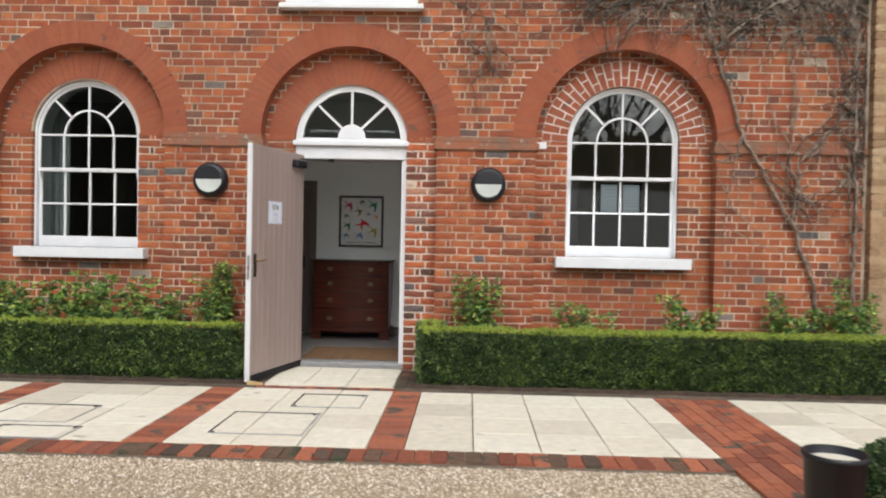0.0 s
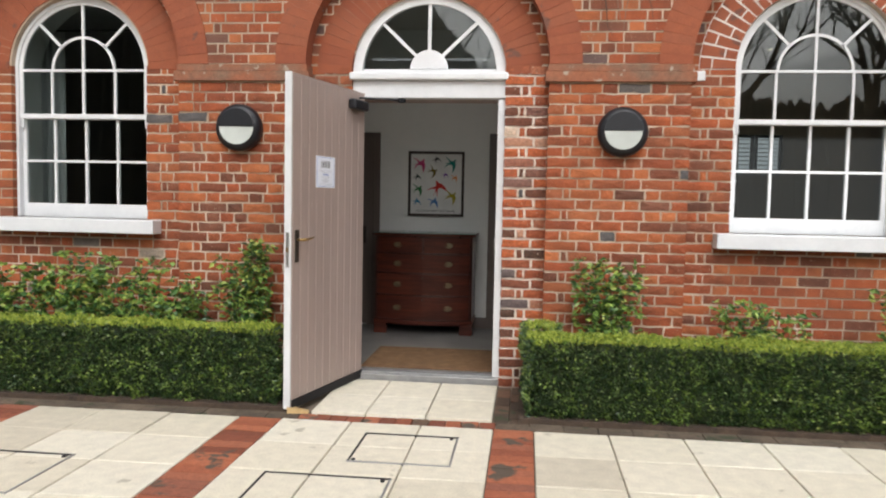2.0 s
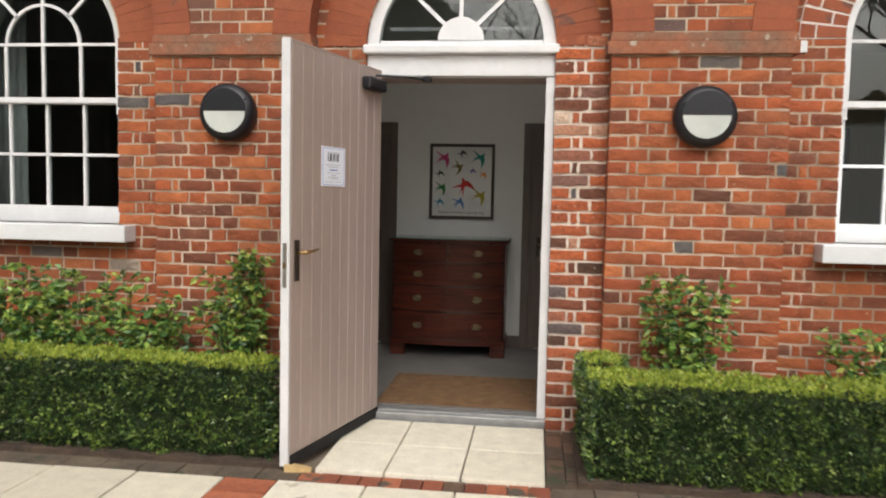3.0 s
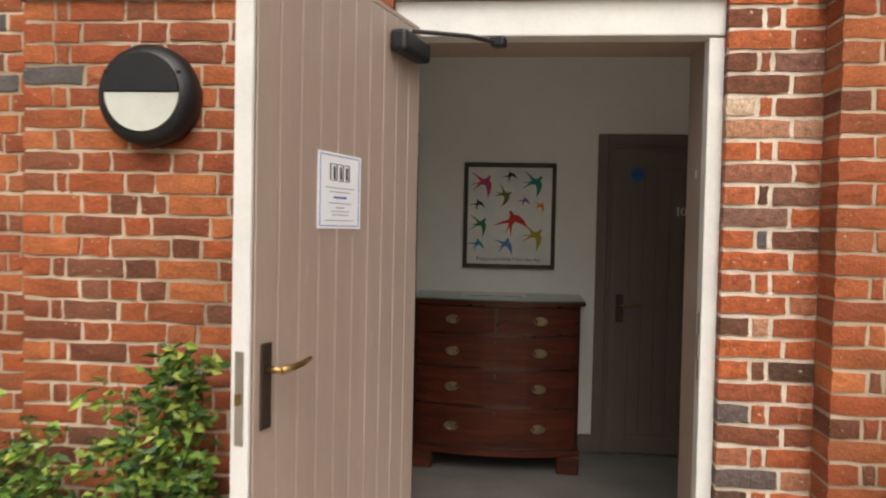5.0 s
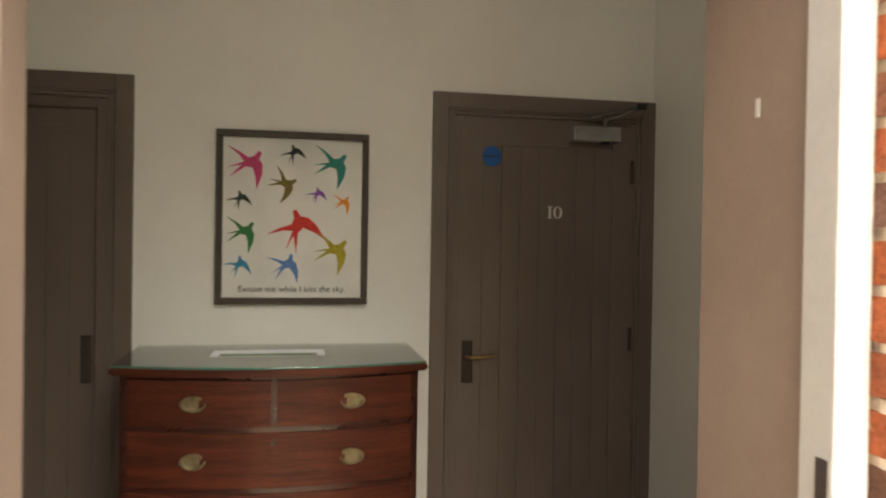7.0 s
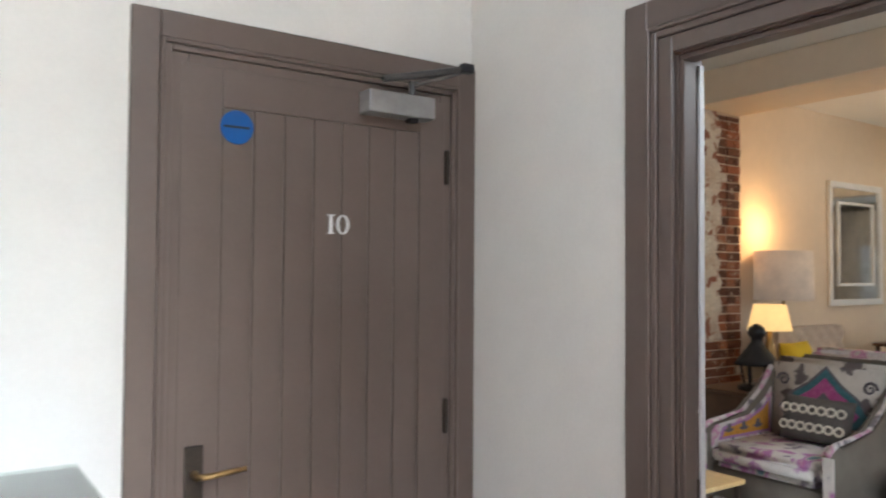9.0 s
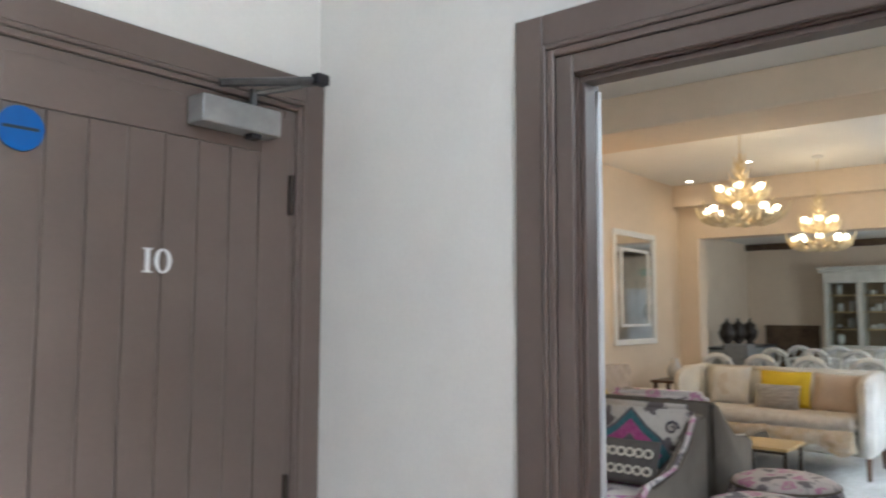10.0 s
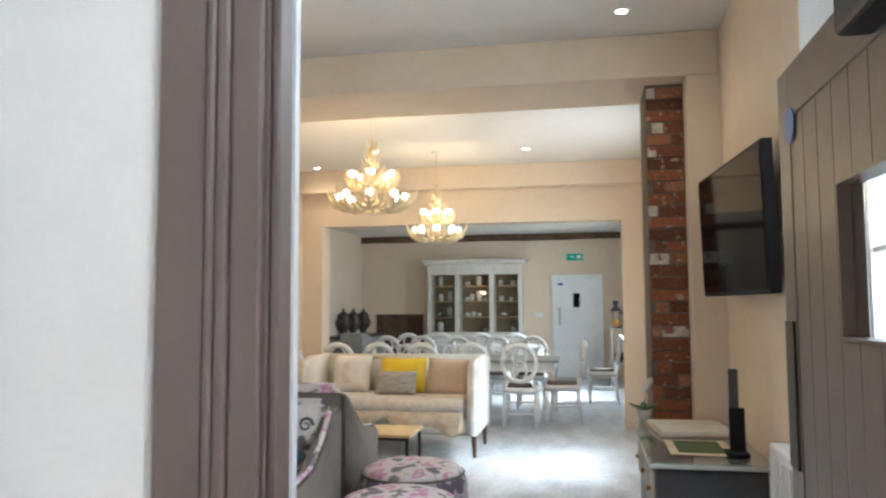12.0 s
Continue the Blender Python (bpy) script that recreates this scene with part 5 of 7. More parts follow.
d10 = thing("door_2", "taupe painted plank door numbered ten, shut", "door", kind="structure")
ledged_leaf(d10, -0.767, -0.008, FLOOR + 0.008, 2.010, 10.163, -1, "brown_paint", (-0.668, -0.095, 0.20, 1.915), 7)
part("fire_disc", lathe([(0.001, 0.0), (0.042, 0.0), (0.042, 0.002), (0.001, 0.0025)], 28, pose(-0.632, 10.162, 1.868, 90)), "sign_blue", d10, "round blue fire door sign")
part("sign_band", boxes((-0.665, -0.60, 10.1585, 10.1592, 1.8655, 1.8715)), "ink_black", d10)
numerals = pose(-0.358, 10.1608, 1.64) @ Matrix.Diagonal((0.85, 1, 0.85, 1))
part("numeral", boxes((-0.0255, -0.0135, -0.0015, 0.0015, -0.027, 0.027), (-0.0325, -0.0065, -0.0015, 0.0015, -0.030, -0.0265), (-0.0325, -0.0065, -0.0015, 0.0015, 0.0265, 0.030)), "white_paint", d10, m=numerals)
nought = bmesh.new()
rims = [[nought.verts.new((0.022 + rx * math.cos(2 * math.pi * k / 28), y_, rz * math.sin(2 * math.pi * k / 28))) for k in range(28)] for rx, rz, y_ in ((0.0235, 0.0305, 0.0015), (0.0235, 0.0305, -0.0015), (0.0120, 0.0265, -0.0015), (0.0120, 0.0265, 0.0015))]
for ra, rb in zip(rims, rims[1:] + rims[:1]):
    for k in range(28):
        nought.faces.new((ra[k], ra[k - 1], rb[k - 1], rb[k]))
part("numeral", nought, "white_paint", d10, m=numerals)
for z in (0.35, 1.10, 1.82):
    part("hinge", boxes((-0.012, 0.0, 10.148, 10.162, z - 0.05, z + 0.05), bevel=0.003), "old_bronze", d10)
hp = part("handle_plate", boxes((-0.748, -0.703, 10.154, 10.162, 0.925, 1.10), bevel=0.003), "old_bronze", d10, "bronze back plate")
part("lever", tube([(-0.726, 10.155, 1.035), (-0.726, 10.115, 1.035), (-0.71, 10.108, 1.036), (-0.66, 10.108, 1.04), (-0.615, 10.11, 1.043)], 0.009, taper=0.006), "brass", hp, "brass lever", smooth=True)
cl = part("door_closer", boxes((-0.295, -0.085, 10.098, 10.160, 1.942, 2.003), bevel=0.004), "silver_paint", d10, "silver overhead closer")
part("closer_arm", tube([(-0.245, 10.115, 2.038), (-0.13, 10.075, 2.06), (-0.02, 10.035, 2.083)], 0.010, 8), "dark_steel", cl)
part("closer_link", tube([(-0.02, 10.035, 2.080), (-0.08, 10.075, 2.058), (-0.15, 10.12, 2.036)], 0.008, 8), "dark_steel", cl)
part("closer_spindle", tube([(-0.15, 10.12, 2.003), (-0.15, 10.12, 2.045)], 0.010), "dark_steel", cl)
part("closer_pivot", boxes((-0.045, -0.008, 10.018, 10.045, 2.068, 2.094), bevel=0.004), "black_metal", cl)
part("closer_knob", boxes((-0.16, -0.13, 10.11, 10.14, 1.930, 1.942), bevel=0.003), "rubber", cl)

dw = thing("door_3", "dark taupe door beside the chest, shut", "door", kind="structure")
ledged_leaf(dw, -2.977, -2.158, FLOOR + 0.008, 2.010, 10.19, -1, "brown_paint", (-2.86, -2.27, 0.20, 1.915), 7)
part("handle_plate", boxes((-2.225, -2.19, 10.17, 10.19, 0.95, 1.13), bevel=0.003), "old_bronze", dw)

solid("baseboard_back", boxes((-2.05, -0.875, BACK - 0.018, BACK - 0.001, FLOOR, 0.185), bevel=0.004), "brown_paint", "dark painted skirting board", "baseboard")
solid("baseboard_side", boxes((0.083, 0.099, DBY1 + 0.105, BACK - 0.025, FLOOR, 0.185), bevel=0.004), "brown_paint", "dark painted skirting board", "baseboard")


def bow(x0, x1, yb, yf, b, z0, z1, seg=14, bevel=0.0):
    """A block whose front swells towards -y."""
    c, h = (x0 + x1) / 2, (x1 - x0) / 2
    bm = bmesh.new()
    pts = [(x1, yb), (x0, yb)] + [(x0 + (x1 - x0) * i / seg, yf - b * (1 - ((x0 + (x1 - x0) * i / seg - c) / h) ** 2)) for i in range(seg + 1)]
    lo = [bm.verts.new((x, y, z0)) for x, y in pts]
    hi = [bm.verts.new((x, y, z1)) for x, y in pts]
    bm.faces.new(lo[::-1])
    bm.faces.new(hi)
    for i in range(len(pts)):
        j = (i + 1) % len(pts)
        bm.faces.new((lo[i], lo[j], hi[j], hi[i]))
    if bevel:
        bmesh.ops.bevel(bm, geom=[e for e in bm.edges if abs(e.verts[0].co.z - e.verts[1].co.z) < 1e-6], offset=bevel, segments=2, affect="EDGES")
    return bm


chest = thing("chest_of_drawers", "bow-fronted mahogany chest of drawers with brass oval handles", "chest of drawers")
CX0, CX1, CYF, CYB = -1.985, -1.005, 9.70, 10.155
part("carcass", bow(CX0, CX1, CYB, CYF, 0.085, 0.215, 1.062), "mahogany_dark", chest)
part("top", bow(CX0 - 0.03, CX1 + 0.03, CYB + 0.005, CYF - 0.025, 0.09, 1.063, 1.088, bevel=0.006), "mahogany", chest)
part("glass_top", bow(CX0 - 0.025, CX1 + 0.025, CYB, CYF - 0.018, 0.088, 1.0885, 1.0945), "table_glass", chest, "sheet of glass over the top")
part("plinth", bow(CX0 - 0.012, CX1 + 0.012, CYB, CYF - 0.012, 0.087, 0.18, 0.214, bevel=0.004), "mahogany", chest)
for x0, x1 in ((CX0 - 0.01, CX0 + 0.12), (CX1 - 0.12, CX1 + 0.01)):
    part("bracket_foot", boxes((x0, x1, CYF - 0.02, CYF + 0.03, FLOOR, 0.18), bevel=0.008), "mahogany", chest)
    part("back_foot", boxes((x0, x0 + 0.06, CYB - 0.06, CYB, FLOOR, 0.18), bevel=0.004), "mahogany_dark", chest)
for z0, z1, split in ((0.895, 1.052, True), (0.695, 0.88, False), (0.475, 0.68, False), (0.23, 0.458, False)):
    spans = ((CX0 + 0.025, -1.502), (-1.482, CX1 - 0.025)) if split else ((CX0 + 0.025, CX1 - 0.025),)
    c, h = (CX0 + CX1) / 2, (CX1 - CX0) / 2
    front = lambda x: CYF - 0.085 * (1 - ((x - c) / h) ** 2)
    for a, b in spans:
        bm = bmesh.new()
        n = 10
        ring0 = [[bm.verts.new((a + (b - a) * i / n, front(a + (b - a) * i / n) - d, z)) for i in range(n + 1)] for d, z in ((-0.005, z0), (0.007, z0 + 0.003), (0.007, z1 - 0.003), (-0.005, z1))]
        for r0, r1 in zip(ring0, ring0[1:]):
            for i in range(n):
                bm.faces.new((r0[i], r0[i + 1], r1[i + 1], r1[i]))
        for i in (0, n):
            bm.faces.new([r[i] for r in ring0])
        dr = part("drawer", bm, "mahogany", chest)
        for hx in ((a + b) / 2,) if split else (-1.745, -1.24):
            if split:
                hx = -1.745 if hx < -1.5 else -1.24
            zc = (z0 + z1) / 2
            yy = front(hx) - 0.008
            sl = math.degrees(math.atan2(2 * 0.085 * (hx - c) / h ** 2, 1))
            pl = lathe([(0.001, 0), (0.046, 0), (0.044, 0.003), (0.030, 0.003), (0.026, 0.0015), (0.001, 0.002)], 24, pose(hx, yy, zc, 90, 0, 0) @ Matrix.Diagonal((1, 0.6, 1, 1)))
            hd = part("handle", pl, "aged_brass", dr, "oval aged brass handle plate")
            part("bail", tube([(hx + 0.036 * math.cos(t), yy - 0.012, zc + 0.004 + 0.026 * math.sin(t)) for t in [math.pi + math.pi * k / 10 for k in range(11)]], 0.0035, 6), "aged_brass", hd, smooth=True)
        if not split:
            part("keyhole", boxes((c - 0.006, c + 0.006, front(c) - 0.0095, front(c) - 0.006, z1 - 0.045, z1 - 0.02), bevel=0.002), "old_bronze", dr)
part("glass_edge", tube([(CX0 - 0.025 + (CX1 - CX0 + 0.05) * i / 14, CYF - 0.0195 - 0.088 * (1 - (2 * i / 14 - 1) ** 2), 1.0915) for i in range(15)], 0.003, 5), "glass_edge", chest, "green edge of the glass")
leaflet = thing("leaflet", "printed card with a green picture under the glass", "card", pose(-1.52, 9.90, 1.0948))
part("card", boxes((-0.2, 0.2, -0.07, 0.09, 0.0001, 0.0002)), "paper", leaflet)
part("picture", boxes((-0.17, 0.17, -0.06, 0.0, 0.00022, 0.00028)), "green_leaf", leaflet)

# ---------- framed print ----------
art = thing("framed_print", "framed print of coloured swooping shapes with a line of words", "picture", pose(-1.441, BACK - 0.003, 1.593))
PW, PH = 0.297, 0.342
for b in ((-PW, PW, -0.026, -0.001, PH - 0.026, PH), (-PW, PW, -0.026, -0.001, -PH, -PH + 0.026), (-PW, -PW + 0.026, -0.026, -0.001, -PH + 0.0262, PH - 0.0262), (PW - 0.026, PW, -0.026, -0.001, -PH + 0.0262, PH - 0.0262)):
    part("frame", boxes(b, bevel=0.003), "dark_oak", art)
part("sheet", boxes((-PW + 0.02, PW - 0.02, -0.008, -0.004, -PH + 0.02, PH - 0.02)), "print_paper", art)
SWOOP = ((-0.65, 0.62), (-0.34, 0.42), (-0.05, 0.17), (0.12, 0.20), (0.28, 0.34), (0.36, 0.27), (0.26, 0.08), (0.34, -0.12), (0.28, -0.42), (0.05, -0.85), (0.07, -0.45), (0.02, -0.15), (-0.18, -0.10), (-0.72, -0.36), (-0.30, -0.03), (-0.74, -0.05), (-0.20, 0.06), (-0.32, 0.28))
BIRDS = (("pink", -0.165, 0.215, 0.155, 8), ("black", 0.0, 0.262, 0.08, 60), ("teal", 0.165, 0.22, 0.15, 0), ("olive", -0.03, 0.135, 0.12, -20), ("purple", 0.095, 0.10, 0.068, 50), ("orange", 0.20, 0.068, 0.075, 10), ("dark", -0.205, 0.075, 0.08, 55), ("green", -0.185, -0.055, 0.125, 5), ("red", 0.02, -0.03, 0.175, 60), ("mustard", 0.17, -0.125, 0.15, 0), ("cyan", -0.205, -0.185, 0.09, 45), ("blue", -0.02, -0.185, 0.12, 25))
for k, x, z, s, r in BIRDS:
    part("printed_shape", outline([(px * s, pz * s) for px, pz in SWOOP], -0.0095, -0.0085), "print_" + k, art, m=pose(x, 0, z, 0, -r, 0) @ Matrix.Diagonal((0.82, 1, 0.82, 1)))
letters("Excuse me while I kiss the sky.", 0.034, "ink_black", art, pose(0, -0.0095, -0.283, 90, 0, 0))

# ---------- lounge door, open into the lounge ----------
db = thing("door_4", "taupe plank door with a small vision pane, open into the lounge", "door", kind="structure")
ledged_leaf(db, 0.215, 1.205, FLOOR + 0.008, 2.05, 8.575, 1, "brown_paint", (0.31, 1.11, 0.20, 1.93), 8, hole=(0.53, 0.78, 1.43, 1.73))
for b in ((0.523, 0.53, 8.533, 8.579, 1.43, 1.73), (0.78, 0.787, 8.533, 8.579, 1.43, 1.73), (0.53, 0.78, 8.533, 8.579, 1.43, 1.437), (0.53, 0.78, 8.533, 8.579, 1.723, 1.73)):
    part("pane_frame", boxes(b), "brown_paint", db)
part("vision_pane", boxes((0.53, 0.78, 8.55, 8.555, 1.437, 1.723)), "thin_glass", db)
part("fire_disc", lathe([(0.001, 0.0), (0.042, 0.0), (0.042, 0.002), (0.001, 0.0025)], 28, pose(1.10, 8.5765, 1.91, -90)), "sign_blue", db, "round blue fire door sign")
part("fire_disc", lathe([(0.001, 0.0), (0.042, 0.0), (0.042, 0.002), (0.001, 0.0025)], 28, pose(1.10, 8.5295, 1.91, 90)), "sign_blue", db, "round blue fire door sign")
part("edge_plate", boxes((1.2055, 1.209, 8.535, 8.572, 1.0, 1.46)), "old_bronze", db, "dark lock plate on the edge")
part("pull_plate", boxes((1.125, 1.195, 8.5755, 8.581, 1.12, 1.46), bevel=0.002), "old_bronze", db)
part("door_closer", boxes((0.30, 0.56, 8.577, 8.640, 1.93, 2.015), bevel=0.010), "black_metal", db, "black overhead closer")
part("closer_arm", tube([(0.42, 8.61, 2.012), (0.42, 8.61, 2.030), (0.54, 8.86, 2.034), (0.21, 8.68, 2.040)], 0.014), "black_metal", db)

# ---------- lounge ----------
def cushion_bm(w, h, d, n=10):
    """A stuffed square cushion in x and z with pinched edges."""
    bm = bmesh.new()
    sides = []
    for s in (-1, 1):
        g = []
        for i in range(n + 1):
            row = []
            for k in range(n + 1):
                u, v = 2 * i / n - 1, 2 * k / n - 1
                puff = (max(0, 1 - u ** 4) * max(0, 1 - v ** 4)) ** 0.5
                pin = 1 - 0.05 * (1 - abs(v)) * abs(u) ** 3, 1 - 0.05 * (1 - abs(u)) * abs(v) ** 3
                row.append(bm.verts.new((u * w / 2 * pin[0], s * (d / 2 * puff + 0.004), v * h / 2 * pin[1])))
            g.append(row)
        for i in range(n):
            for k in range(n):
                q = (g[i][k], g[i + 1][k], g[i + 1][k + 1], g[i][k + 1])
                bm.faces.new(q if s < 0 else q[::-1])
        sides.append(g)
    a, b = sides
    edge = [(i, 0) for i in range(n)] + [(n, k) for k in range(n)] + [(i, n) for i in range(n, 0, -1)] + [(0, k) for k in range(n, 0, -1)]
    for (i, k), (i2, k2) in zip(edge, edge[1:] + edge[:1]):
        bm.faces.new((a[i][k], b[i][k], b[i2][k2], a[i2][k2]))
    return bm


def cushion(x, y, z, w, h, d, material, label, lean=-14, yaw=-90, roll=0):
    t = thing("cushion", label, "cushion", pose(x, y, z, 0, 0, yaw) @ pose(0, 0, 0, lean, roll, 0), "cushions on the sofa")
    part("cover", cushion_bm(w, h, d), material, t, smooth=True)
    return t


def soft(dims, r, seg=3):
    bm = boxes(dims)
    bmesh.ops.bevel(bm, geom=bm.edges[:], offset=r, segments=seg, affect="EDGES")
    return bm


# cream sofa, facing -x
sofa = thing("sofa", "cream two-seat sofa with straight arms on tapered wooden legs", "sofa", pose(6.45, 10.08, FLOOR))
SW, SD = 1.82, 0.86
part("base", soft((0.06, SD - 0.02, 0.05, SW - 0.05, 0.20, 0.37), 0.02), "cream_fabric", sofa, smooth=True)
part("back", soft((SD - 0.24, SD, 0.06, SW - 0.06, 0.28, 0.925), 0.05), "cream_fabric", sofa, smooth=True)
for y0 in (0.0, SW - 0.115):
    bm = bmesh.new()
    prof = ((0.0, 0.20), (SD, 0.20), (SD, 0.93), (0.34, 0.93), (0.12, 0.90), (0.02, 0.84), (-0.02, 0.5))
    a, b = [bm.verts.new((x, y0, z)) for x, z in prof], [bm.verts.new((x, y0 + 0.115, z)) for x, z in prof]
    bm.faces.new(a), bm.faces.new(b[::-1])
    for i in range(len(a)):
        bm.faces.new((a[i], b[i], b[(i + 1) % len(a)], a[(i + 1) % len(a)]))
    bmesh.ops.bevel(bm, geom=bm.edges[:], offset=0.025, segments=3, affect="EDGES")
    # window-side arm is whiter: the daylight on it is put into the fabric
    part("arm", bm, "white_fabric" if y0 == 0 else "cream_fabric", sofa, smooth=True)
for y0, y1 in ((0.118, SW / 2 - 0.003), (SW / 2 + 0.003, SW - 0.118)):
    part("seat_cushion", soft((-0.01, SD - 0.22, y0, y1, 0.372, 0.535), 0.045, 4), "cream_fabric", sofa, smooth=True)
for x in (0.06, SD - 0.06):
    for y in (0.05, SW - 0.05):
        bm = bmesh.new()
        cyl(bm, 0.016, 0.0, 0.205, 12, 0.03, pose(x, y, 0))
        part("leg", bm, "walnut", sofa, smooth=True)
throw = thing("throw_blanket", "beige woven throw with ochre bands over the sofa seat", "blanket")
bm = bmesh.new()
rows = []
for i in range(26):
    y = 10.22 + 0.062 * i
    drop = 0.23 + 0.05 * math.sin(i * 0.9) + (0.05 if i < 12 else -0.02)
    sec = [(7.02, FLOOR + 0.548), (6.8, FLOOR + 0.552), (6.55, FLOOR + 0.55), (6.45, FLOOR + 0.54), (6.418, FLOOR + 0.50), (6.412, FLOOR + 0.43), (6.405, FLOOR + 0.53 - drop * 0.6), (6.40, FLOOR + 0.53 - drop)]
    rows.append([bm.verts.new((x + 0.008 * math.sin(i * 1.7 + k), y, z + 0.004 * math.sin(i * 2.3 + k * 2))) for k, (x, z) in enumerate(sec)])
hem = bmesh.new()
hrows = [[hem.verts.new(v.co) for v in r[5:]] for r in rows]
for a, b in zip(rows, rows[1:]):
    for k in range(5):
        bm.faces.new((a[k], a[k + 1], b[k + 1], b[k]))
for r in rows:
    for v in r[6:]:
        bm.verts.remove(v)
for a, b in zip(hrows, hrows[1:]):
    for k in range(2):
        hem.faces.new((a[k], a[k + 1], b[k + 1], b[k]))
for nm, mesh_, mt in (("cloth", bm, "throw_fabric"), ("hem", hem, "throw_band")):
    ob = part(nm, mesh_, mt, throw, smooth=True)
    ob.modifiers.new("thickness", "SOLIDIFY").thickness = 0.006
cz = FLOOR + 0.535
cushion(6.93, 11.47, cz + 0.20, 0.40, 0.40, 0.14, "white_fabric", "pale cushion with a faded green sprig", -16)
part("sprig", outline([(-0.05, -0.12), (-0.11, -0.02), (-0.09, 0.08), (-0.02, 0.13), (0.0, 0.04), (-0.03, -0.02), (0.03, -0.10)], -0.078, -0.074), "throw_fabric", bpy.data.objects["cushion"])
cushion(6.86, 10.91, cz + 0.20, 0.48, 0.36, 0.13, "yellow_fabric", "plain bright yellow cushion on the cream sofa", -16)
cushion(6.73, 10.95, cz + 0.13, 0.42, 0.25, 0.11, "grey_fabric", "grey and cream patterned bolster cushion", -18)
cushion(6.88, 10.45, cz + 0.18, 0.42, 0.38, 0.13, "beige_fabric", "plain beige cushion on the cream sofa", -18, roll=4)


def armchair(m, cover, label):
    """Low armchair facing -x in its own axes, with arms that sweep down to the front."""
    t = thing("armchair", label, "armchair", m, "armchairs")
    w, d = 0.86, 0.86
    for y0 in (0.0, w - 0.085):
        bm = bmesh.new()
        prof = ((0.04, 0.10), (d, 0.10), (d, 0.86), (d - 0.10, 0.84), (d - 0.22, 0.70), (d - 0.42, 0.57), (0.10, 0.54), (0.03, 0.50))
        a, b = [bm.verts.new((x, y0, z)) for x, z in prof], [bm.verts.new((x, y0 + 0.085, z)) for x, z in prof]
        bm.faces.new(a), bm.faces.new(b[::-1])
        for i in range(len(a)):
            bm.faces.new((a[i], b[i], b[(i + 1) % len(a)], a[(i + 1) % len(a)]))
        bmesh.ops.bevel(bm, geom=bm.edges[:], offset=0.018, segments=2, affect="EDGES")
        arm = part("arm", bm, "taupe_fabric", t, "plain taupe outer side", smooth=True)
        pts = [(x - 0.004, y0 + 0.0425, z + 0.004) for x, z in prof[3:]]
        part("arm_piping", tube(pts, 0.017 if cover == "suzani_fabric" else 0.008, 8), "suzani_light" if cover == "suzani_fabric" else "cream_fabric", arm, smooth=True)
        face, way = (0.0855, 1) if y0 == 0 else (y0 - 0.0005, -1)
        lay = lambda t0, t1: (min(face + way * t0, face + way * t1), max(face + way * t0, face + way * t1))
        inner = [(0.06, 0.40), (d - 0.18, 0.40), (d - 0.18, 0.72), (d - 0.25, 0.655), (d - 0.42, 0.562), (0.10, 0.533), (0.055, 0.49)]
        part("inner_side", outline(inner, *lay(0, 0.006)), "suzani_light" if cover == "suzani_fabric" else cover, arm)
        part("arm_front", boxes((0.026, 0.037, y0 + 0.012, y0 + 0.073, 0.26, 0.49), bevel=0.004), cover, arm)
        if cover == "suzani_fabric":
            edge = [(d - 0.20, 0.44), (d - 0.20, 0.66), (d - 0.27, 0.61), (d - 0.43, 0.545), (0.16, 0.515), (0.12, 0.44)]
            part("embroidered_border", outline(edge, *lay(0.0065, 0.0085)), "lilac_stitch", arm)
            wrap = [(d - 0.22, 0.455), (d - 0.22, 0.63), (d - 0.28, 0.585), (d - 0.44, 0.528), (0.19, 0.502), (0.16, 0.455)]
            part("embroidered_panel", outline(wrap, *lay(0.0088, 0.0102)), "orange_stitch", arm)
            for k in range(3):
                motif = [(0.22 + 0.15 * k + dx, 0.49 + dz) for dx, dz in ((-0.05, 0), (-0.02, 0.012), (-0.015, 0.04), (0.015, 0.04), (0.02, 0.012), (0.05, 0), (0.02, -0.012), (-0.02, -0.012))]
                part("embroidered_motif", outline(motif, *lay(0.0105, 0.013)), "grey_stitch", arm)
    part("seat_base", soft((0.06, d - 0.05, 0.087, w - 0.087, 0.12, 0.30), 0.015), "taupe_fabric", t, smooth=True)
    part("seat_cushion", soft((0.02, d - 0.20, 0.09, w - 0.09, 0.302, 0.44), 0.045, 4), cover, t, smooth=True)
    bk = bmesh.new()
    quad_box(bk, -0.065, 0.065, 0.06, w - 0.06, 0.0, 0.62)
    bmesh.ops.bevel(bk, geom=bk.edges[:], offset=0.04, segments=3, affect="EDGES")
    rest = part("backrest", bk, "suzani_grey" if cover == "suzani_fabric" else cover, t, m=pose(d - 0.16, 0, 0.30, 0, 9, 0), smooth=True)
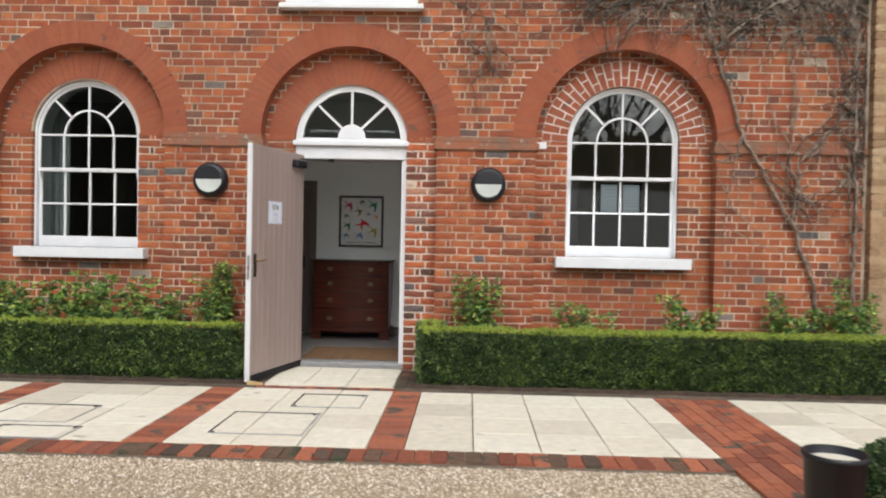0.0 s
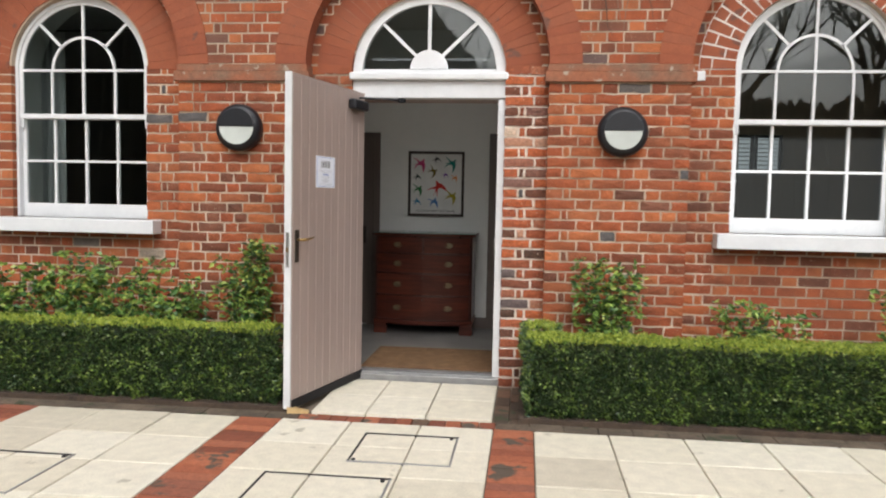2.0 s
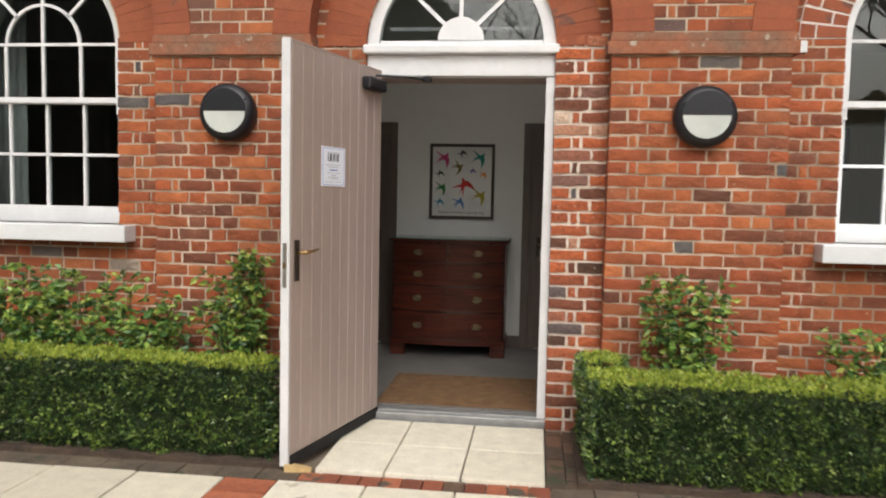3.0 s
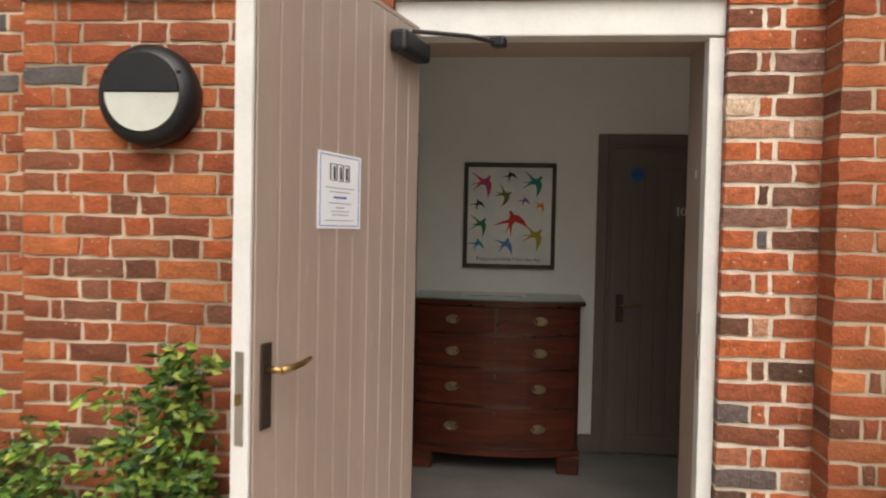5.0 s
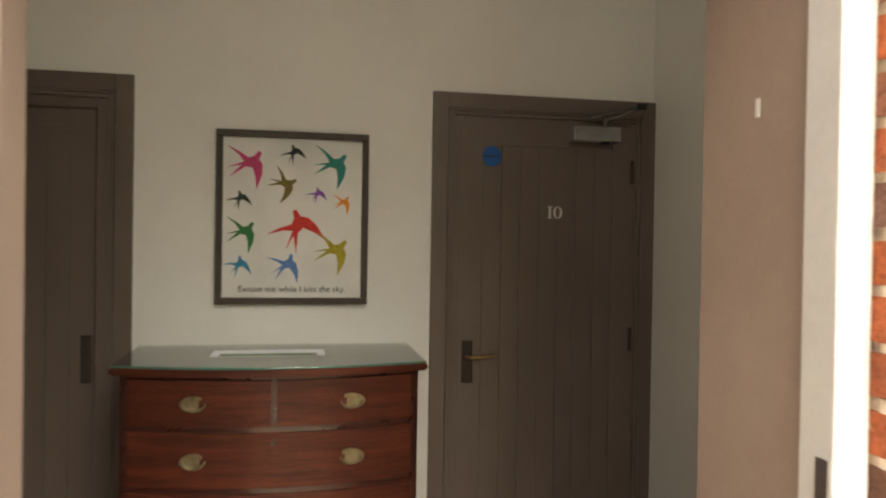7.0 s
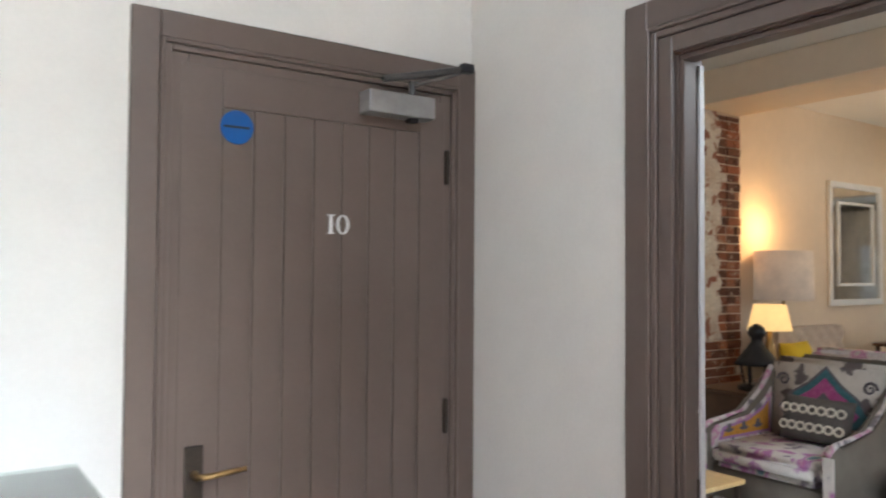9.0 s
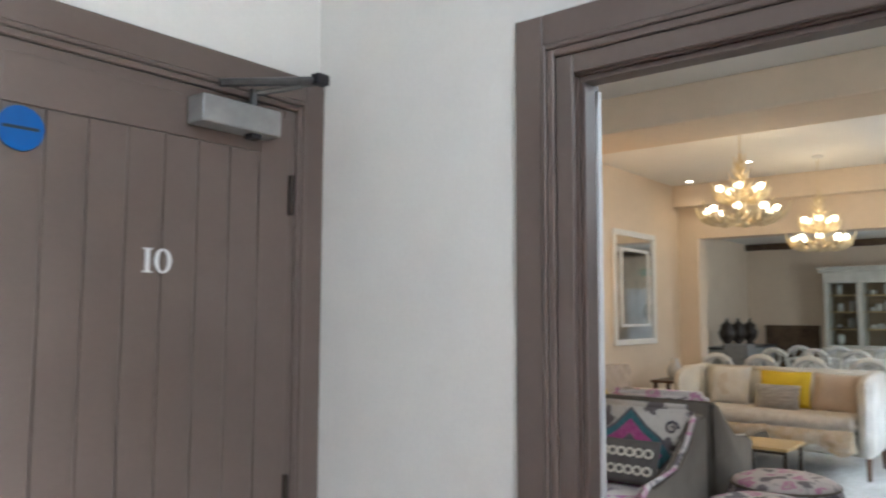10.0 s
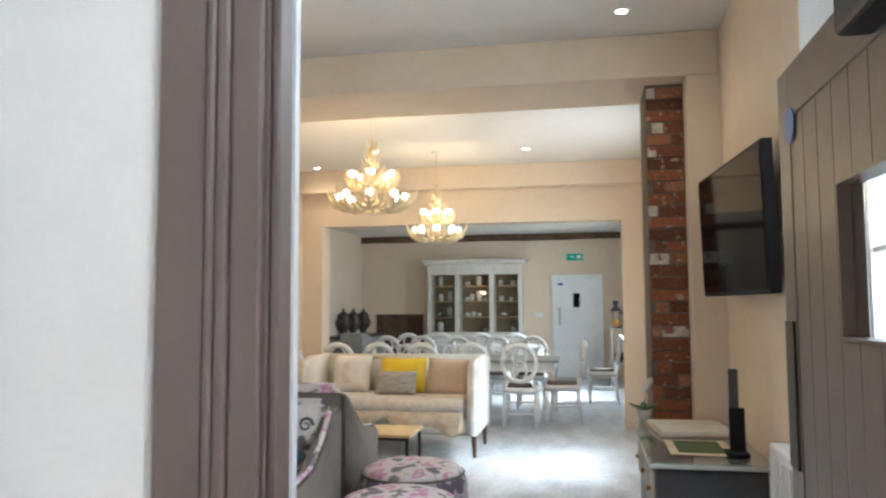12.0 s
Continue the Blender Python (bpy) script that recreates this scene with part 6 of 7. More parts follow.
    if cover == "suzani_fabric":
        for side in (-1, 1):
            scroll = [(-0.0675, w / 2 + side * (0.27 + 0.045 * (1 - u / 14) * math.cos(u * 0.75)), 0.47 + 0.045 * (1 - u / 14) * math.sin(u * 0.75)) for u in range(13)]
            part("scroll", tube(scroll, 0.010, 5, taper=0.004), "grey_stitch", rest)
        for mat_, k in (("grey_stitch", 1.08), ("teal_stitch", 1.0), ("pink_stitch", 0.80), ("grey_stitch", 0.45)):
            fan_ = [(0.0, 0.30 + 0.26 * k), (0.10 * k, 0.30 + 0.16 * k), (0.19 * k, 0.30 + 0.10 * k), (0.27 * k, 0.30), (0.2 * k, 0.22), (-0.2 * k, 0.22), (-0.27 * k, 0.30), (-0.19 * k, 0.30 + 0.10 * k), (-0.10 * k, 0.30 + 0.16 * k)]
            part("medallion", outline(fan_, -0.0015, 0.0015), mat_, rest, m=pose(-0.0665 - 0.010 * (1.2 - k), w / 2, 0, 0, 0, 90))
    part("back_panel", soft((d - 0.02, d + 0.012, 0.02, w - 0.02, 0.10, 0.86), 0.012), "taupe_fabric", t, smooth=True)
    for x in (0.08, d - 0.06):
        for y in (0.06, w - 0.06):
            bm = bmesh.new()
            cyl(bm, 0.014, 0.0, 0.125, 10, 0.022, pose(x, y, 0))
            part("leg", bm, "walnut", t)
    return t


armchair(pose(2.62, 10.44, FLOOR), "suzani_fabric", "armchair in bright embroidered fabric with taupe sides")
armchair(pose(5.0, 11.50, FLOOR, 0, 0, 180), "suzani_light", "taupe armchair turned towards the sofa")
c = cushion(3.14, 10.82, FLOOR + 0.58, 0.44, 0.27, 0.12, "ring_fabric", "dark grey cushion with two rows of pale ovals", -16)
for row_z in (-0.052, 0.05):
    for k in range(7):
        ox = -0.168 + 0.056 * k
        sag = -0.004 - 0.06 * (max(0, 1 - (ox / 0.22) ** 4) * max(0, 1 - (row_z / 0.135) ** 4)) ** 0.5
        part("woven_oval", tube([(ox + 0.025 * math.cos(2 * math.pi * q / 14), sag - 0.001, row_z + 0.022 * math.sin(2 * math.pi * q / 14)) for q in range(15)], 0.008, 5), "cream_fabric", c)


def pouf(x, y, r=0.37, h=0.40):
    t = thing("pouf", "round low stool covered in floral fabric", "stool", pose(x, y, FLOOR) @ Matrix.Diagonal((1, 1, 1.14, 1)), "round stools")
    part("body", lathe([(r * 0.86, 0.06), (r * 0.97, 0.10), (r, 0.2), (r * 0.98, 0.30), (r * 0.93, 0.345)], 40), "suzani_dark", t, smooth=True)
    part("cover", lathe([(r * 0.93, 0.346), (r * 0.86, 0.375), (r * 0.6, h), (0.01, h + 0.008)], 40), "suzani_light", t, "floral top cover", smooth=True)
    part("base", lathe([(r * 0.8, 0.0), (r * 0.84, 0.01), (r * 0.84, 0.06), (r * 0.8, 0.065)], 32), "walnut", t, smooth=True)
    part("piping", tube([(r * 0.93 * math.cos(a), r * 0.93 * math.sin(a), 0.35) for a in [2 * math.pi * k / 32 for k in range(33)]], 0.007, 6), "taupe_fabric", t)


pouf(3.98, 10.14, 0.345)
pouf(3.22, 10.04, 0.335)


def low_table(x, y, w, d, h, label):
    t = thing("coffee_table", label, "table", pose(x, y, FLOOR))
    part("tabletop", boxes((-w / 2, w / 2, -d / 2, d / 2, h - 0.025, h), bevel=0.004), "light_wood", t)
    for sx in (-1, 1):
        for sy in (-1, 1):
            part("leg", boxes((sx * (w / 2 - 0.03) - 0.012, sx * (w / 2 - 0.03) + 0.012, sy * (d / 2 - 0.03) - 0.012, sy * (d / 2 - 0.03) + 0.012, 0, h - 0.025)), "old_bronze", t)
        part("rail", boxes((sx * (w / 2 - 0.03) - 0.008, sx * (w / 2 - 0.03) + 0.008, -d / 2 + 0.045, d / 2 - 0.045, h - 0.05, h - 0.026)), "old_bronze", t)


low_table(5.42, 10.66, 0.5, 0.44, 0.42, "small table with a pale wooden top by the sofa")
low_table(2.0, 10.98, 0.45, 0.6, 0.40, "small table with a pale wooden top before the armchair")

# things along the north side of the lounge
cab = thing("side_cabinet", "dark wooden side cabinet", "cabinet", pose(3.75, 11.68, FLOOR))
part("body", boxes((-0.22, 0.62, -0.22, 0.26, 0.06, 0.58), bevel=0.006), "walnut", cab)
part("top", boxes((-0.24, 0.64, -0.24, 0.28, 0.582, 0.61), bevel=0.006), "walnut", cab)
for sx in (-1, 3.22):
    for sy in (-1, 1):
        part("foot", boxes((sx * 0.18 - 0.025, sx * 0.18 + 0.025, sy * 0.18 - 0.025, sy * 0.18 + 0.025, 0, 0.06)), "walnut", cab)
lantern = thing("lantern", "black metal lantern with a domed top", "lantern", pose(3.74, 11.60, FLOOR + 0.61) @ Matrix.Diagonal((1.3, 1.3, 1.4, 1)))
part("base", lathe([(0.10, 0), (0.10, 0.02), (0.07, 0.03), (0.065, 0.032)], 20), "black_metal", lantern)
part("roof", lathe([(0.12, 0.13), (0.10, 0.16), (0.05, 0.22), (0.03, 0.25), (0.035, 0.27), (0.05, 0.29), (0.04, 0.32), (0.012, 0.34)], 20), "black_metal", lantern, smooth=True)
for k in range(6):
    a = k * math.pi / 3
    part("post", tube([(0.065 * math.cos(a), 0.065 * math.sin(a), 0.03), (0.085 * math.cos(a), 0.085 * math.sin(a), 0.135)], 0.006, 5), "black_metal", lantern)
spk = thing("loudspeaker", "tall slim black loudspeaker beside the pier", "loudspeaker", pose(3.55, 12.25, FLOOR))
part("body", boxes((-0.06, 0.06, -0.08, 0.08, 0.02, 0.92), bevel=0.006), "black_plastic", spk)
part("foot", boxes((-0.09, 0.09, -0.11, 0.11, 0, 0.019), bevel=0.004), "black_plastic", spk)
part("grille", boxes((-0.063, -0.0605, -0.065, 0.065, 0.10, 0.88)), "rubber", spk)


def table_lamp(x, y, z, r0, r1, sh, base, shade_mat, label, name="table_lamp"):
    t = thing(name, label, "lamp", pose(x, y, z))
    part("base", lathe([(0.07, 0), (0.075, 0.015), (0.03, 0.03), (0.045, base * 0.35), (0.055, base * 0.55), (0.02, base * 0.8), (0.012, base + 0.05)], 20), "brass", t, smooth=True)
    bm = lathe([(r0, base), (r1, base + sh), (r1 - 0.006, base + sh), (r0 - 0.006, base + 0.004)], 32)
    part("shade", bm, shade_mat, t, smooth=True)


st = thing("side_table", "small dark side table holding a lamp", "table", pose(5.28, 12.37, FLOOR))
part("tabletop", lathe([(0.19, 0.60), (0.20, 0.61), (0.20, 0.625), (0.19, 0.63)], 28), "walnut", st)
part("pedestal", lathe([(0.15, 0), (0.14, 0.03), (0.03, 0.06), (0.025, 0.3), (0.035, 0.6)], 16), "walnut", st, smooth=True)
table_lamp(5.28, 12.33, FLOOR + 0.63, 0.26, 0.25, 0.45, 0.58, "linen_shade", "tall lamp with a large linen drum shade")
table_lamp(4.22, 11.80, FLOOR + 0.61, 0.165, 0.12, 0.20, 0.40, "lit_shade", "small lit lamp with a glowing amber shade")
lamp("lamp_glow", "POINT", pose(5.28, 12.33, 1.95), 1.5, (1.0, 0.55, 0.20), 0.08)

tuft = thing("tufted_sofa", "beige button-back sofa against the wall", "sofa", pose(4.66, 11.53, FLOOR))
part("base", soft((0, 1.05, 0.0, 0.58, 0.14, 0.42), 0.03), "beige_fabric", tuft, smooth=True)
part("seat_cushion", soft((0.1, 0.95, -0.02, 0.48, 0.422, 0.52), 0.03), "beige_fabric", tuft, smooth=True)
pad = bmesh.new()
NU, NV = 36, 22
grid_ = [[pad.verts.new((1.05 * i / NU, 0.50 - 0.030 * abs(math.sin(math.pi * (i / 6 + k / 5.5))) ** 0.6 * abs(math.sin(math.pi * (i / 6 - k / 5.5))) ** 0.6, 0.425 + 0.565 * k / NV)) for k in range(NV + 1)] for i in range(NU + 1)]
for i in range(NU):
    for k in range(NV):
        pad.faces.new((grid_[i][k], grid_[i + 1][k], grid_[i + 1][k + 1], grid_[i][k + 1]))
part("tufted_pad", pad, "beige_fabric", tuft, "deep-buttoned padding", smooth=True)
part("back", soft((0, 1.05, 0.501, 0.60, 0.425, 0.99), 0.02), "beige_fabric", tuft, smooth=True)
for x0 in (-0.002, 0.932):
    part("arm", soft((x0, x0 + 0.12, 0.0, 0.49, 0.425, 0.70), 0.04), "beige_fabric", tuft, smooth=True)
for i in range(1, 12):
    for k in range(1, 4):
        if (i + k) % 2 == 0:
            bm = bmesh.new()
            bmesh.ops.create_icosphere(bm, subdivisions=1, radius=0.012)
            part("button", bm, "taupe_fabric", tuft, m=pose(1.05 * i / 12, 0.496, 0.425 + 0.565 * k / 4))
for x in (0.08, 0.97):
    for y in (0.08, 0.50):
        part("leg", boxes((x - 0.025, x + 0.025, y - 0.025, y + 0.025, 0, 0.14)), "walnut", tuft)
cushion(4.84, 11.93, FLOOR + 0.70, 0.40, 0.36, 0.13, "yellow_fabric", "yellow cushion on the button-back sofa", -14, yaw=0)

for bx in (2.30, 2.66):
    blind = thing("louvred_shutter", "louvred shutter with daylight between its slats", "shutter", pose(bx, LEFT + 0.05, 2.1), "pair of shutters")
    for d in ((-0.175, -0.135, -0.02, 0.02, -0.255, 0.255), (0.135, 0.175, -0.02, 0.02, -0.255, 0.255), (-0.134, 0.134, -0.02, 0.02, 0.22, 0.255), (-0.134, 0.134, -0.02, 0.02, -0.255, -0.22)):
        part("frame", boxes(d, bevel=0.003), "cabinet_dark", blind)
    for k in range(8):
        part("slat", boxes((-0.133, 0.133, -0.015, 0.015, -0.003, 0.003)), "white_wood", blind, m=pose(0, 0, -0.19 + 0.055 * k, 20))
solid("backdrop", boxes((1.9, 3.06, 13.2, 13.21, 1.5, 2.7)), "sky_glow", "plain pale daylight beyond the shuttered window", "backdrop")

mir = thing("mirror", "rectangular wall mirror in a wide white frame", "mirror", pose(7.07, LEFT - 0.003, 1.845))
for b in ((-0.55, 0.55, -0.035, 0, 0.59, 0.655), (-0.55, 0.55, -0.035, 0, -0.655, -0.59), (-0.55, -0.485, -0.035, 0, -0.589, 0.589), (0.485, 0.55, -0.035, 0, -0.589, 0.589)):
    part("frame", boxes(b, bevel=0.008), "white_wood", mir)
for b in ((-0.34, 0.34, -0.032, -0.012, 0.42, 0.45), (-0.34, 0.34, -0.032, -0.012, -0.45, -0.42), (-0.37, -0.34, -0.032, -0.012, -0.45, 0.45), (0.34, 0.37, -0.032, -0.012, -0.45, 0.45)):
    part("inner_frame", boxes(b, bevel=0.004), "white_wood", mir)
part("glass", boxes((-0.486, 0.486, -0.014, -0.006, -0.592, 0.592)), "mirror_silver", mir)
et = thing("side_table", "carved wooden side table with a white vase lamp beside it", "table", pose(7.25, 12.2, FLOOR))
part("tabletop", boxes((-0.22, 0.22, -0.2, 0.2, 0.70, 0.73), bevel=0.006), "walnut", et)
part("shelf", boxes((-0.19, 0.19, -0.17, 0.17, 0.40, 0.42)), "walnut", et)
for sx in (-1, 1):
    for sy in (-1, 1):
        part("leg", lathe([(0.02, 0), (0.025, 0.1), (0.015, 0.2), (0.028, 0.38), (0.018, 0.5), (0.026, 0.7)], 10, pose(sx * 0.18, sy * 0.16, 0)), "walnut", et, smooth=True)
vase = thing("vase", "white china vase on the side table", "vase", pose(7.25, 12.2, FLOOR + 0.73))
part("body", lathe([(0.05, 0), (0.08, 0.06), (0.085, 0.12), (0.04, 0.2), (0.045, 0.24), (0.035, 0.235)], 20), "china", vase, smooth=True)


def chandelier(x, y, z, r):
    """Tiers of pale antler arms with small bulbs round a spiked stem; z is the lowest tier."""
    t = thing("chandelier", "tiered pale antler chandelier with lit candle bulbs", "chandelier", pose(x, y, z), "chandeliers")
    rg = random.Random(int(x * 10))
    part("rod", tube([(0, 0, 0.5), (0, 0, CEIL - z - 0.012)], 0.004, 6), "antler", t)
    part("canopy", lathe([(0.05, CEIL - z - 0.03), (0.055, CEIL - z - 0.012), (0.05, CEIL - z - 0.002)], 20), "white_wood", t)
    part("stem", lathe([(0.02, -0.05), (0.045, -0.02), (0.04, 0.1), (0.05, 0.2), (0.032, 0.3), (0.035, 0.4), (0.012, 0.56)], 12), "antler", t, smooth=True)
    for tier, (rad, h, n) in enumerate(((r, 0.0, 8), (r * 0.62, 0.19, 5))):
        for k in range(n):
            a = 2 * math.pi * (k + 0.5 * tier) / n + 0.2
            ca, sa = math.cos(a), math.sin(a)
            f = lambda u, v, w=0.0: (ca * rad * u - sa * w, sa * rad * u + ca * w, h + v)
            bm = tube([f(0.05, 0.03), f(0.3, -0.045), f(0.62, -0.055), f(0.86, -0.015), f(0.97, 0.05), f(1.02, 0.12)], 0.028, 7, taper=0.008)
            for side in (-1, 1):
                # the palm of the antler spreads sideways into tines
                tube([f(0.45, -0.05), f(0.62, -0.045, side * 0.07), f(0.80, -0.01, side * 0.105), f(0.90, 0.06, side * 0.12)], 0.022, 6, bm, 0.005)
                tube([f(0.70, -0.04), f(0.86, -0.01, side * 0.05), f(0.98, 0.06, side * 0.06)], 0.018, 6, bm, 0.004)
            for u in (0.25, 0.42):
                tube([f(u, -0.04), f(u + 0.06, 0.0, rg.uniform(-0.03, 0.03)), f(u + 0.12, 0.07 + rg.uniform(0, 0.03), rg.uniform(-0.05, 0.05))], 0.015, 5, bm, 0.003)
            arm = part("antler_arm", bm, "antler", t, smooth=True)
            bu = bmesh.new()
            bmesh.ops.create_uvsphere(bu, u_segments=12, v_segments=8, radius=0.031)
            part("bulb", bu, "bulb", arm, "warm lit bulb", m=Matrix.Translation(f(0.74, 0.065)), smooth=True)
            cu = bmesh.new()
            cyl(cu, 0.014, 0, 0.075, 8)
            part("candle_cup", cu, "antler", arm, m=Matrix.Translation(f(0.74, -0.04)))
    for k in range(30):
        a, u = k * 2.4, k / 29
        low, reach = 0.14 + 0.34 * u, (0.15 - 0.10 * u) * rg.uniform(0.8, 1.15)
        ca, sa = math.cos(a), math.sin(a)
        part("spike", tube([(0.02 * ca, 0.02 * sa, low), (reach * 0.65 * ca, reach * 0.65 * sa, low + 0.02), (reach * ca, reach * sa, low + 0.085)], 0.014, 5, taper=0.003), "antler", t, smooth=True)
    lamp("chandelier_glow", "POINT", pose(x, y, z + 0.25), 1.15, (1.0, 0.68, 0.36), 0.22)


chandelier(5.55, 10.86, 2.385, 0.385)
chandelier(7.35, 10.65, 2.27, 0.32)

for x, y in ((3.64, 8.82), (7.40, 9.67), (8.0, 12.27), (7.2, 11.3), (2.2, 11.2)):
    t = thing("ceiling_spotlight", "small recessed ceiling spotlight, lit", "spotlight", pose(x, y, CEIL - 0.002), "ceiling spotlights")
    part("bezel", lathe([(0.03, 0.0), (0.05, -0.001), (0.048, -0.006), (0.03, -0.008)], 24), "white_wood", t)
    part("lens", lathe([(0.001, -0.0105), (0.029, -0.0105), (0.03, -0.0085)], 20), "spot_glow", t)
    lamp("spotlight_beam", "SPOT", pose(x, y, CEIL - 0.03), 0.5, (1.0, 0.74, 0.45), 0.03, cone=130)

# television, console and what stands on it
tv = thing("television", "black flat television on a wall bracket", "television", pose(3.19, 8.335, 1.875, 0, 0, 4.4) @ pose(0, 0, 0, -1.5))
part("screen", boxes((-0.575, 0.575, 0.02, 0.024, -0.31, 0.31)), "tv_screen", tv)
part("case", boxes((-0.59, 0.59, -0.03, 0.0195, -0.33, 0.325), bevel=0.006), "black_plastic", tv)
part("bracket", boxes((-0.12, 0.12, -0.11, -0.031, -0.1, 0.1)), "black_metal", tv)
con = thing("console_table", "dark console table with a glass top against the wall", "table", pose(2.86, 8.25, FLOOR))
part("body", boxes((0.04, 1.26, 0.02, 0.50, 0.10, 0.69), bevel=0.006), "cabinet_dark", con)
part("top", boxes((0.0, 1.30, 0.0, 0.54, 0.692, 0.712), bevel=0.006), "grey_paint", con)
part("glass_top", boxes((0.004, 1.296, 0.004, 0.536, 0.7125, 0.722)), "clear_glass", con)
for x in (0.06, 1.24):
    for y in (0.05, 0.47):
        part("leg", lathe([(0.02, 0), (0.025, 0.03), (0.018, 0.06), (0.025, 0.1)], 10, pose(x, y, 0)), "grey_paint", con)
for k in range(3):
    d = part("drawer", boxes((0.08 + 0.4 * k, 0.44 + 0.4 * k, 0.501, 0.512, 0.44, 0.66), bevel=0.004), "grey_paint", con)
    part("knob", lathe([(0.008, 0), (0.014, 0.012), (0.012, 0.022), (0.002, 0.024)], 12, pose(0.26 + 0.4 * k, 0.513, 0.55, -90)), "brass", d)
mat_ob = thing("place_mat", "green and gold patterned mat on the glass", "mat", pose(3.25, 8.52, FLOOR + 0.7225))
part("sheet", boxes((-0.2, 0.2, -0.15, 0.15, 0, 0.004)), "throw_band", mat_ob)
part("motif", boxes((-0.16, 0.16, -0.11, 0.11, 0.0045, 0.006)), "grass", mat_ob)
book = thing("guest_book", "open guest book with white pages", "book", pose(3.80, 8.50, FLOOR + 0.723, 0, 0, 96))
part("cover", boxes((-0.20, 0.20, -0.24, 0.24, 0, 0.008)), "beige_fabric", book)
for s in (-1, 1):
    bm = bmesh.new()
    pr = [(0.0, 0.022), (0.03, 0.036), (0.13, 0.034), (0.228, 0.026)]
    up = [[bm.verts.new((x, s * y, z)) for y, z in pr] for x in (-0.19, 0.19)]
    dn = [[bm.verts.new((x, s * y, 0.009)) for y, z in pr] for x in (-0.19, 0.19)]
    for i in range(3):
        bm.faces.new((up[0][i], up[0][i + 1], up[1][i + 1], up[1][i]))
        for q in (0, 1):
            bm.faces.new((up[q][i], up[q][i + 1], dn[q][i + 1], dn[q][i]))
    bm.faces.new((up[0][3], up[1][3], dn[1][3], dn[0][3]))
    bm.faces.new((up[0][0], up[1][0], dn[1][0], dn[0][0]))
    part("page_block", bm, "cream_fabric", book, "cream pages")
mh = thing("card_stand", "black upright card stand on the console", "stand", pose(3.08, 8.37, FLOOR + 0.723))
part("foot", boxes((-0.06, 0.06, -0.05, 0.05, 0, 0.02), bevel=0.004), "black_plastic", mh)
part("upright", boxes((-0.012, 0.012, -0.04, 0.03, 0.02, 0.22), bevel=0.004), "black_plastic", mh)
part("panel", boxes((0.03, 0.045, -0.022, 0.022, 0.02, 0.40), bevel=0.004), "cabinet_dark", mh)
orc = thing("orchid", "white orchid with broad green leaves in a small pot", "plant", pose(4.07, 8.72, FLOOR + 0.723) @ Matrix.Diagonal((0.75, 0.75, 0.8, 1)))
part("pot", lathe([(0.04, 0), (0.055, 0.09), (0.06, 0.095), (0.05, 0.09), (0.01, 0.085)], 18), "china", orc, smooth=True)
part("stem", tube([(0, 0, 0.08), (-0.01, -0.01, 0.2), (0.0, -0.03, 0.28), (0.0, -0.06, 0.31)], 0.003, 5), "green_stem", orc)
for k in range(5):
    a = k * 1.26
    bm = bmesh.new()
    bmesh.ops.create_uvsphere(bm, u_segments=10, v_segments=6, radius=1)
    bmesh.ops.scale(bm, vec=(0.075, 0.032, 0.008), verts=bm.verts)
    part("leaf", bm, "green_leaf", orc, m=pose(0.06 * math.cos(a), 0.06 * math.sin(a), 0.11, 0, -25, math.degrees(a)), smooth=True)
for k in range(6):
    bm = bmesh.new()
    bmesh.ops.create_uvsphere(bm, u_segments=8, v_segments=5, radius=1)
    bmesh.ops.scale(bm, vec=(0.03, 0.012, 0.028), verts=bm.verts)
    part("bloom", bm, "white_fabric", orc, m=pose(rng.uniform(-0.02, 0.02), 0.01 - 0.012 * k, 0.24 + 0.014 * k, 0, 0, rng.uniform(0, 180)), smooth=True)
rad = thing("radiator", "white panel radiator under the window", "radiator", pose(1.30, 8.23, 0))
part("panel", boxes((0, 1.35, 0.0, 0.09, 0.20, 0.93), bevel=0.012), "white_paint", rad)
for k in range(22):
    part("fin", boxes((0.03 + 0.06 * k, 0.062 + 0.06 * k, 0.0905, 0.096, 0.24, 0.89), bevel=0.0025, seg=1), "white_paint", rad)
for x in (0.1, 1.25):
    part("bracket", boxes((x - 0.01, x + 0.01, 0.03, 0.05, FLOOR - 0.004, 0.20)), "white_paint", rad)

# ---------- dining end ----------
DX = 14.8
timber = bmesh.new()
quad_box(timber, DX - 0.09, DX - 0.002, INSIDE, DINE, 2.84, 2.965)
bmesh.ops.subdivide_edges(timber, edges=[e for e in timber.edges if abs(e.verts[0].co.y - e.verts[1].co.y) > 1], cuts=24)
for v in timber.verts:
    v.co.z += 0.022 * noise.noise((v.co.y * 1.3, v.co.z * 9, 2)) * (1 if v.co.z < 2.9 else 0)
    v.co.x += 0.015 * noise.noise((v.co.y * 2.0, 3, v.co.z * 5)) * (1 if v.co.x < DX - 0.05 else 0)
solid("timber_beam", timber, "old_timber", "rough dark old timber beam along the wall head", "beam")

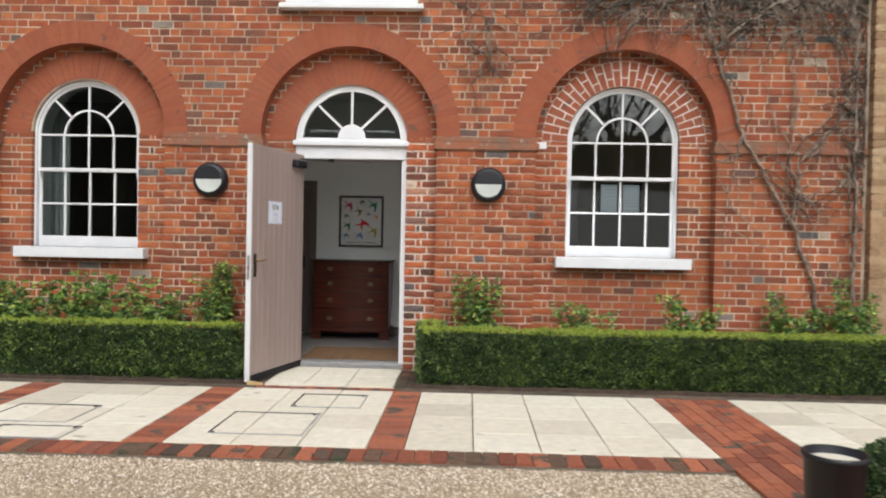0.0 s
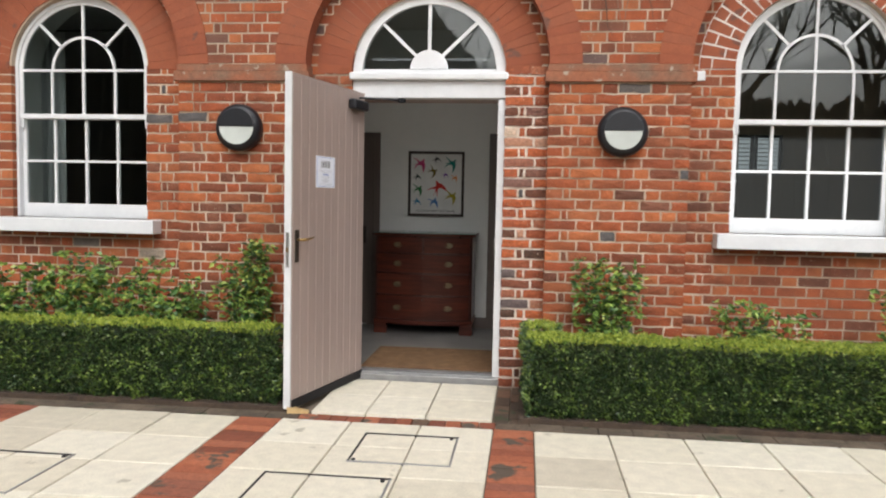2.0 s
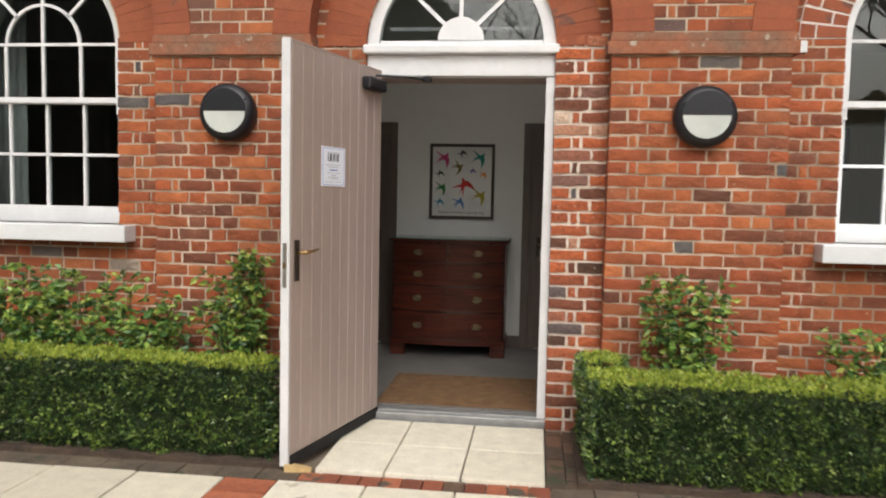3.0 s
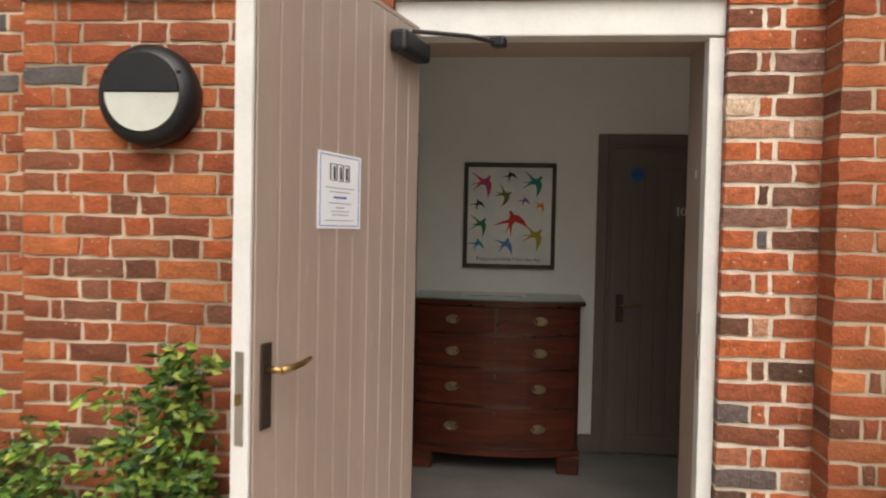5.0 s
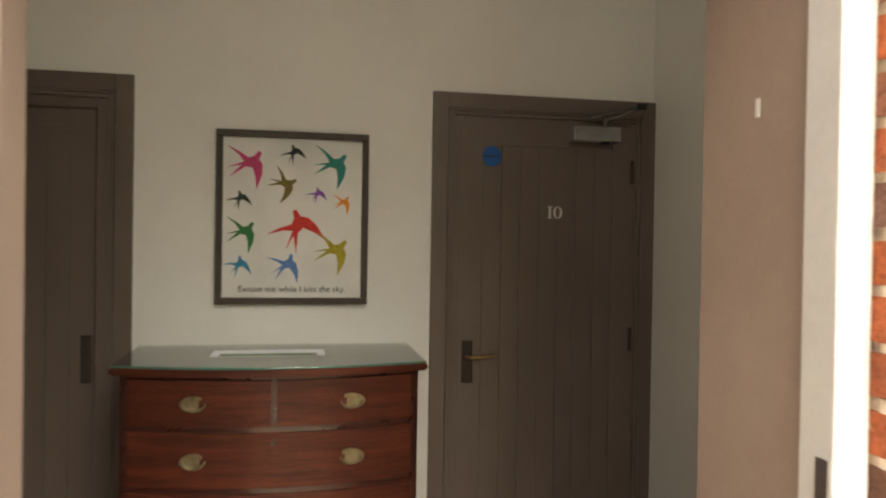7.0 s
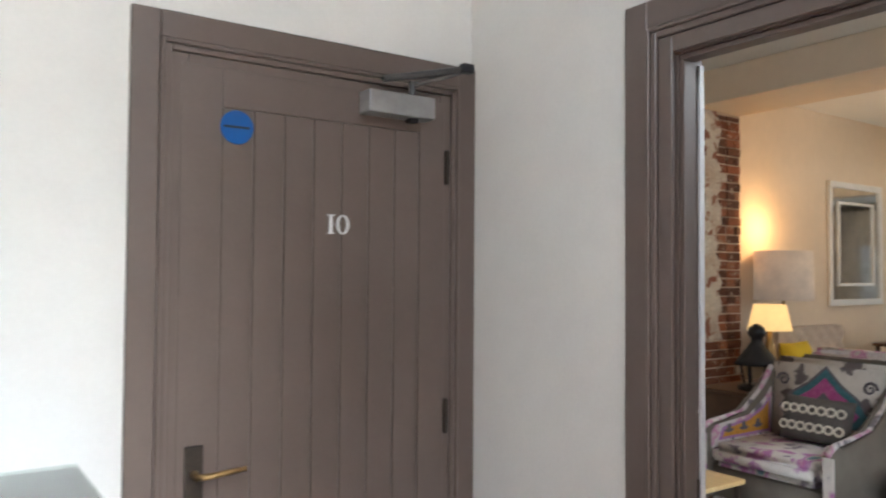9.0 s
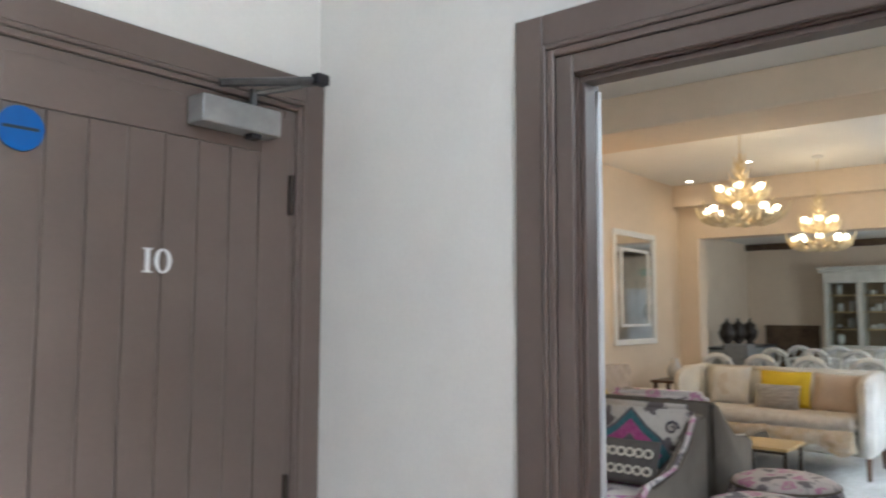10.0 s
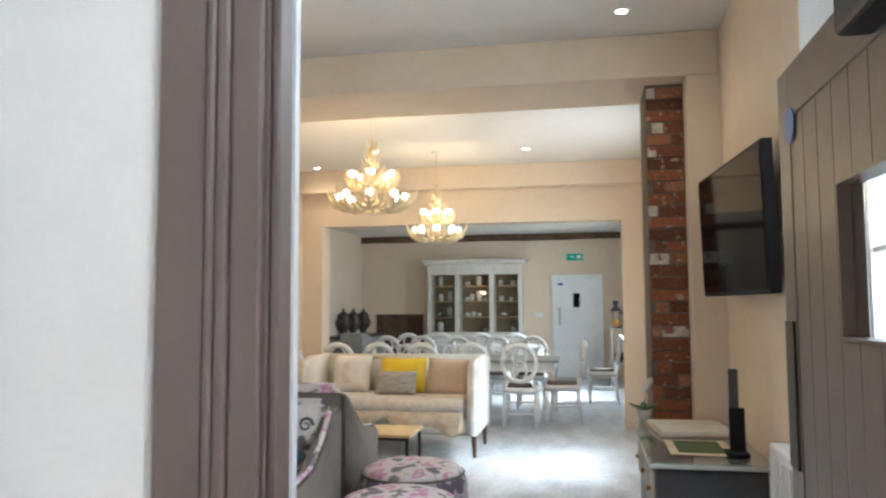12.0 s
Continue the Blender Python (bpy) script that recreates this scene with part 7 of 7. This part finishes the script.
dr = thing("dresser", "pale painted dresser with three glazed doors and china inside", "dresser", pose(DX - 0.48, 10.29, FLOOR))
DW, DH = 2.0, 2.37
part("base", boxes((0.0, 0.47, 0.03, DW - 0.03, 0.06, 0.82), bevel=0.006), "dresser_paint", dr)
part("worktop", boxes((-0.03, 0.475, 0.0, DW, 0.822, 0.86), bevel=0.006), "dresser_paint", dr)
part("back", boxes((0.44, 0.47, 0.05, DW - 0.05, 0.862, DH - 0.12)), "shelf_back", dr)
for y0, y1 in ((0.04, 0.12), (0.60, 0.70), (DW - 0.70, DW - 0.60), (DW - 0.12, DW - 0.04)):
    part("upright", boxes((0.10, 0.44, y0, y1, 0.862, DH - 0.30), bevel=0.005), "dresser_paint", dr)
part("frieze", boxes((0.09, 0.47, 0.04, DW - 0.04, DH - 0.299, DH - 0.10), bevel=0.005), "dresser_paint", dr)
part("cornice", boxes((0.03, 0.475, -0.03, DW + 0.03, DH - 0.099, DH - 0.03), bevel=0.012), "dresser_paint", dr)
part("cornice_cap", boxes((0.0, 0.475, -0.06, DW + 0.06, DH - 0.029, DH), bevel=0.006), "dresser_paint", dr)
part("lower_rail", boxes((0.09, 0.44, 0.12, DW - 0.12, 0.862, 0.91)), "dresser_paint", dr)
for z in (1.20, 1.52, 1.83):
    for y0, y1 in ((0.12, 0.60), (0.70, DW - 0.70), (DW - 0.60, DW - 0.12)):
        part("shelf", boxes((0.16, 0.44, y0, y1, z, z + 0.02)), "light_wood", dr)
for y0, y1 in ((0.12, 0.60), (0.70, DW - 0.70), (DW - 0.60, DW - 0.12)):
    part("glazed_door", boxes((0.115, 0.121, y0, y1, 0.91, DH - 0.30)), "clear_glass", dr)
rg = random.Random(8)
for z in (1.22, 1.54, 1.85, 0.912):
    for y0, y1, n in ((0.16, 0.56, 2), (0.76, DW - 0.76, 4), (DW - 0.56, DW - 0.16, 2)):
        for k in range(n):
            if rg.random() < 0.3:
                continue
            yy = y0 + (y1 - y0) * (k + 0.5 + rg.uniform(-0.2, 0.2)) / n
            sz, tall = rg.uniform(0.75, 1.25), rg.choice((0.55, 0.7, 1.0, 1.35))
            v = thing("crockery", "white china cup or jug on a dresser shelf", "crockery", pose(DX - 0.18, 10.29 + yy, FLOOR + z), "china on the dresser")
            part("bowl", lathe([(0.03 * sz, 0), (0.05 * sz, 0.03 * tall), (0.055 * sz, 0.11 * tall), (0.04 * sz, 0.15 * tall), (0.035 * sz, 0.145 * tall)], 14), "china", v, smooth=True)
for yy in (0.36, DW - 0.36):
    cage = thing("domed_cage", "dark wire dome cage inside the dresser", "ornament", pose(DX - 0.30, 10.29 + yy, FLOOR + 1.22), "cages in the dresser")
    part("base", lathe([(0.13, 0), (0.135, 0.01), (0.13, 0.025)], 18), "old_bronze", cage)
    for k in range(10):
        a = 2 * math.pi * k / 10
        part("wire", tube([(0.125 * math.cos(a), 0.125 * math.sin(a), 0.02), (0.125 * math.cos(a), 0.125 * math.sin(a), 0.15), (0.09 * math.cos(a), 0.09 * math.sin(a), 0.22), (0.01 * math.cos(a), 0.01 * math.sin(a), 0.26)], 0.004, 4), "old_bronze", cage)
    part("finial", lathe([(0.012, 0.255), (0.02, 0.27), (0.004, 0.29)], 10), "old_bronze", cage)

wd = thing("door_5", "white painted service door with a dark vision pane", "door", pose(DX, 8.84, FLOOR), kind="structure")
part("leaf", boxes((-0.045, -0.002, 0.0, 0.84, 0.005, 1.97), bevel=0.003), "white_paint", wd)
for b in ((-0.07, -0.002, -0.08, -0.003, 0, 2.05), (-0.07, -0.002, 0.843, 0.92, 0, 2.05), (-0.07, -0.002, -0.0025, 0.8425, 1.975, 2.05)):
    part("frame", boxes(b, bevel=0.004), "white_paint", wd)
part("vision_pane", boxes((-0.0485, -0.0455, 0.37, 0.50, 1.40, 1.68)), "tv_screen", wd)
part("push_plate", boxes((-0.0485, -0.0455, 0.74, 0.80, 1.05, 1.40)), "steel", wd)
part("sign", boxes((-0.0485, -0.0455, 0.70, 0.80, 1.84, 1.89)), "sign_blue", wd)
ex = thing("exit_sign", "green illuminated exit sign above the white door", "sign", pose(DX, 9.295, 2.48))
part("case", boxes((-0.06, -0.002, -0.16, 0.16, -0.065, 0.065), bevel=0.006), "exit_green", ex)
part("symbol", boxes((-0.0625, -0.0605, -0.12, -0.04, -0.035, 0.035), (-0.0625, -0.0605, 0.0, 0.09, -0.012, 0.012)), "white_paint", ex)
sw = thing("light_switch", "white double light switch plate", "switch", pose(DX, 10.03, 1.32))
part("plate", boxes((-0.012, -0.002, -0.075, 0.075, -0.045, 0.045), bevel=0.003), "white_paint", sw)
part("rocker", boxes((-0.016, -0.0125, -0.04, -0.01, -0.02, 0.02), (-0.016, -0.0125, 0.01, 0.04, -0.02, 0.02)), "white_paint", sw)
pn = thing("wall_panel", "brown wooden panel against the wall", "panel", pose(DX, 12.42, FLOOR))
part("board", boxes((-0.03, -0.002, 0, 1.0, 0.0, 1.22), bevel=0.004), "old_timber", pn)
part("cap", boxes((-0.05, -0.002, -0.01, 1.01, 1.221, 1.27), bevel=0.004), "old_timber", pn)
sb = thing("sideboard", "grey painted sideboard with a dark top", "sideboard", pose(12.2, 13.2, FLOOR))
part("body", boxes((0, 2.4, 0.0, 0.52, 0.08, 0.86), bevel=0.006), "grey_paint", sb)
part("top", boxes((-0.02, 2.42, -0.02, 0.53, 0.862, 0.90), bevel=0.006), "cabinet_dark", sb)
for x in (0.06, 2.34):
    for y in (0.06, 0.46):
        part("foot", boxes((x - 0.03, x + 0.03, y - 0.03, y + 0.03, 0, 0.08)), "grey_paint", sb)
for k in range(4):
    d = part("door", boxes((0.04 + 0.59 * k, 0.58 + 0.59 * k, -0.014, -0.001, 0.14, 0.82), bevel=0.004), "grey_paint", sb)
    part("knob", lathe([(0.008, 0), (0.014, 0.012), (0.002, 0.024)], 10, pose(0.5 + 0.59 * k, -0.014, 0.5, 90)), "brass", d)
for i, x in enumerate((12.55, 13.15, 13.8)):
    t = thing("urn", "dark bronze lidded urn on the sideboard", "urn", pose(x, 13.42, FLOOR + 0.90), "urns on the sideboard")
    part("body", lathe([(0.09, 0), (0.10, 0.02), (0.05, 0.05), (0.13, 0.16), (0.15, 0.26), (0.10, 0.34), (0.11, 0.36)], 22), "old_bronze", t, smooth=True)
    part("lid", lathe([(0.115, 0.362), (0.09, 0.40), (0.04, 0.44), (0.015, 0.46), (0.025, 0.49), (0.004, 0.51)], 20), "old_bronze", t, smooth=True)
lm = thing("laptop_stand", "grey box on the sideboard", "box", pose(11.9, 13.0, FLOOR))
part("case", boxes((-0.2, 0.2, -0.2, 0.2, 0.0, 0.98), bevel=0.01), "silver_paint", lm)
sc = thing("wall_sconce", "dark wall lamp with a pale shade on the side wall", "lamp", pose(10.7, DINE - 0.001, 2.0))
part("plate", boxes((-0.07, 0.07, -0.05, 0, -0.2, 0.12), bevel=0.006), "old_bronze", sc)
part("shade", lathe([(0.12, 0.13), (0.09, 0.42), (0.085, 0.42), (0.115, 0.135)], 20, pose(0, -0.13, 0)), "white_fabric", sc, smooth=True)


def dining_table():
    t = thing("dining_table", "long white dining table with turned legs", "table", pose(8.95, 9.42, FLOOR))
    w, l = 1.0, 3.3
    part("tabletop", boxes((0, w, 0, l, 0.715, 0.75), bevel=0.006), "grey_paint", t)
    part("apron", boxes((0.06, w - 0.06, 0.06, l - 0.06, 0.61, 0.714)), "white_wood", t)
    for x in (0.08, w - 0.08):
        for y in (0.08, l - 0.08):
            part("leg", lathe([(0.022, 0), (0.03, 0.04), (0.02, 0.09), (0.032, 0.16), (0.026, 0.3), (0.036, 0.44), (0.024, 0.5), (0.04, 0.56), (0.04, 0.61)], 14, pose(x, y, 0)), "white_wood", t, smooth=True)


dining_table()


def dining_chair(m):
    """White loop-back chair facing +x in its own axes."""
    t = thing("dining_chair", "white painted dining chair with an oval loop back", "chair", m, "white dining chairs")
    s = 0.21
    part("seat", soft((-s, s, -s, s, 0.395, 0.465), 0.012), "white_wood", t, smooth=True)
    part("seat_pad", soft((-s + 0.03, s - 0.02, -s + 0.03, s - 0.03, 0.4655, 0.49), 0.012), "taupe_fabric", t, "dark padded seat", smooth=True)
    for y in (-s + 0.025, s - 0.025):
        part("leg", lathe([(0.017, 0), (0.024, 0.08), (0.02, 0.14), (0.026, 0.25), (0.028, 0.395)], 10, pose(s - 0.025, y, 0)), "white_wood", t, smooth=True)
        part("leg", tube([(-s - 0.02, y, 0.0), (-s + 0.015, y, 0.25), (-s + 0.02, y, 0.43), (-s + 0.0, y * 0.8, 0.56)], 0.021, 8), "white_wood", t, smooth=True)
        part("stretcher", tube([(s - 0.025, y, 0.2), (-s + 0.01, y, 0.2)], 0.010, 6), "white_wood", t)
    for x, z in ((s - 0.025, 0.25), (-s + 0.01, 0.16), (-s + 0.015, 0.3)):
        part("stretcher", tube([(x, -s + 0.03, z), (x, s - 0.03, z)], 0.010, 6), "white_wood", t)
    loop = lambda cy, cz, ry, rz, r: tube([(-s - 0.015 - 0.13 * (cz + rz * math.sin(a) - 0.55), cy + ry * math.cos(a), cz + rz * math.sin(a)) for a in [2 * math.pi * k / 28 for k in range(29)]], r, 8)
    part("back_hoop", loop(0, 0.755, 0.20, 0.215, 0.025), "white_wood", t, smooth=True)
    crest = [math.radians(a_) for a_ in range(40, 141, 10)]
    part("crest_rail", tube([(-s - 0.015 - 0.13 * (0.205 + 0.215 * math.sin(a)), 0.20 * math.cos(a), 0.755 + 0.215 * math.sin(a)) for a in crest], 0.036, 8), "white_wood", t, smooth=True)
    part("back_loop", loop(0, 0.835, 0.085, 0.115, 0.015), "white_wood", t, smooth=True)
    part("back_loop", loop(0, 0.665, 0.085, 0.115, 0.015), "white_wood", t, smooth=True)
    return t


first = dining_chair(pose(8.58, 9.86, FLOOR - 0.004))
for x, y, a in ((8.62, 10.45, 4), (8.58, 11.02, -3), (8.64, 11.6, 2), (8.6, 12.1, 0), (10.2, 9.85, 180), (10.25, 10.4, 176), (10.2, 10.95, 184), (10.22, 11.5, 180), (10.2, 12.05, 178),
                (8.95, 9.38, 92), (11.0, 8.86, 90), (11.9, 10.2, 0), (11.95, 10.8, 5), (11.9, 11.4, -4), (11.9, 12.0, 3)):
    copy_thing(first, pose(x, y, FLOOR - 0.004, 0, 0, a))
t2 = thing("dining_table", "second dining table laid by the dresser", "table", pose(12.25, 9.8, FLOOR))
part("tabletop", boxes((0, 0.9, 0, 2.6, 0.715, 0.75), bevel=0.006), "white_wood", t2)
for x in (0.08, 0.82):
    for y in (0.08, 2.52):
        part("leg", lathe([(0.022, 0), (0.03, 0.1), (0.024, 0.4), (0.04, 0.6), (0.04, 0.714)], 12, pose(x, y, 0)), "white_wood", t2, smooth=True)
cs = thing("shelf_stand", "pale wooden shelf stand holding lanterns by the white door", "stand", pose(13.35, 8.46, FLOOR))
for z in (0.37, 1.0):
    part("shelf", boxes((-0.25, 0.25, -0.20, 0.22, z, z + 0.03), bevel=0.005), "grey_paint", cs)
for px_ in (-0.22, 0.22):
    for py_ in (-0.17, 0.19):
        part("leg", lathe([(0.018, 0), (0.022, 0.1), (0.016, 0.36), (0.022, 0.5), (0.016, 0.8), (0.02, 1.0)], 10, pose(px_, py_, 0)), "grey_paint", cs, smooth=True)
for lx, ly, sc_ in ((13.27, 8.56, 1.0), (13.45, 8.42, 0.8)):
    ln = thing("tall_lantern", "tall dark metal lantern with an amber candle", "lantern", pose(lx, ly, FLOOR + 1.031) @ Matrix.Diagonal((sc_, sc_, sc_, 1)), "lanterns on the stand")
    for z in (0.0, 0.30):
        part("plate", lathe([(0.09, z), (0.10, z + 0.005), (0.10, z + 0.018), (0.085, z + 0.022)], 16), "black_metal", ln)
    for k in range(4):
        a = math.pi / 4 + k * math.pi / 2
        part("post", tube([(0.08 * math.cos(a), 0.08 * math.sin(a), 0.02), (0.08 * math.cos(a), 0.08 * math.sin(a), 0.302)], 0.006, 5), "black_metal", ln)
    part("candle", lathe([(0.045, 0.023), (0.045, 0.15), (0.04, 0.155), (0.01, 0.15)], 14), "orange_stitch", ln, "amber candle", smooth=True)
    part("cap", lathe([(0.085, 0.323), (0.05, 0.37), (0.025, 0.40), (0.045, 0.42), (0.05, 0.47), (0.02, 0.49)], 14), "black_metal", ln, smooth=True)
bag = thing("bag", "black bag on the low shelf by the white door", "bag", pose(13.35, 8.50, FLOOR + 0.4))
part("body", soft((-0.1, 0.1, -0.07, 0.09, 0.0, 0.24), 0.05), "rubber", bag, smooth=True)

# ---------- brick pieces ----------
for cx in CENTRES[1:]:
    ring(wall_front, "arch_brick", cx, SPRING, BIG_R, BIG_OUT, FACE - 0.006, 0.155, 46, 0.0012, "rubbed_object")
    if cx == 1.58:
        part("arch_mortar", half_ring(cx, WIN_S, 0.58, 0.84, RECESS - 0.0035, RECESS + 0.02), "mortar_white", wall_recess, "fresh white mortar bed")
        ring(wall_recess, "arch_brick", cx, WIN_S, 0.58, 0.835, RECESS - 0.006, 0.1, 27, 0.011, "rubbed_object", split=True)
    else:
        ring(wall_recess, "arch_brick", cx, WIN_S - (0.03 if cx == -1.25 else 0), 0.592, 0.86, RECESS - 0.006, 0.1, 34, 0.0012, "rubbed_object")
piers = ((-5.97, -4.98), (-3.16, -2.16), (-0.34, 0.67), (2.49, 3.95))
near_of = {1: (-3.2, -2.1, 0, 2.3), 2: (-0.4, 0.7, 0, 2.3)}
for i, (a, b) in enumerate(piers):
    brick_field(wall_front, FACE, a, b, 0.0, 2.295, [], near_of.get(i), seed=10 + i, edge_depth=0.148)
above = [(c, arch_half(c, BIG_OUT - 0.03, SPRING, SPRING)) for c in CENTRES]
brick_field(wall_front, FACE, -5.6, 3.95, 2.43, 4.34, above, None, seed=30)
for cx in CENTRES[1:]:
    if cx == -1.25:
        brick_field(wall_recess, RECESS, cx - BIG_R, cx - DOOR_R, 0.0, 2.448, [], (-3, -1, 0, 3), seed=41, joint=0.0082)
        brick_field(wall_recess, RECESS - 0.005, cx + DOOR_R, cx + BIG_R, 0.0, 2.448, [], (-1, 0, 0, 3), seed=42, near_surface="brick_worn", joint=0.0085)
        part("mortar_bed", boxes((cx + DOOR_R + 0.002, cx + BIG_R - 0.002, RECESS + 0.0015, RECESS + 0.03, 0.0, 2.448)), "mortar_fresh", wall_recess, "pale repointed mortar beside the door")
    else:
        brick_field(wall_recess, RECESS, cx - BIG_R, cx + BIG_R, 0.0, 2.448, [(cx, lambda z: WIN_R if 1.11 < z else None)], (-3.5, -3.1, 0, 2.3) if cx < 0 else (0.6, 1.02, 0, 2.3), seed=int(50 + cx))
    brick_field(wall_recess, RECESS, cx - BIG_R, cx + BIG_R, 2.448, 3.37, [(cx, arch_half(cx, 0.80, WIN_S, 0))], None, seed=int(60 + cx))
for a, b in piers:
    part("impost_band", boxes((a - 0.03, b + 0.03, FACE - 0.03, RECESS + 0.03, 2.30, 2.375), bevel=0.006), "impost", wall_front, "stained stone impost band")
    part("impost_course", boxes((a - 0.012, b + 0.012, FACE - 0.012, RECESS + 0.03, 2.378, 2.428), bevel=0.004), "impost", wall_front)


# ---------- lounge piers ----------
def pier_bricks(parent, x0, x1, y, z0, z1, axis, seed, white):
    """Bricks on one face of a pier: axis x runs the face along x at y, axis y along y at x = y."""
    rg = random.Random(seed)
    row, z = 0, z0
    while z < z1 - 0.03:
        x, k = x0 - (0.11 if row % 2 and not (axis == "y" and white) else 0), row
        while x < x1 - 0.02:
            w = (0.25, 0.125, 0.17, 0.25, 0.08)[(row * 2 + (k - row) * 3) % 5] if axis == "y" and white else 0.225 if k % 2 else 0.113
            a, b = max(x, x0) + 0.006, min(x + w, x1) - 0.006
            if b - a > 0.025:
                dp, dz, a, b = rg.uniform(0.003, 0.016), rg.uniform(0, 0.006), a - rg.uniform(0, 0.004), b + rg.uniform(-0.004, 0.003)
                box_ = (a, b, y - dp, y + 0.05, z + 0.004 + dz, min(z + COURSE, z1) - 0.004) if axis == "x" else (y - dp, y + 0.05, a, b, z + 0.004 + dz, min(z + COURSE, z1) - 0.004)
                part("brick", boxes(box_), "whitewash" if rg.random() < white else "brick_dark", parent)
            x, k = x + w, k + 1
        z, row = z + COURSE, row + 1


pier_bricks(pier_east, 8.42, 8.656, 4.256, FLOOR, 2.9, "y", 71, 0.10)
pier_bricks(pier_west, 12.404, LEFT - 0.01, 4.076, 0.25, 2.9, "y", 72, 0.0)
pier_bricks(pier_west, 4.076, 4.724, 12.404, 0.25, 2.9, "x", 73, 0.05)

solid("painted_stone", boxes((0.665, 0.79, RECESS - 0.014, RECESS + 0.05, 2.335, 2.405), bevel=0.006), "white_paint", "single white painted stone in the brickwork", "stone")
brick_field(wing, 7.694, 3.985, 4.6, 0.0, 4.34, [], None, seed=91, edge_depth=0.2, surface="buff_island")

# ---------- paving pieces ----------
slab_sizes = {}


def slab(x0, x1, y0, y1, z=0.0, g=0.004):
    w, d = round(x1 - x0 - 2 * g, 3), round(y1 - y0 - 2 * g, 3)
    if (w, d) not in slab_sizes:
        slab_sizes[(w, d)] = mesh_of("slab", boxes((-w / 2, w / 2, -d / 2, d / 2, -0.03, 0.0), bevel=0.004, seg=1), "slab")
    ob = new("slab", slab_sizes[(w, d)])
    ob.parent = pavement
    ob.matrix_local = pose((x0 + x1) / 2, (y0 + y1) / 2, z + rng.uniform(-0.002, 0.002), rng.uniform(-0.15, 0.15), rng.uniform(-0.15, 0.15))


def paver(x0, x1, y0, y1, z=-0.002, surface="paver_object"):
    g = 0.0035
    w, d = round(x1 - x0 - 2 * g, 3), round(y1 - y0 - 2 * g, 3)
    if (surface, w, d) not in slab_sizes:
        slab_sizes[(surface, w, d)] = mesh_of("paver", boxes((-w / 2, w / 2, -d / 2, d / 2, -0.03, 0.0)), surface)
    ob = new("paver", slab_sizes[(surface, w, d)])
    ob.parent = pavement
    ob.matrix_local = pose((x0 + x1) / 2, (y0 + y1) / 2, z + rng.uniform(-0.002, 0.002), rng.uniform(-0.6, 0.6), rng.uniform(-0.6, 0.6), rng.uniform(-0.6, 0.6))


def grid(xs, ys):
    for a, b in zip(xs, xs[1:]):
        for c, d in zip(ys, ys[1:]):
            slab(a, b, c, d)


YS = (5.0, 5.46, 5.93, 6.39, 6.85)
grid((-5.8, -5.35, -4.89, -4.43, -3.98), YS)
grid((-3.70, -3.24, -2.77, -2.30), YS)
grid((-2.02, -1.56, -1.11, -0.65), YS)
grid((-0.40, 0.06, 0.51, 0.97, 1.42, 1.68), YS)
grid((2.33, 2.79, 3.25, 3.71, 4.17, 4.6), YS)
for a, b in zip((-1.87, -1.50, -1.10, -0.665), (-1.50, -1.10, -0.665)):
    for c, d in ((6.99, 7.45), (7.45, 7.92)):
        slab(a, b, c, d, 0.016)


def band(x0, x1, y0, y1, cols, surface="paver_object"):
    w = (x1 - x0) / cols
    for c in range(cols):
        y = y0 - (0.107 if c % 2 else 0)
        while y < y1 - 0.02:
            a, b = max(y, y0), min(y + 0.215, y1)
            if b - a > 0.03:
                paver(x0 + c * w, x0 + (c + 1) * w, a, b, surface=surface)
            y += 0.215


def cross_band(x0, x1, y0, y1):
    """Bricks laid across a narrow band, one to a row."""
    y = y0
    while y < y1 - 0.03:
        step = min(rng.choice((0.100, 0.104, 0.108)), y1 - y)
        paver(x0, x1, y, y + step)
        y += step


for x0_, x1_ in ((-3.98, -3.70), (-2.30, -2.02), (-0.65, -0.40)):
    cross_band(x0_, x1_, 5.0, 6.85)
band(-0.66, -0.46, 6.985, 7.93, 2, "paver_dirty")
band(1.68, 2.33, 3.3, 6.85, 6)
x = -5.8
while x < 1.66:
    paver(x, x + 0.1075, 4.745, 4.995, -0.006, "paver_dirty" if rng.random() < 0.45 else "paver_object")
    x += 0.1075
x = -5.8
while x < 4.5:
    if -1.95 < x < -0.7:
        paver(x, x + 0.1075, 6.855, 6.985)
        paver(x + 0.1075, x + 0.215, 6.855, 6.985, surface="paver_dirty" if rng.random() < 0.3 else "paver_object")
    else:
        paver(x, x + 0.215, 6.855, 7.035, surface="edging_stone")
    x += 0.215


def cover(x0, x1, y0, y1):
    t = thing("manhole_cover", "recessed paved inspection cover with a dark steel rim", "manhole cover", pose(x0, y0, 0), "covers in the paving")
    w, d, s = x1 - x0, y1 - y0, 0.011
    for k, b in enumerate(((0, w, 0, s), (0, w, d - s, d), (0, s, s, d - s), (w - s, w, s, d - s))):
        part("rim", boxes((*b, -0.01, 0.0055)), "rubber" if k in (1, 2) else "silver_paint", t)
    for a, b in ((0.02, 0.02), (w - 0.05, d - 0.05)):
        part("lifting_slot", boxes((a, a + 0.02, b, b + 0.03, 0.0, 0.0062)), "rubber", t)


cover(-1.80, -1.13, 5.24, 5.90)
cover(-1.42, -0.85, 6.12, 6.63)
cover(-3.55, -2.9, 5.42, 5.98)
cover(-3.30, -2.72, 4.99, 5.32)
